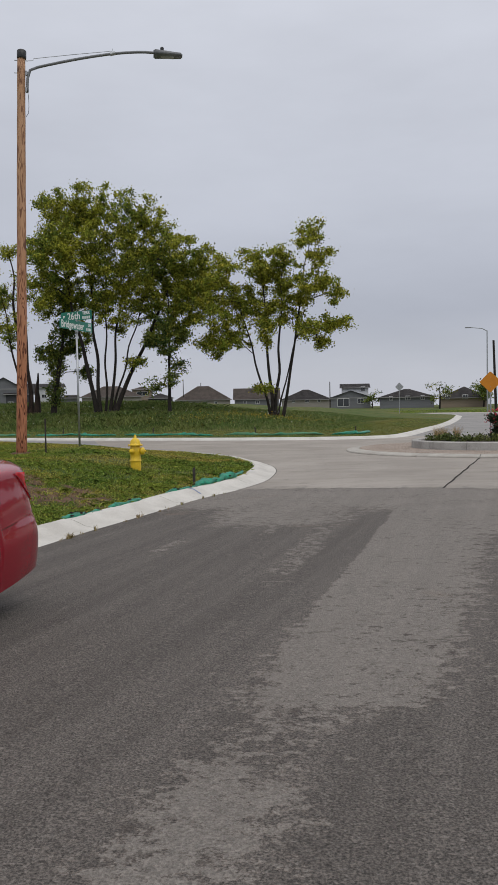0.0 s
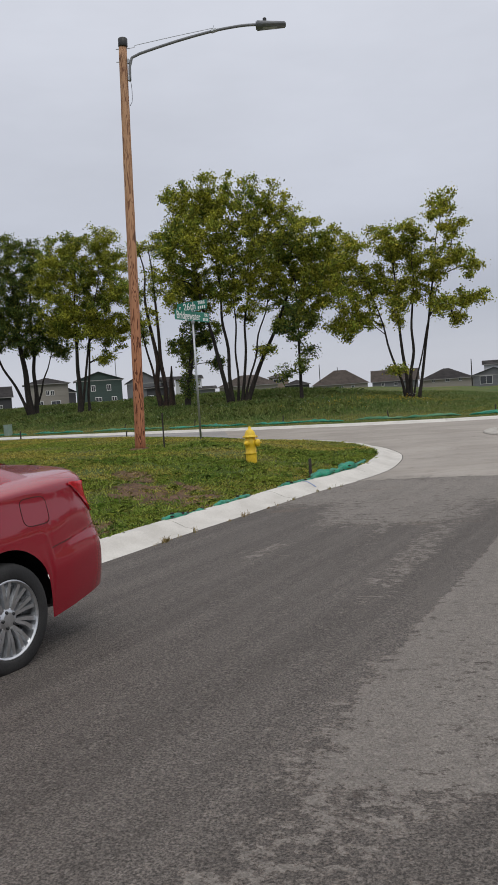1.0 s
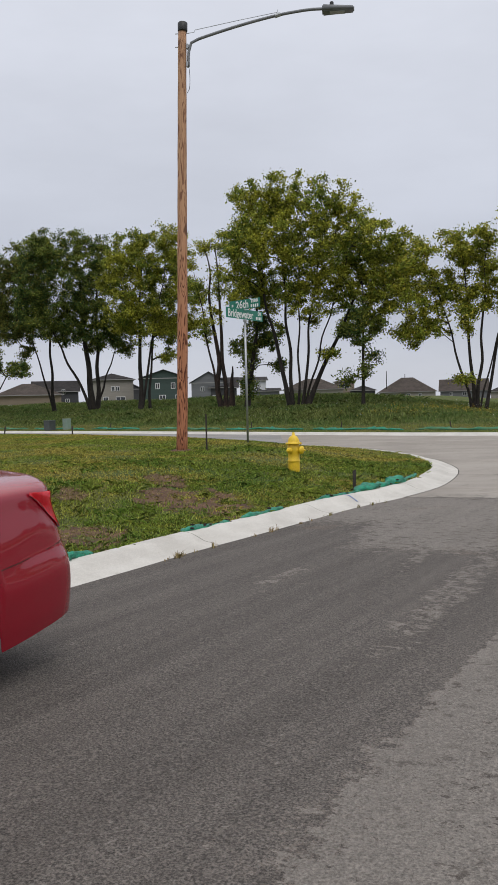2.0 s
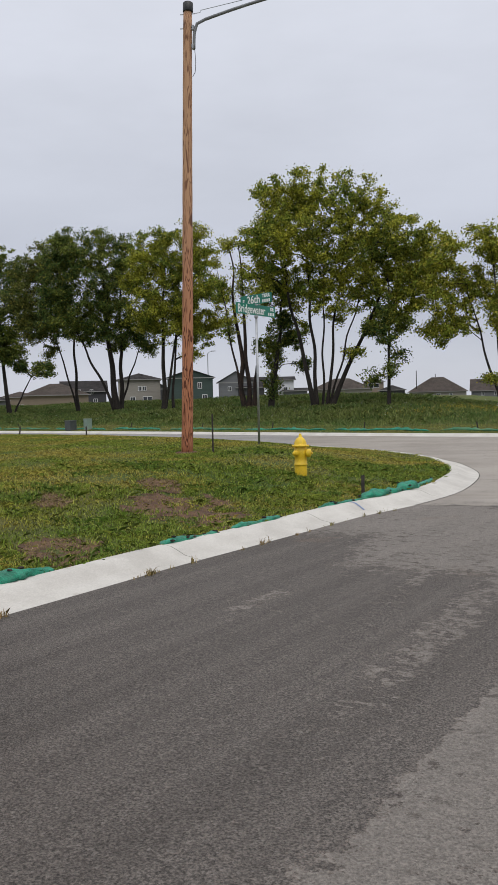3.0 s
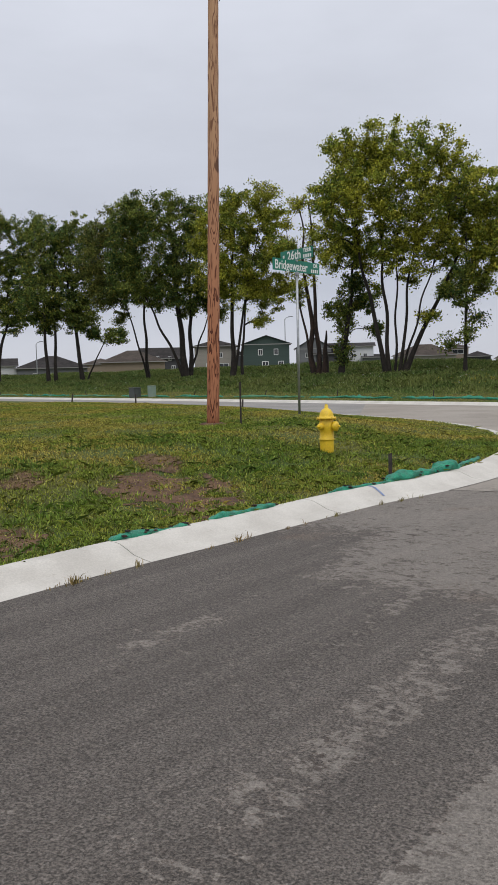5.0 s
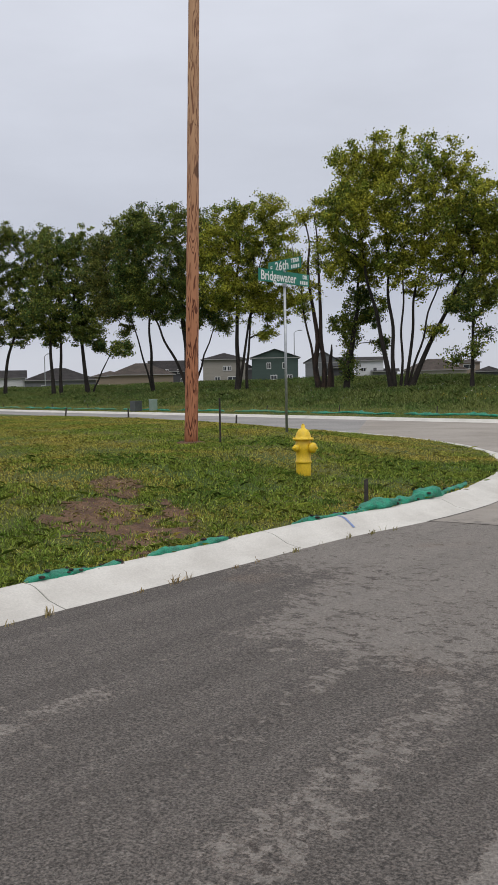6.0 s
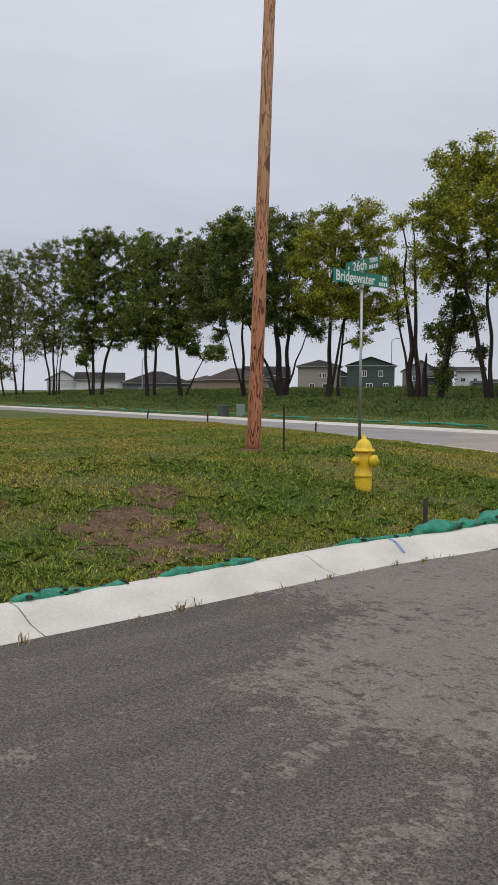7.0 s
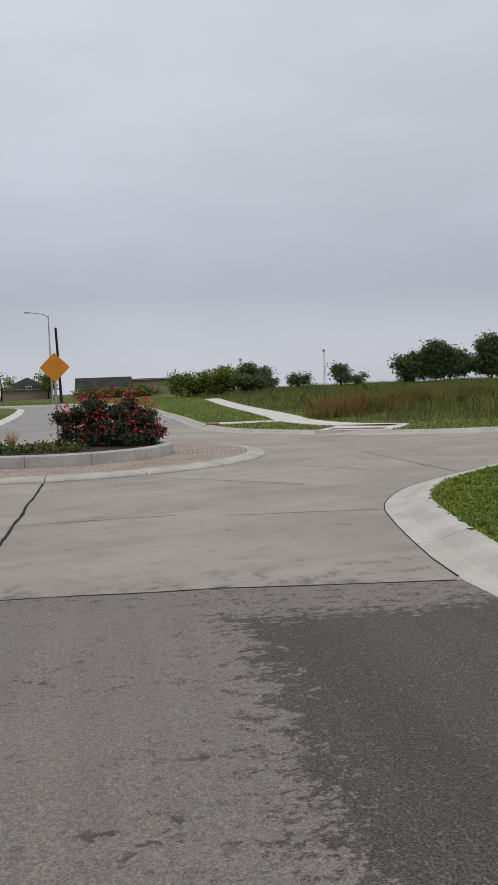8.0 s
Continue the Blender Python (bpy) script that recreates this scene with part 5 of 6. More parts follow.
tree((-36.0, 72.8), "north", "dark green tree with a thick forked trunk and arching limbs", "leaf_d", [(0, -1.4, 15, 0.32), (0.3, 1.0, 15, 0.22), (-0.2, -5.2, 11, 0.16), (0.2, 3.0, 8, 0.12)],
     [(-5.3, 16.2, 1.0), (-3.7, 15.9, 1.3), (-1.3, 16.2, 1.3), (1.2, 16.2, 1.0), (-4.5, 14.0, 1.8), (-1.8, 13.5, 2.0), (0.9, 13.5, 1.6), (-5.6, 11.3, 1.6), (-2.9, 10.2, 2.0), (0.1, 10.2, 1.8), (2.0, 8.6, 1.3), (-4.5, 8.1, 1.1), (3.1, 6.4, 0.8), (0.4, 6.4, 0.9), (-3, 8, 1.6), (-1, 8.3, 1.6), (1.5, 7.5, 1.2), (-5.5, 9, 1.3)], 17)
tree((-41.6, 75.2), "north", "olive-leaved tree with one slim dark trunk and drooping bare twigs", "leaf_o", [(0, -1.0, 14, 0.17), (-0.1, -3.4, 12, 0.11)],
     [(-2.9, 15.3, 1.5), (-4.3, 13.6, 1.6), (-5.2, 11.3, 1.4), (-2.9, 11.8, 1.7), (-1.4, 13.6, 1.5), (-4.0, 8.9, 1.3), (-2.9, 6.1, 0.6), (-3.6, 8.3, 1.3), (-1.8, 9.5, 1.3), (-4.8, 9.5, 1.3)], 18)
tree((-55.5, 81.2), "north", "wide dark green tree leaning apart on several trunks", "leaf_d", [(-2.6, -2.9, 15, 0.22), (-1.8, -1.4, 15, 0.2), (1.2, -0.6, 14, 0.26), (1.6, 4.5, 6, 0.12)],
     [(1.1, 17.4, 1.5), (-0.5, 16.7, 1.5), (-2.5, 17.4, 1.6), (2.5, 16.4, 1.2), (0.1, 14.1, 2.2), (-2.5, 13.4, 2.1), (2.5, 12.7, 1.7), (-1.2, 10.1, 2.2), (2.1, 9.4, 1.6), (-3.8, 10.1, 1.9), (0.8, 7.4, 1.1), (4.8, 5.4, 1.0), (5.8, 5.8, 0.7), (2.8, 5.8, 0.9), (-1, 8, 1.8), (-3.5, 7.5, 1.6), (1.5, 7.2, 1.4)], 19, tall=0.95)
tree((-74.8, 89.1), "north", "tall dark green tree on paired dark trunks", "leaf_d", [(0, 0.4, 19, 0.22), (1.2, 4.0, 18, 0.24), (-0.3, -1.5, 15, 0.14)],
     [(0.8, 20.6, 1.8), (-1.2, 19.4, 1.7), (3.1, 19.6, 1.5), (0.4, 16.8, 2.5), (-1.9, 15.2, 2.2), (3.1, 15.4, 2.2), (-0.4, 12.4, 2.4), (2.7, 11.0, 1.8), (-1.9, 9.4, 1.6), (6.9, 20.0, 1.9), (5.8, 16.8, 2.1), (5.4, 12.4, 1.9), (-1.2, 5.0, 1.0), (1, 9, 2), (4.5, 9.5, 1.8), (-0.5, 7.5, 1.5), (3, 8, 1.5)], 20)
tree((-87.7, 94.5), "north", "thin-crowned olive tree with many bare stems", "leaf_o", [(-0.6, -2.0, 20, 0.17), (0, 0.4, 20, 0.18), (0.8, 2.0, 17, 0.13), (0.3, 1.2, 13, 0.1)],
     [(0.0, 21.0, 1.7), (-2.6, 19.8, 1.8), (1.7, 18.6, 1.9), (-1.3, 16.3, 2.2), (1.3, 13.0, 1.9), (-2.1, 12.0, 2.2), (-0.4, 8.2, 1.4), (0, 10, 2), (-2, 9, 1.8), (1.5, 8, 1.6)], 21, k=520)
tree((-100.5, 99.8), "north", "shaggy olive tree with thin twigs above its crown", "leaf_o", [(-0.6, -2.0, 20, 0.18), (0.4, 0.8, 19, 0.16), (-2.5, -5.0, 18, 0.15)],
     [(-1.4, 21.5, 1.6), (0.5, 18.8, 2.2), (-2.4, 17.0, 2.4), (-5.2, 18.4, 2.2), (-0.5, 13.4, 2.6), (-3.3, 9.9, 2.5), (1.4, 8.0, 2.0), (-6.1, 12.7, 2.4), (-2.4, 4.2, 1.6)], 22, k=520)
tree((-117, 108), "north", "broad dark olive tree at the end of the row", "leaf_o", [(0, -0.6, 18, 0.2), (1, 2, 17, 0.16)],
     [(-2, 19, 2.2), (1.5, 19.5, 2.2), (4, 17, 2.2), (-1, 15, 2.8), (2.6, 13, 2.6), (-3, 12, 2.6), (0.5, 9, 2.4)], 23, k=520)


def shrub(at, side, label, leaf, blobs, seed, k=120, size=0.2, name="tree"):
    gen = np.random.default_rng(seed)
    ob = thing(name, (at[0], at[1], float(land_z(side, *at))), label, name, group="distant trees")
    part("trunk", tube([(0, 0, -0.2), (0.1, 0, blobs[0][2] * 0.6), (0, 0.1, blobs[0][2])], [0.2, 0.14, 0.05], 7), M["bark"], ob)
    masses = [(x, y, z, r) for x, y, z, r in blobs]
    v, f = leaf_quads(clump_points(masses, k, gen, 0.5), size, gen=gen)
    from_arrays("crown", v, f, M[leaf], ob)


def mass(n, w, h, r, gen):
    return [(gen.uniform(-w, w), gen.uniform(-1.5, 1.5), gen.uniform(0.35, 0.95) * h, r * gen.uniform(0.7, 1.2)) for _ in range(n)]


g2 = np.random.default_rng(31)
for x, y, w, h, r, leaf in ((95, 127, 2.6, 4.6, 1.7, "leaf_far"), (101, 124, 3.6, 6.4, 2.0, "leaf_far"), (108, 121, 4, 6.8, 2.1, "leaf_far"), (115, 119, 5, 5.8, 2.1, "leaf_far"), (123, 116, 6, 5.0, 2.1, "leaf_far"), (140, 110, 8, 5.4, 2.2, "leaf_far")):
    shrub((x, y), "east", "dark green tree in the distant wood edge", leaf, mass(18, w, h, r, g2), int(x), k=420, size=0.21)
for x, y, w, h, r, leaf in ((46, 112, 2.4, 2.4, 1.1, "leaf_d"), (50, 110, 2.6, 3.2, 1.2, "leaf_d"), (53, 109, 2.2, 2.4, 1.1, "leaf_far")):
    shrub((x, y), "east", "rounded green scrub tree in the meadow", leaf, mass(12, w, h, r, g2), int(x), k=420, size=0.17)
for x, y, w, h, r in ((66, 134, 1.1, 4.4, 1.1), (68.5, 133, 1.1, 3.8, 1.0), (75, 133, 1.0, 2.8, 0.8), (82, 130, 1.6, 3.8, 1.0), (72, 138, 1.6, 1.8, 0.7), (87, 133, 1.6, 2.0, 0.7)):
    shrub((x, y), "east", "small dark tree far across the meadow", "leaf_far", mass(9, w, h, r, g2), int(x * 7), k=340, size=0.18)
for x, y in ((42, 146), (45.5, 145), (49, 144), (52.5, 146)):
    shrub((x, y), "east", "rounded green hedge shrub before a house", "leaf_o", mass(10, 2.0, 1.3, 0.9, g2), int(x * 3), k=320, size=0.16)
shrub((29, 156), "east", "thin pale green tree beside the houses", "leaf_o", mass(9, 2.2, 4.6, 1.0, g2), 71, k=60)
shrub((38.5, 162), "east", "dark conifer beside the houses", "leaf_d", mass(12, 1.4, 5.0, 1.0, g2), 72)
shrub((18.5, 178), "east", "dark shrub between the houses", "leaf_d", mass(6, 1.4, 3.6, 0.8, g2), 73)


# ---- houses ----
def house(at, turn, w, d, eave, ridge, roof, side, label, roofing="roof", wins=(), garage=0.0, shift=0.0):
    """A house whose front looks towards the junction: roof 'hip', 'gable' (gable to the front), 'side' (ridge along the front) or 'shed'."""
    ground = float(land_z("east", *at)) - 0.3
    hs = thing("house", (at[0], at[1], ground), label, "house", turn, "houses")
    e, r = eave - ground, ridge - ground
    bm = bmesh.new()
    x, y = w / 2, d / 2
    base = [bm.verts.new(p) for p in ((-x, -y, -0.5), (x, -y, -0.5), (x, y, -0.5), (-x, y, -0.5))]
    top = [bm.verts.new(p) for p in ((-x, -y, e), (x, -y, e), (x, y, e), (-x, y, e))]
    for k in range(4):
        bm.faces.new((base[k], base[(k + 1) % 4], top[(k + 1) % 4], top[k]))
    if roof == "gable":
        a, b = bm.verts.new((0, -y, r - 0.1)), bm.verts.new((0, y, r - 0.1))
        bm.faces.new((top[0], top[1], a))
        bm.faces.new((top[2], top[3], b))
    elif roof == "side":
        a, b = bm.verts.new((-x, 0, r - 0.1)), bm.verts.new((x, 0, r - 0.1))
        bm.faces.new((top[3], top[0], a))
        bm.faces.new((top[1], top[2], b))
    else:
        bm.faces.new(top)
    part("wall", bm, M[side], hs)
    o = 0.45
    bm = bmesh.new()
    c = [bm.verts.new(p) for p in ((-x - o, -y - o, e - 0.05), (x + o, -y - o, e - 0.05), (x + o, y + o, e - 0.05), (-x - o, y + o, e - 0.05))]
    if roof == "hip":
        inset = min(w, d) / 2
        if w >= d:
            p, q = bm.verts.new((-x + inset + shift, 0, r)), bm.verts.new((x - inset + shift, 0, r)) if w > d else None
        else:
            p, q = bm.verts.new((0, -y + inset, r)), bm.verts.new((0, y - inset, r))
        if w > d:
            bm.faces.new((c[0], c[1], q, p)), bm.faces.new((c[1], c[2], q)), bm.faces.new((c[2], c[3], p, q)), bm.faces.new((c[3], c[0], p))
        elif w < d:
            bm.faces.new((c[0], c[1], p)), bm.faces.new((c[1], c[2], q, p)), bm.faces.new((c[2], c[3], q)), bm.faces.new((c[3], c[0], p, q))
        else:
            for k in range(4):
                bm.faces.new((c[k], c[(k + 1) % 4], p))
    elif roof == "gable":
        p, q = bm.verts.new((0, -y - o, r)), bm.verts.new((0, y + o, r))
        bm.faces.new((c[0], p, q, c[3])), bm.faces.new((c[1], c[2], q, p))
    elif roof == "side":
        p, q = bm.verts.new((-x - o, 0, r)), bm.verts.new((x + o, 0, r))
        bm.faces.new((c[0], c[1], q, p)), bm.faces.new((c[2], c[3], p, q))
    else:
        c[2].co.z = c[3].co.z = r
        bm.faces.new(c)
    bmesh.ops.solidify(bm, geom=bm.faces[:], thickness=0.16)
    part("roof", bm, M[roofing], hs)
    part("fascia", box_bm((0, -y - o - 0.03, e - 0.10), (w + 2 * o, 0.05, 0.13)), M["fascia"], hs)
    for wx, wz, ww, wh in wins:
        win = part("window", box_bm((wx, -y - 0.03, wz), (ww + 0.18, 0.09, wh + 0.18), 0.01), M["trim"], hs)
        part("pane", box_bm((wx, -y - 0.075, wz), (ww, 0.03, wh)), M["glass"], win)
        part("bar", box_bm((wx, -y - 0.095, wz), (0.06, 0.02, wh)), M["trim"], win)
    if garage:
        door = part("garage_door", box_bm((garage, -y - 0.04, 1.15), (3.6, 0.08, 2.3), 0.01), M["trim"], hs)
        for k in range(3):
            part("groove", box_bm((garage, -y - 0.085, 0.65 + 0.55 * k), (3.5, 0.012, 0.03)), M["sawcut"], door)
    return hs


two = [(-1.0, 5.4, 0.55, 0.85), (1.6, 5.4, 0.55, 0.85), (-0.2, 3.5, 0.9, 0.6), (2.4, 3.5, 0.7, 0.6)]
low = [(-3.2, 2.3, 0.6, 0.7), (0.2, 2.3, 0.9, 0.7), (3.2, 2.3, 0.6, 0.7)]
house((-112, 131), 41, 9, 11, 4.4, 5.9, "side", "side_white", "single-storey white house with a grey shingle roof", "roof", garage=-2.0, wins=[(2.4, 2.0, 1.0, 1.1)])
house((-117, 126), 41, 6, 8, 4.2, 6.1, "gable", "side_white", "white gabled garage wing of a house", "roof_brown", garage=0.2)
house((-100.4, 134.7), 38.7, 13.0, 11, 3.8, 6.1, "hip", "side_grey", "low house under a dark hip roof", "roof", wins=low, garage=-4.2)
house((-118.7, 177.2), 35, 9, 9, 5.1, 6.5, "hip", "side_tan", "small tan house with a brown hip roof", "roof_brown", wins=low[:2])
house((-79.6, 131.3), 33, 11.0, 9, 4.35, 6.4, "hip", "side_tan", "tan single-storey house with a brown hip roof", "roof_brown", wins=low)
house((-93.1, 164.1), 31, 9.5, 9, 5.6, 8.0, "side", "side_dark", "large dark house with a long black roof", "roof", wins=two)
house((-76, 160), 30, 9, 8, 5.6, 8.0, "gable", "side_dark", "dark house with a steep black gable", "roof", wins=[(-1.5, 3.6, 1.0, 1.2), (1.5, 3.6, 1.0, 1.2)])
house((-66.8, 138.8), 27.6, 7.4, 9, 6.8, 8.0, "hip", "side_beige", "two-storey beige house with white-framed windows", "roof", wins=[(0.1, 5.3, 0.5, 0.7), (0.9, 5.3, 0.5, 0.7), (-1.2, 3.5, 0.8, 0.6), (1.4, 3.5, 1.5, 0.6)])
house((-54.9, 134.6), 24, 7.6, 9, 6.6, 8.0, "gable", "side_green", "two-storey dark green house with white window frames", "roof", wins=two)
house((-54.1, 155.5), 20.8, 6.6, 9, 6.2, 8.3, "gable", "side_grey", "two-storey grey house with a steep gable", "roof", wins=[(-1.2, 5.0, 0.5, 0.7), (1.2, 3.4, 0.8, 0.6)])
house((-51.0, 156), 18, 5, 8, 5.2, 7.2, "side", "side_dark", "dark gabled wing of a grey house", "roof", wins=[(0.5, 2.0, 1.4, 1.2)])
house((-47.2, 163.1), 17.6, 5.2, 8, 6.6, 7.5, "shed", "side_white", "white modern house with a flat sloping roof", "roof", wins=[(-1.2, 4.8, 0.8, 0.6), (1.0, 4.8, 0.6, 0.6)])
house((-43.5, 161), 17, 4.6, 5, 4.4, 5.0, "shed", "side_grey", "low grey porch wing of a white house", "roof", wins=[(0.2, 1.8, 1.6, 1.1)])
house((-40.8, 190.8), 13.2, 13.4, 10, 4.9, 7.4, "hip", "side_beige", "low beige house with a brown hip roof", "roof_brown", wins=low)
house((-37.4, 212), 11, 5.0, 6, 7.0, 7.8, "hip", "side_tan", "tan house with a small raised upper storey", "roof_brown", wins=[(0, 5.2, 2.6, 0.9)])
house((-31.5, 205), 9, 6, 8, 4.6, 5.8, "hip", "side_dark", "low house under a dark roof", "roof", wins=low[:1])
house((-22.3, 220.1), 6.2, 14.0, 11, 4.1, 7.8, "hip", "side_beige", "low beige house under a broad dark hip roof", "roof_brown", wins=low)
house((-8.4, 229.2), 2.5, 12, 11, 4.1, 7.2, "side", "side_grey", "low grey house with a dark ridge roof", "roof_brown", wins=low)
house((5.0, 214), -0.5, 12.4, 11, 3.6, 6.2, "hip", "side_beige", "low pale house under a dark hip roof", "roof", wins=low)
house((14.4, 185.0), -3.6, 8.6, 8, 3.6, 5.1, "gable", "side_grey", "grey house with a low front gable", "roof", wins=[(2.2, 1.9, 1.2, 1.0), (-1.6, 1.6, 2.4, 1.6)])
house((15.8, 190.5), -3.6, 6.0, 6, 5.9, 6.9, "shed", "side_white", "white upper storey with a sloping flat roof behind a house", "roof", wins=[(1.8, 4.6, 0.8, 0.9)])
house((25.6, 176), -7.5, 11.0, 10, 3.4, 5.1, "hip", "side_grey", "low grey house under a dark hip roof", "roof", wins=low)
house((36.2, 169), -11.3, 9.2, 9, 3.0, 5.2, "hip", "side_tan", "tan house under a dark hip roof", "roof", wins=low[:2])
house((46.2, 152), -16.8, 9.0, 9, 2.6, 4.5, "side", "side_tan", "low tan house with a long dark roof", "roof")
house((60.5, 162.3), -20, 13, 12, 4.1, 4.4, "shed", "side_tan", "plain tan commercial building with a flat roof", "roof")


# ---- lamps, masts and signs in the distance ----
def distant_lamp(at, top, reach, side):
    z = float(land_z(side, *at))
    ob = thing("street_lamp", (at[0], at[1], z), "tall thin grey steel street lamp far off", "street lamp", group="distant lamps")
    h = top - z
    part("pole", tube([(0, 0, -0.2), (0, 0, h - 0.4)], [0.11, 0.07], 8), M["galv"], ob)
    part("arm", tube([(0, 0, h - 0.5), (reach * 0.25, 0, h - 0.15), (reach * 0.8, 0, h)], 0.05, 6), M["galv"], ob)
    part("lamp_head", box_bm((reach * 0.95, 0, h), (0.8, 0.3, 0.12), 0.03), M["lamp_grey"], ob)


distant_lamp((27.05, 109.6), 11.7, -2.6, "east")
distant_lamp((-55.3, 144.2), 11.8, 1.2, "east")
distant_lamp((-93.1, 121.3), 8.2, 1.2, "east")
z = float(land_z("east", 21.0, 118))
pole = thing("utility_pole", (29.9, 118, z), "plain dark weathered utility pole far off", "utility pole")
part("pole", tube([(0.3, 0, -0.2), (0, 0, 10.6 - z)], [0.2, 0.15], 8), M["bark"], pole)
for x, y, h in ((9.8, 184, 7.2), (-27, 215, 9.5), (-24, 230, 9), (44, 180, 6.6)):
    z = float(land_z("east", x, y))
    ob = thing("utility_pole", (x, y, z), "thin pole among the distant houses", "utility pole", group="distant poles")
    part("pole", tube([(0, 0, -0.2), (0, 0, h - z)], [0.14, 0.09], 6), M["bark"], ob)
for x, y, h in ((181.6, 296.9, 16.0), (151.8, 313.2, 13.6)):
    z = float(land_z("east", x, y))
    ob = thing("lattice_mast", (x, y, z), "thin grey lattice mast on the horizon", "mast", group="masts")
    for k in range(3):
        a = k * 2.094
        part("leg", tube([(0.7 * math.cos(a), 0.7 * math.sin(a), 0), (0.35 * math.cos(a), 0.35 * math.sin(a), h - z)], 0.08, 5), M["galv"], ob)
    for k in range(8):
        q = (h - z) * (k + 0.5) / 8
        part("brace", box_bm((0, 0, q), (1.3 - 0.1 * k, 0.08, 0.08)), M["galv"], ob)
    part("antenna", box_bm((0, 0, h - z - 0.4), (1.2, 0.4, 0.9), 0.1), M["galv"], ob)


def diamond_sign(at, zc, side, face, back, turn, label, base):
    ob = thing("road_sign", (at[0], at[1], base), label, "road sign", turn)
    h = zc - base
    part("post", box_bm((0, 0.05, h / 2 + 0.1), (0.06, 0.05, h + 0.5), 0.006), M["galv"], ob)
    bm = box_bm((0, 0, 0), (side, 0.006, side), 0.0)
    es = [e for e in bm.edges if abs(e.verts[0].co.y - e.verts[1].co.y) > 0.001]
    bmesh.ops.bevel(bm, geom=es, offset=0.02, segments=3, affect="EDGES")
    bmesh.ops.transform(bm, matrix=Matrix.Translation((0, 0, h)) @ Matrix.Rotation(radians(45), 4, "Y"), verts=bm.verts)
    part("panel", bm, M[face], ob)
    for dz in (-0.18, 0.18):
        part("bolt", lathe([(0.012, -0.01), (0.012, 0.006)], 6, m=Matrix.Translation((0, -0.004, h + dz)) @ Matrix.Rotation(radians(90), 4, "X")), M["galv"], ob)


diamond_sign((8.66, 30.2), 2.44, 0.575, "sign_orange", "sign_back", -12, "blank orange diamond warning sign on a steel post", 0.4)
diamond_sign((12.95, 89.7), 3.65, 0.68, "sign_back", "sign_back", 8, "bare grey back of a diamond road sign", float(land_z("north", 12.95, 89.7)))


# ---- roundabout island ----
HUB = Vector((8.32, 28.55))


def ring_piece(r0, r1, z0, z1, a0, a1, n, crown=0.0):
    """A block of a ring, with eased top edges."""
    bm = bmesh.new()
    rows = []
    e = min(0.03, (r1 - r0) * 0.2)
    for k in range(n + 1):
        a = a0 + (a1 - a0) * k / n
        rows.append([bm.verts.new((r * math.cos(a), r * math.sin(a), z)) for r, z in ((r0, z0), (r0, z1 - e + crown), (r0 + e, z1 + crown), (r1 - e, z1), (r1, z1 - e), (r1, z0))])
    for lo, hi in zip(rows, rows[1:]):
        for i in range(6):
            bm.faces.new((lo[i], lo[(i + 1) % 6], hi[(i + 1) % 6], hi[i]))
    bm.faces.new(rows[0])
    bm.faces.new(rows[-1][::-1])
    return bm


island = thing("roundabout_island", (HUB.x, HUB.y, 0.0), "raised round island with a concrete wall and tan paved apron", "roundabout", kind="structure")
n = 16
for k in range(n):
    a0, a1 = 2 * math.pi * k / n + 0.09, 2 * math.pi * (k + 1) / n + 0.09
    part("apron_kerb", ring_piece(4.72, 5.2, -0.1, 0.055, a0 + 0.002, a1 - 0.002, 6, 0.045), M["apron_rim"], island)
for k in range(12):
    a0, a1 = 2 * math.pi * k / 12, 2 * math.pi * (k + 1) / 12
    part("wall_block", ring_piece(2.58, 2.84, -0.1, 0.37, a0 + 0.002, a1 - 0.002, 8), M["wall_block"], island)
bm = bmesh.new()
brick = []
for j in range(15):
    r = 2.85 + j * 0.1245
    m = int(2 * math.pi * r / 0.235)
    for k in range(m):
        a = 2 * math.pi * (k + 0.5 * (j % 2)) / m
        brick.append((r, a, 2 * math.pi / m))
verts, faces = [], []
for r, a, da in brick:
    i = len(verts)
    zt = 0.098 + 0.004 * rng.random()
    g = 0.006 / r
    for rr, aa in ((r, a + g), (r + 0.116, a + g), (r + 0.116, a + da - g), (r, a + da - g)):
        verts += [(rr * math.cos(aa), rr * math.sin(aa), zt), (rr * math.cos(aa), rr * math.sin(aa), 0.05)]
    faces += [(i, i + 2, i + 4, i + 6), (i, i + 1, i + 3, i + 2), (i + 2, i + 3, i + 5, i + 4), (i + 4, i + 5, i + 7, i + 6), (i + 6, i + 7, i + 1, i)]
bricks = from_arrays("apron_bricks", verts, faces, M["apron"], island, "tan apron pavers in rings")
bricks["kind"] = "stuff"
part("apron_bed", ring_piece(2.8, 4.75, -0.1, 0.085, 0, 2 * math.pi - 0.001, 64), M["sawcut"], island)
bm = lathe([(2.6, 0.1), (2.6, 0.31), (2.2, 0.35), (1.2, 0.40), (0.3, 0.42)], 48)
for v in bm.verts:
    v.co.z += 0.03 * noise.noise(v.co * 3)
part("mulch_bed", bm, M["mulch"], island, "dark bark mulch")


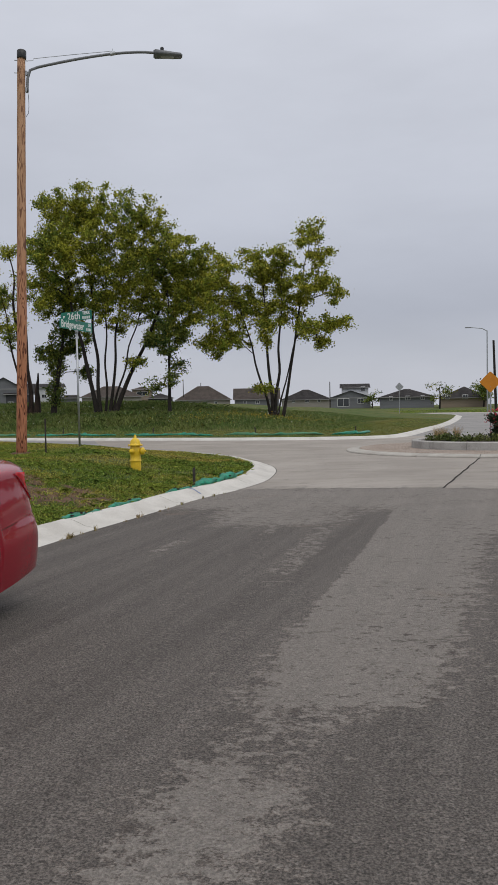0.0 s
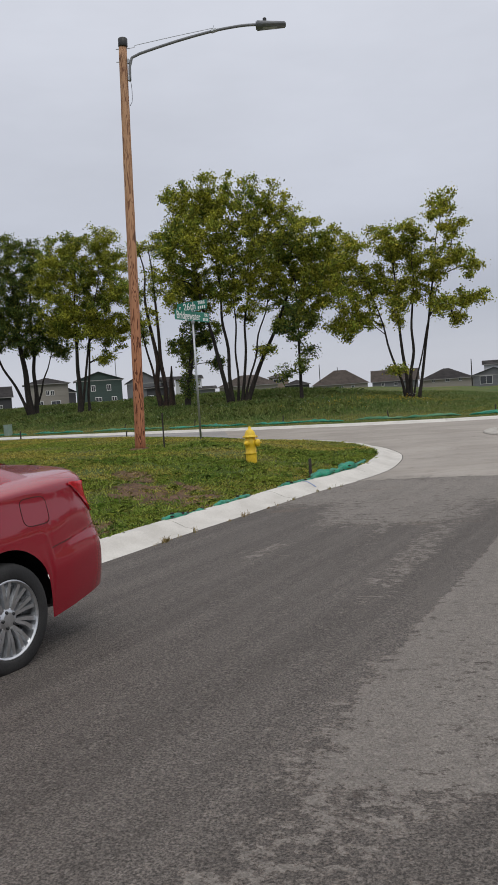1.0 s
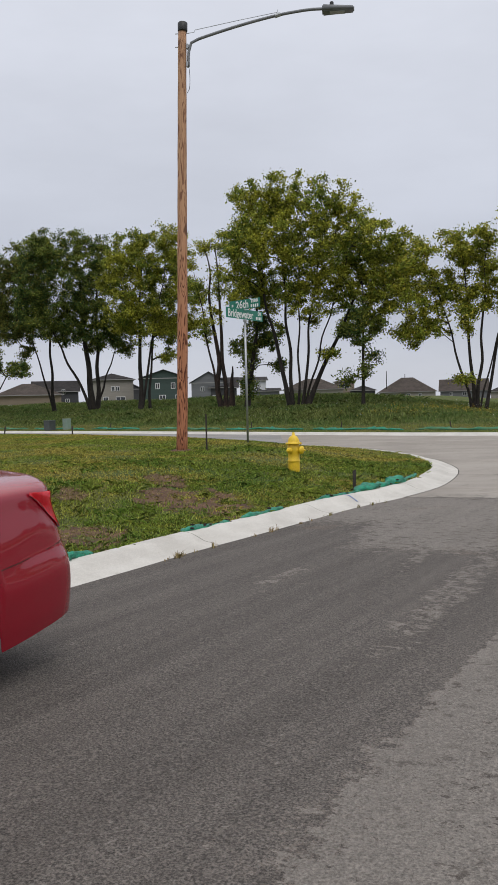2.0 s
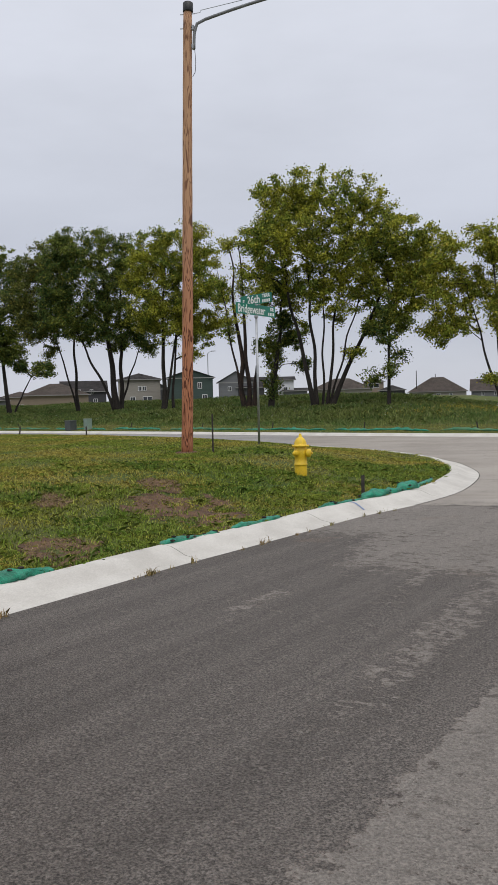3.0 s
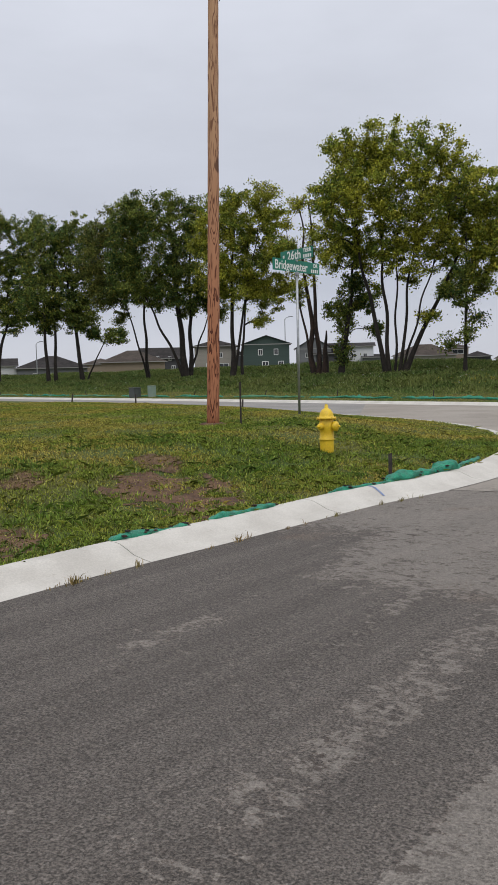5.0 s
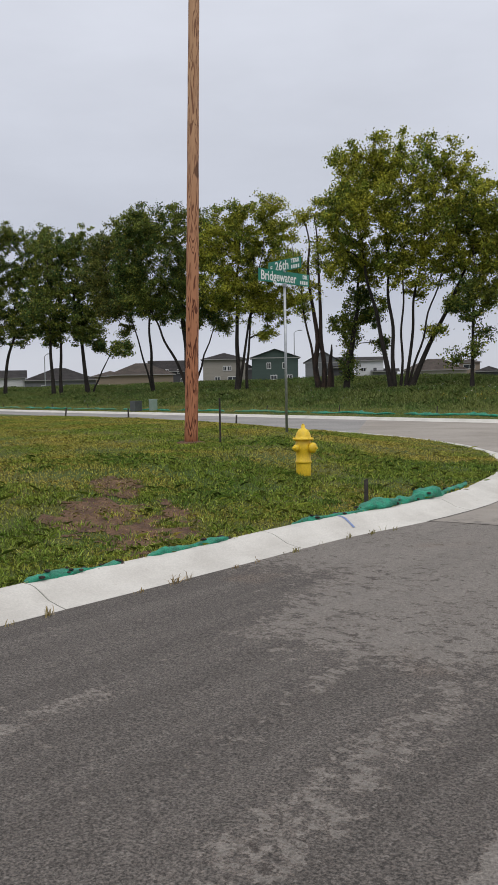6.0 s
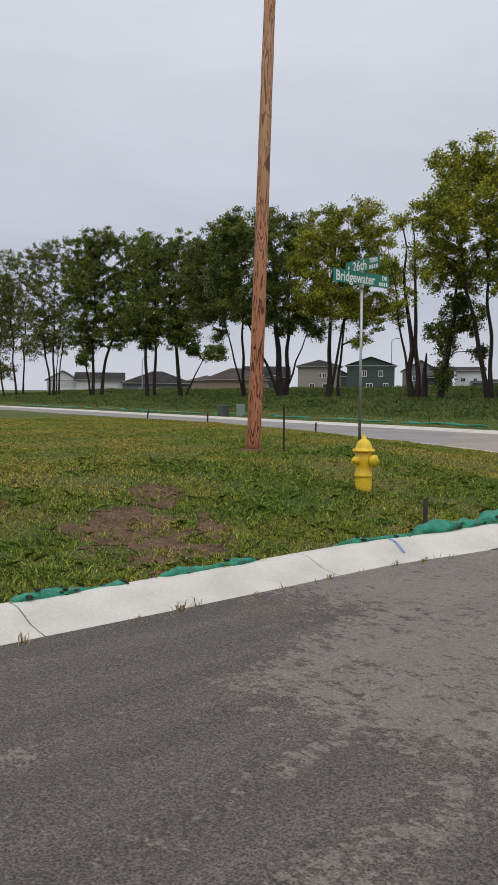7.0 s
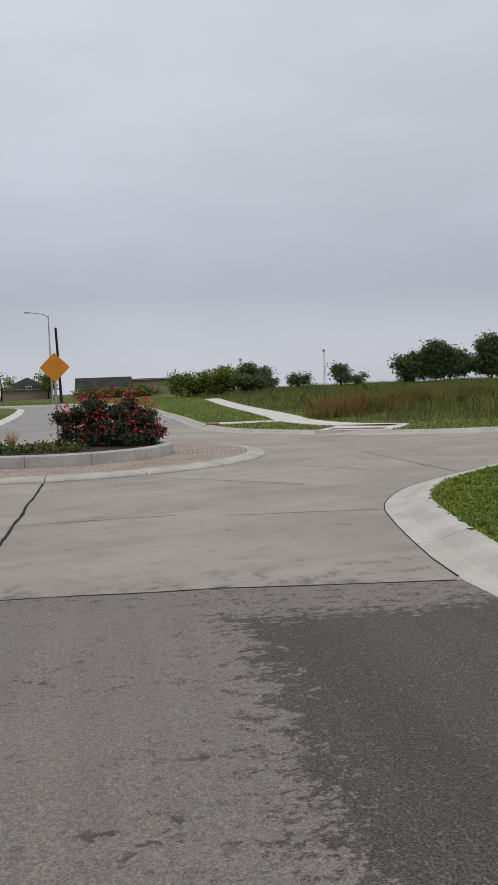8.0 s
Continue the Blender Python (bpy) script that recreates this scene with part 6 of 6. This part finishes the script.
def bush(at, blobs, label, name="rose_bush"):
    gen = np.random.default_rng(5)
    ob = thing(name, (at[0], at[1], 0.36), label, "bush")
    bm = bmesh.new()
    for x, y, z, r in blobs:
        for _ in range(3):
            e = Vector((x, y, z)) + Vector(gen.normal(size=3)) * r * 0.5
            tube([(gen.normal() * 0.1, gen.normal() * 0.1, -0.05), (e.x * 0.6, e.y * 0.6, e.z * 0.55), tuple(e)], [0.018, 0.012, 0.005], 5, bm)
    part("stem", bm, M["bark"], ob)
    v, f = leaf_quads(clump_points(blobs, 15000, gen, 0.085), 0.036, gen=gen)
    from_arrays("leaves", v, f, M["rose_leaf"], ob)
    pts = []
    for x, y, z, r in blobs:
        for _ in range(int(62 * r * r / 0.2)):
            d = Vector(gen.normal(size=3)).normalized()
            if d.z > -0.2:
                pts.append(Vector((x, y, z)) + d * r * 1.04)
    verts, faces = [], []
    for p in pts:
        s_ = gen.uniform(0.017, 0.033)
        c = np.array(p) + gen.normal(size=(7, 3)) * s_ * 0.55
        v, f = leaf_quads(c, s_, gen=gen)
        faces.append(f + sum(len(q) for q in verts))
        verts.append(v)
    from_arrays("bloom", np.concatenate(verts), np.concatenate(faces), M["rose"], ob, "clusters of red rose blooms")


bush((9.58, 27.9), [(0.92 * x, y, 0.94 * z, r) for x, y, z, r in [(-1.25, 0.3, 0.72, 0.42), (-1.2, -0.1, 0.35, 0.38), (-0.95, -0.2, 0.92, 0.44), (-0.5, 0.1, 0.95, 0.48), (0.0, -0.2, 1.0, 0.50), (0.5, 0.0, 0.92, 0.48), (0.9, 0.1, 0.70, 0.42), (-0.7, -0.4, 0.42, 0.38), (-0.1, -0.5, 0.45, 0.42), (0.6, -0.4, 0.42, 0.42), (1.05, -0.2, 0.36, 0.32),
                    (-0.3, 0.6, 0.7, 0.5), (0.5, 0.6, 0.65, 0.5), (-0.95, -0.3, 0.2, 0.34), (-0.35, -0.6, 0.2, 0.38), (0.3, -0.6, 0.2, 0.38), (0.85, -0.35, 0.22, 0.34), (0, 0, 0.4, 0.5), (-0.55, 0, 0.4, 0.45), (0.55, 0.1, 0.4, 0.45)]], "dense dark-leaved rose bush covered in red blooms")
gc = np.random.default_rng(9)
for k, (cx, cy) in enumerate(((-1.9, -1.0), (-1.3, -1.5), (-0.7, -1.8), (-2.1, -0.2), (-1.5, -0.6), (-0.2, -2.0), (-1.0, -1.0), (-1.9, -0.6), (-0.9, -1.4), (-0.3, -1.5), (-1.6, -1.2), (-2.0, 0.4))):
    ob = thing("ground_cover", (HUB.x + cx, HUB.y + cy, 0.33), "low yellow-green ground cover clump on the mulch", "plant", group="island plants")
    v, f = leaf_quads(clump_points([(0, 0, 0.07, 0.30), (0.2, 0.1, 0.06, 0.24)], 2400, gc, 0.07), 0.04, gen=gc)
    from_arrays("leaves", v, f, M["cover"], ob)
for cx, cy in ((-1.6, 0.6), (-1.0, 1.3), (-1.9, 0.2)):
    ob = thing("ornamental_grass", (HUB.x + cx, HUB.y + cy, 0.34), "wispy pale dry ornamental grass clump", "plant", group="island plants")
    n = 160
    a, t = gc.uniform(0, 6.28, n), gc.uniform(0.05, 0.34, n)
    tip = np.stack([np.cos(a) * t, np.sin(a) * t, gc.uniform(0.3, 0.6, n)], 1)
    b0 = gc.normal(size=(n, 3)) * np.array((0.05, 0.05, 0))
    v = np.stack([b0, b0 + np.array((0.008, 0.004, 0)), tip], 1).reshape(-1, 3)
    from_arrays("blades", v, np.arange(3 * n).reshape(n, 3), M["dry"], ob)


# ---- pavement and ramps on the meadow side ----
def walkway(name, line, width, label):
    pts = smooth_line(line, 1.0)
    ob = thing(name, (0, 0, 0), label, "pavement", kind="structure")
    for k in range(0, len(pts) - 1, 2):
        seg = pts[k:k + 3]
        if len(seg) < 2:
            continue
        bm = bmesh.new()
        rows = []
        for j, p in enumerate(seg):
            t = (seg[min(j + 1, len(seg) - 1)] - seg[max(j - 1, 0)]).normalized()
            l = Vector((-t.y, t.x)) * width / 2
            q = p + t * (0.008 if j == 0 else (-0.008 if j == len(seg) - 1 else 0))
            a, b = q + l, q - l
            za, zb = float(land_z("east", a.x, a.y)) + 0.03, float(land_z("east", b.x, b.y)) + 0.03
            rows.append([bm.verts.new(v) for v in ((a.x, a.y, za), (b.x, b.y, zb), (b.x, b.y, zb - 0.12), (a.x, a.y, za - 0.12))])
        for lo, hi in zip(rows, rows[1:]):
            for i in range(4):
                bm.faces.new((lo[i], lo[(i + 1) % 4], hi[(i + 1) % 4], hi[i]))
        bm.faces.new(rows[0])
        bm.faces.new(rows[-1][::-1])
        part("paving_slab", bm, M["kerb"], ob)
    return ob


walkway("pavement", [(41, 93), (35, 76), (29.5, 60), (24.2, 46), (22.0, 40.8), (21.0, 37), (20.8, 34.2), (21.6, 32.2)], 1.6, "pale concrete pavement beside the meadow")
walkway("pavement_ramp", [(22.0, 40.6), (19.6, 41.1), (17.95, 41.8)], 1.7, "pale concrete kerb ramp")
walkway("pavement_ramp", [(21.2, 33.2), (20.0, 32.0), (18.7, 30.9)], 2.6, "pale concrete kerb ramp")
for (x, y), turn in (((18.3, 41.6), 160), ((19.2, 31.35), 43)):
    pad = thing("tactile_pad", (x, y, float(land_z("east", x, y)) + 0.032), "brick-red tactile paving pad on the ramp", "paving", turn - 90)
    part("pad", box_bm((0, 0, 0.004), (1.9, 0.6, 0.012), 0.002), M["ramp_red"], pad)


# storm drain set into the far kerb
def storm_inlet():
    g = [p for p in GUTTER_NORTH if -9.2 < p.x < -5.8]
    a, b = g[0], g[-1]
    c, t = (a + b) / 2, (b - a).normalized()
    ob = thing("storm_inlet", (c.x, c.y, 0), "pale concrete storm drain inlet with a dark slot", "drain", math.degrees(math.atan2(t.y, t.x)))
    part("lid", box_bm((0, 0.72, 0.15), (3.4, 1.25, 0.10), 0.02), M["kerb"], ob)
    # no opening is cut: a solid black bar stands for the shade inside
    part("slot", box_bm((0, 0.05, 0.06), (3.0, 0.12, 0.09), 0.005), M["black"], ob)


storm_inlet()


# blue survey mark across the kerb
def kerb_mark():
    k = min(range(len(GUTTER_WEST)), key=lambda i: (GUTTER_WEST[i] - Vector((-0.5, 14.72))).length)
    p, t = GUTTER_WEST[k], (GUTTER_WEST[k + 1] - GUTTER_WEST[k - 1]).normalized()
    left = Vector((-t.y, t.x))
    verts, faces = [], []
    for j, (w, h) in enumerate(PROFILE[2:7]):
        for s_ in (-0.018, 0.018):
            q = p + left * w + t * (s_ + (w - 0.4) * 0.25)
            verts.append((q.x, q.y, float(road_z(p.x, p.y)) + h + 0.007))
        if j:
            faces.append((2 * j - 2, 2 * j - 1, 2 * j + 1, 2 * j))
    tagged(from_arrays("paint_mark", verts, faces, M["blue"]), "faded blue survey paint stripe across the kerb", "marking")


kerb_mark()


# ---- grass and weeds ----
def inside(poly, x, y):
    hit = np.zeros(len(x), bool)
    n = len(poly)
    for k in range(n):
        (x0, y0), (x1, y1) = poly[k], poly[(k + 1) % n]
        if y0 == y1:
            continue
        cross = ((y0 > y) != (y1 > y)) & (x < (x1 - x0) * (y - y0) / (y1 - y0) + x0)
        hit ^= cross
    return hit


def plot_outline(side):
    gutter, close = PLOTS[side][0], PLOTS[side][1]
    return [(p.x, p.y) for p in offset_line(gutter, KERB - 0.03)][::2] + close


def blade_mesh(name, x, y, z, h, w, lean, material, label, gen, category="grass"):
    n = len(x)
    a = gen.uniform(0, 2 * np.pi, n)
    la = gen.uniform(0, 2 * np.pi, n)
    ln = np.abs(gen.normal(size=n)) * lean * h
    c, s_ = np.cos(a) * w / 2, np.sin(a) * w / 2
    b0 = np.stack([x - c, y - s_, z - 0.01], 1)
    b1 = np.stack([x + c, y + s_, z - 0.01], 1)
    m0 = np.stack([x - c * 0.8 + np.cos(la) * ln * 0.35, y - s_ * 0.8 + np.sin(la) * ln * 0.35, z + h * 0.6], 1)
    m1 = np.stack([x + c * 0.8 + np.cos(la) * ln * 0.35, y + s_ * 0.8 + np.sin(la) * ln * 0.35, z + h * 0.6], 1)
    tip = np.stack([x + np.cos(la) * ln, y + np.sin(la) * ln, z + h * (1 - 0.25 * np.minimum(lean, 1))], 1)
    v = np.stack([b0, b1, m1, tip, m0], 1).reshape(-1, 3)
    f = np.arange(5 * n).reshape(n, 5)
    return tagged(from_arrays(name, v, f, material), label, category, "", "stuff")


gg = np.random.default_rng(41)
out = plot_outline("west")


def spread(n, x0, x1, y0, y1, power=1.0):
    return gg.uniform(x0, x1, n), y0 + (y1 - y0) * gg.random(n) ** power


x, y = spread(760000, -24, 1, 6.5, 34, 1.6)
ok = inside(out, x, y) & (x > -3 - (y - 4) * 0.95)
for p in PATCHES:
    ok &= (bareness(x, y, *p) < 0.02) | (gg.random(len(x)) < 0.07 + 0.5 * (np.sin(x * 3.1) * np.sin(y * 3.7) > 0.55))
x, y = x[ok], y[ok]
thick = 0.5 + 0.5 * np.sin(x * 1.7 + 1.3 * np.sin(y * 1.1)) * np.sin(y * 1.9 + np.sin(x * 0.8))
keep = (gg.random(len(x)) < 0.45 + 0.55 * thick) & (np.hypot(x + 2.546, y - 17.797) > 0.15)
x, y, thick = x[keep], y[keep], thick[keep]
blade_mesh("lawn_grass", x, y, land_z("west", x, y), gg.uniform(0.022, 0.055, len(x)) * (0.6 + 0.8 * thick), gg.uniform(0.007, 0.014, len(x)), 1.3, M["grass"], "short mown green grass with drier patches", gg)

# flattened straw on the bare soil
sx, sy = [], []
for p in PATCHES:
    qx, qy = p[0] + gg.uniform(-1.5, 1.5, 5000) * p[2], p[1] + gg.uniform(-1.5, 1.5, 5000) * p[2]
    ok = (bareness(qx, qy, *p) > -0.1) & (gg.random(5000) < 0.55)
    sx.append(qx[ok]), sy.append(qy[ok])
x, y = np.concatenate(sx), np.concatenate(sy)
blade_mesh("dry_straw", x, y, land_z("west", x, y) + 0.014, gg.uniform(0.012, 0.03, len(x)), 0.008, 2.6, M["dry"], "dry straw flattened on the bare soil", gg)

# lusher clumps of broad blades
cx, cy = spread(5200, -14, 0.6, 7.5, 22, 1.2)
ok = inside(out, cx, cy) & (cx > -3 - (cy - 4) * 0.95) & (ragged(cx * 0.35, cy * 0.35, 2.0) > 0.35 * NEAR["west"](cx, cy) / 3.0 - 0.45)
cx, cy = cx[ok], cy[ok]
for p in PATCHES:
    ok = (bareness(cx, cy, *p) < -0.05) | (gg.random(len(cx)) < 0.2)
    cx, cy = cx[ok], cy[ok]
many = 46
wide = np.repeat(gg.uniform(0.04, 0.11, len(cx)), many)
x, y = np.repeat(cx, many) + gg.normal(size=len(cx) * many) * wide, np.repeat(cy, many) + gg.normal(size=len(cx) * many) * wide
ok = inside(out, x, y) & (np.hypot(x + 2.546, y - 17.797) > 0.16)
x, y, wide = x[ok], y[ok], wide[ok]
blade_mesh("grass_clumps", x, y, land_z("west", x, y), gg.uniform(0.025, 0.085, len(x)) * (0.5 + 7 * wide), gg.uniform(0.007, 0.014, len(x)), 1.25, M["lush"], "lush green clumps of broad grass in the lawn", gg)

x, y = spread(190000, 8, 19, 11, 20.5)
ok = inside(plot_outline("south"), x, y)
x, y = x[ok], y[ok]
blade_mesh("corner_grass", x, y, land_z("south", x, y), gg.uniform(0.02, 0.055, len(x)), gg.uniform(0.007, 0.013, len(x)), 1.2, M["lush"], "short green grass behind the kerb", gg)

x, y = spread(800000, -110, 20, 38, 110, 1.3)
u = NEAR["north"](x, y)
ok = inside(plot_outline("north"), x, y) & (y < 74 + np.maximum(-9 - x, 0) * 0.45)
x, y, u = x[ok], y[ok], u[ok]
tall = ease(u, 4.5, 8.5) * (0.45 + 0.55 * (0.5 + 0.5 * np.sin(x * 0.6 + np.sin(y * 0.5)) * np.sin(y * 0.7)))
tall *= 0.10 + 0.90 * ease(-x, -3, 9)
mown = u + 0.8 * np.sin(x * 0.7) < 5.4
blade_mesh("mown_verge", x[mown], y[mown], land_z("north", x[mown], y[mown]), gg.uniform(0.025, 0.06, mown.sum()), 0.022, 0.9, M["verge"], "short tan and green mown verge", gg)
x, y, u, tall = x[~mown], y[~mown], u[~mown], tall[~mown]
blade_mesh("bank_weeds", x, y, land_z("north", x, y), gg.uniform(0.05, 0.13, len(x)) + tall * gg.uniform(0.05, 0.5, len(x)), 0.018 + 0.022 * tall, 0.8, M["weeds"], "rough green weeds and grass on the bank", gg)

# yellow and white weed flowers under the trees
fx, fy = gg.normal(-1.5, 3.2, 420), gg.normal(54.5, 2.6, 420)
fx2, fy2 = gg.uniform(-45, 2, 260), gg.uniform(49, 70, 260)
for name, px, py, tint, tall_by, words in (("yellow_flowers", fx, fy, M["yellow"], 0.34, "scattered small yellow weed flowers on the bank"), ("white_flowers", fx2, fy2, M["sign_white"], 0.42, "tiny white seed heads among the bank weeds")):
    ok = inside(plot_outline("north"), px, py) & (NEAR["north"](px, py) > 6.5)
    px, py = px[ok], py[ok]
    heads = np.stack([px, py, land_z("north", px, py) + tall_by * gg.uniform(0.5, 1.1, len(px))], 1)
    heads = np.repeat(heads, 3, 0) + gg.normal(size=(3 * len(heads), 3)) * 0.05
    v, f = leaf_quads(heads, 0.022, gen=gg)
    tagged(from_arrays(name, v, f, tint), words, "flowers", "", "stuff")

x, y = spread(480000, 17, 130, 24, 150, 1.7)
u = NEAR["east"](x, y)
ok = inside(plot_outline("east"), x, y)
x, y, u = x[ok], y[ok], u[ok]
tall = ease(x + (y - 30) * -0.30, 19.5, 30) * ease(u, 4.5, 7)
ok = (tall > 0.5) | (u < 30)
x, y, u, tall = x[ok], y[ok], u[ok], tall[ok]
lump = 0.5 + 0.25 * np.sin(x * 0.9 + 2 * np.sin(y * 0.5)) * np.sin(y * 0.71 + np.sin(x * 0.4)) + 0.25 * np.sin(x * 0.33 + np.sin(y * 0.21)) * np.sin(y * 0.27 + 1)
walk_line = line_distance(smooth_line([(41, 93), (35, 76), (29.5, 60), (24.2, 46), (22.0, 40.8), (21.0, 37), (20.8, 34.2), (21.6, 32.2)], 2.0))
ok = walk_line(x, y) > 0.95
ok &= (np.hypot(x - 20, y - 32) > 1.9) & (np.hypot(x - 19.2, y - 41.2) > 1.2)
x, y, tall, lump = x[ok], y[ok], tall[ok], lump[ok]
hi = tall > 0.08
blade_mesh("meadow_weeds", x[hi], y[hi], land_z("east", x[hi], y[hi]), (0.22 + 1.5 * lump[hi] ** 2.2 * (0.25 + 0.75 * tall[hi])) * gg.uniform(0.3, 1.0, hi.sum()), gg.uniform(0.012, 0.026, hi.sum()), 0.35, M["reeds"], "tall tangled green and tan meadow weeds", gg)
lo = ~hi
blade_mesh("verge_grass", x[lo], y[lo], land_z("east", x[lo], y[lo]), gg.uniform(0.04, 0.1, lo.sum()), 0.03, 0.8, M["lush"], "short green verge grass beside the pavement", gg)

# tan reeds along the front of the meadow
f = gg.random(80000) ** 1.2
x, y = 22.2 + 22 * f + gg.normal(size=80000) * 0.5, 39.2 + 11.4 * f + np.abs(gg.normal(size=80000)) * 1.6
ok = (walk_line(x, y) > 1.1) & (ragged(x * 0.5, y * 0.5, 3.0) > -0.35)
x, y = x[ok], y[ok]
blade_mesh("reed_bed", x, y, land_z("east", x, y), gg.uniform(0.3, 1.45, len(x)) * (0.72 + 0.28 * np.sin(x * 0.8 + np.sin(y))) * (0.45 + 0.55 * ease(x, 22, 27)), gg.uniform(0.010, 0.022, len(x)), 0.3, M["reed_tan"], "tan and orange reeds edging the meadow", gg)

# tufts in the joint between kerb and street
px, py, ph = [], [], []
for p in GUTTER_WEST:
    for _ in range(3):
        if not (6.5 < p.y < 15.2 and p.x < 0) or gg.random() > 0.62:
            continue
        c = p + Vector((0.045, -0.013)) + Vector((0.278, 0.961)) * gg.uniform(-0.25, 0.25)
        t = int(gg.uniform(3, 22))
        px += list(c.x + gg.normal(size=t) * 0.014)
        py += list(c.y + gg.normal(size=t) * 0.04)
        ph += list(gg.uniform(0.03, 0.12, t) * gg.uniform(0.35, 1.15))
px, py, ph = np.array(px), np.array(py), np.array(ph)
blade_mesh("kerb_tufts", px, py, road_z(px, py) + 0.005, ph, 0.007, 0.8, M["dry"], "dry grass tufts in the kerb joint", gg)
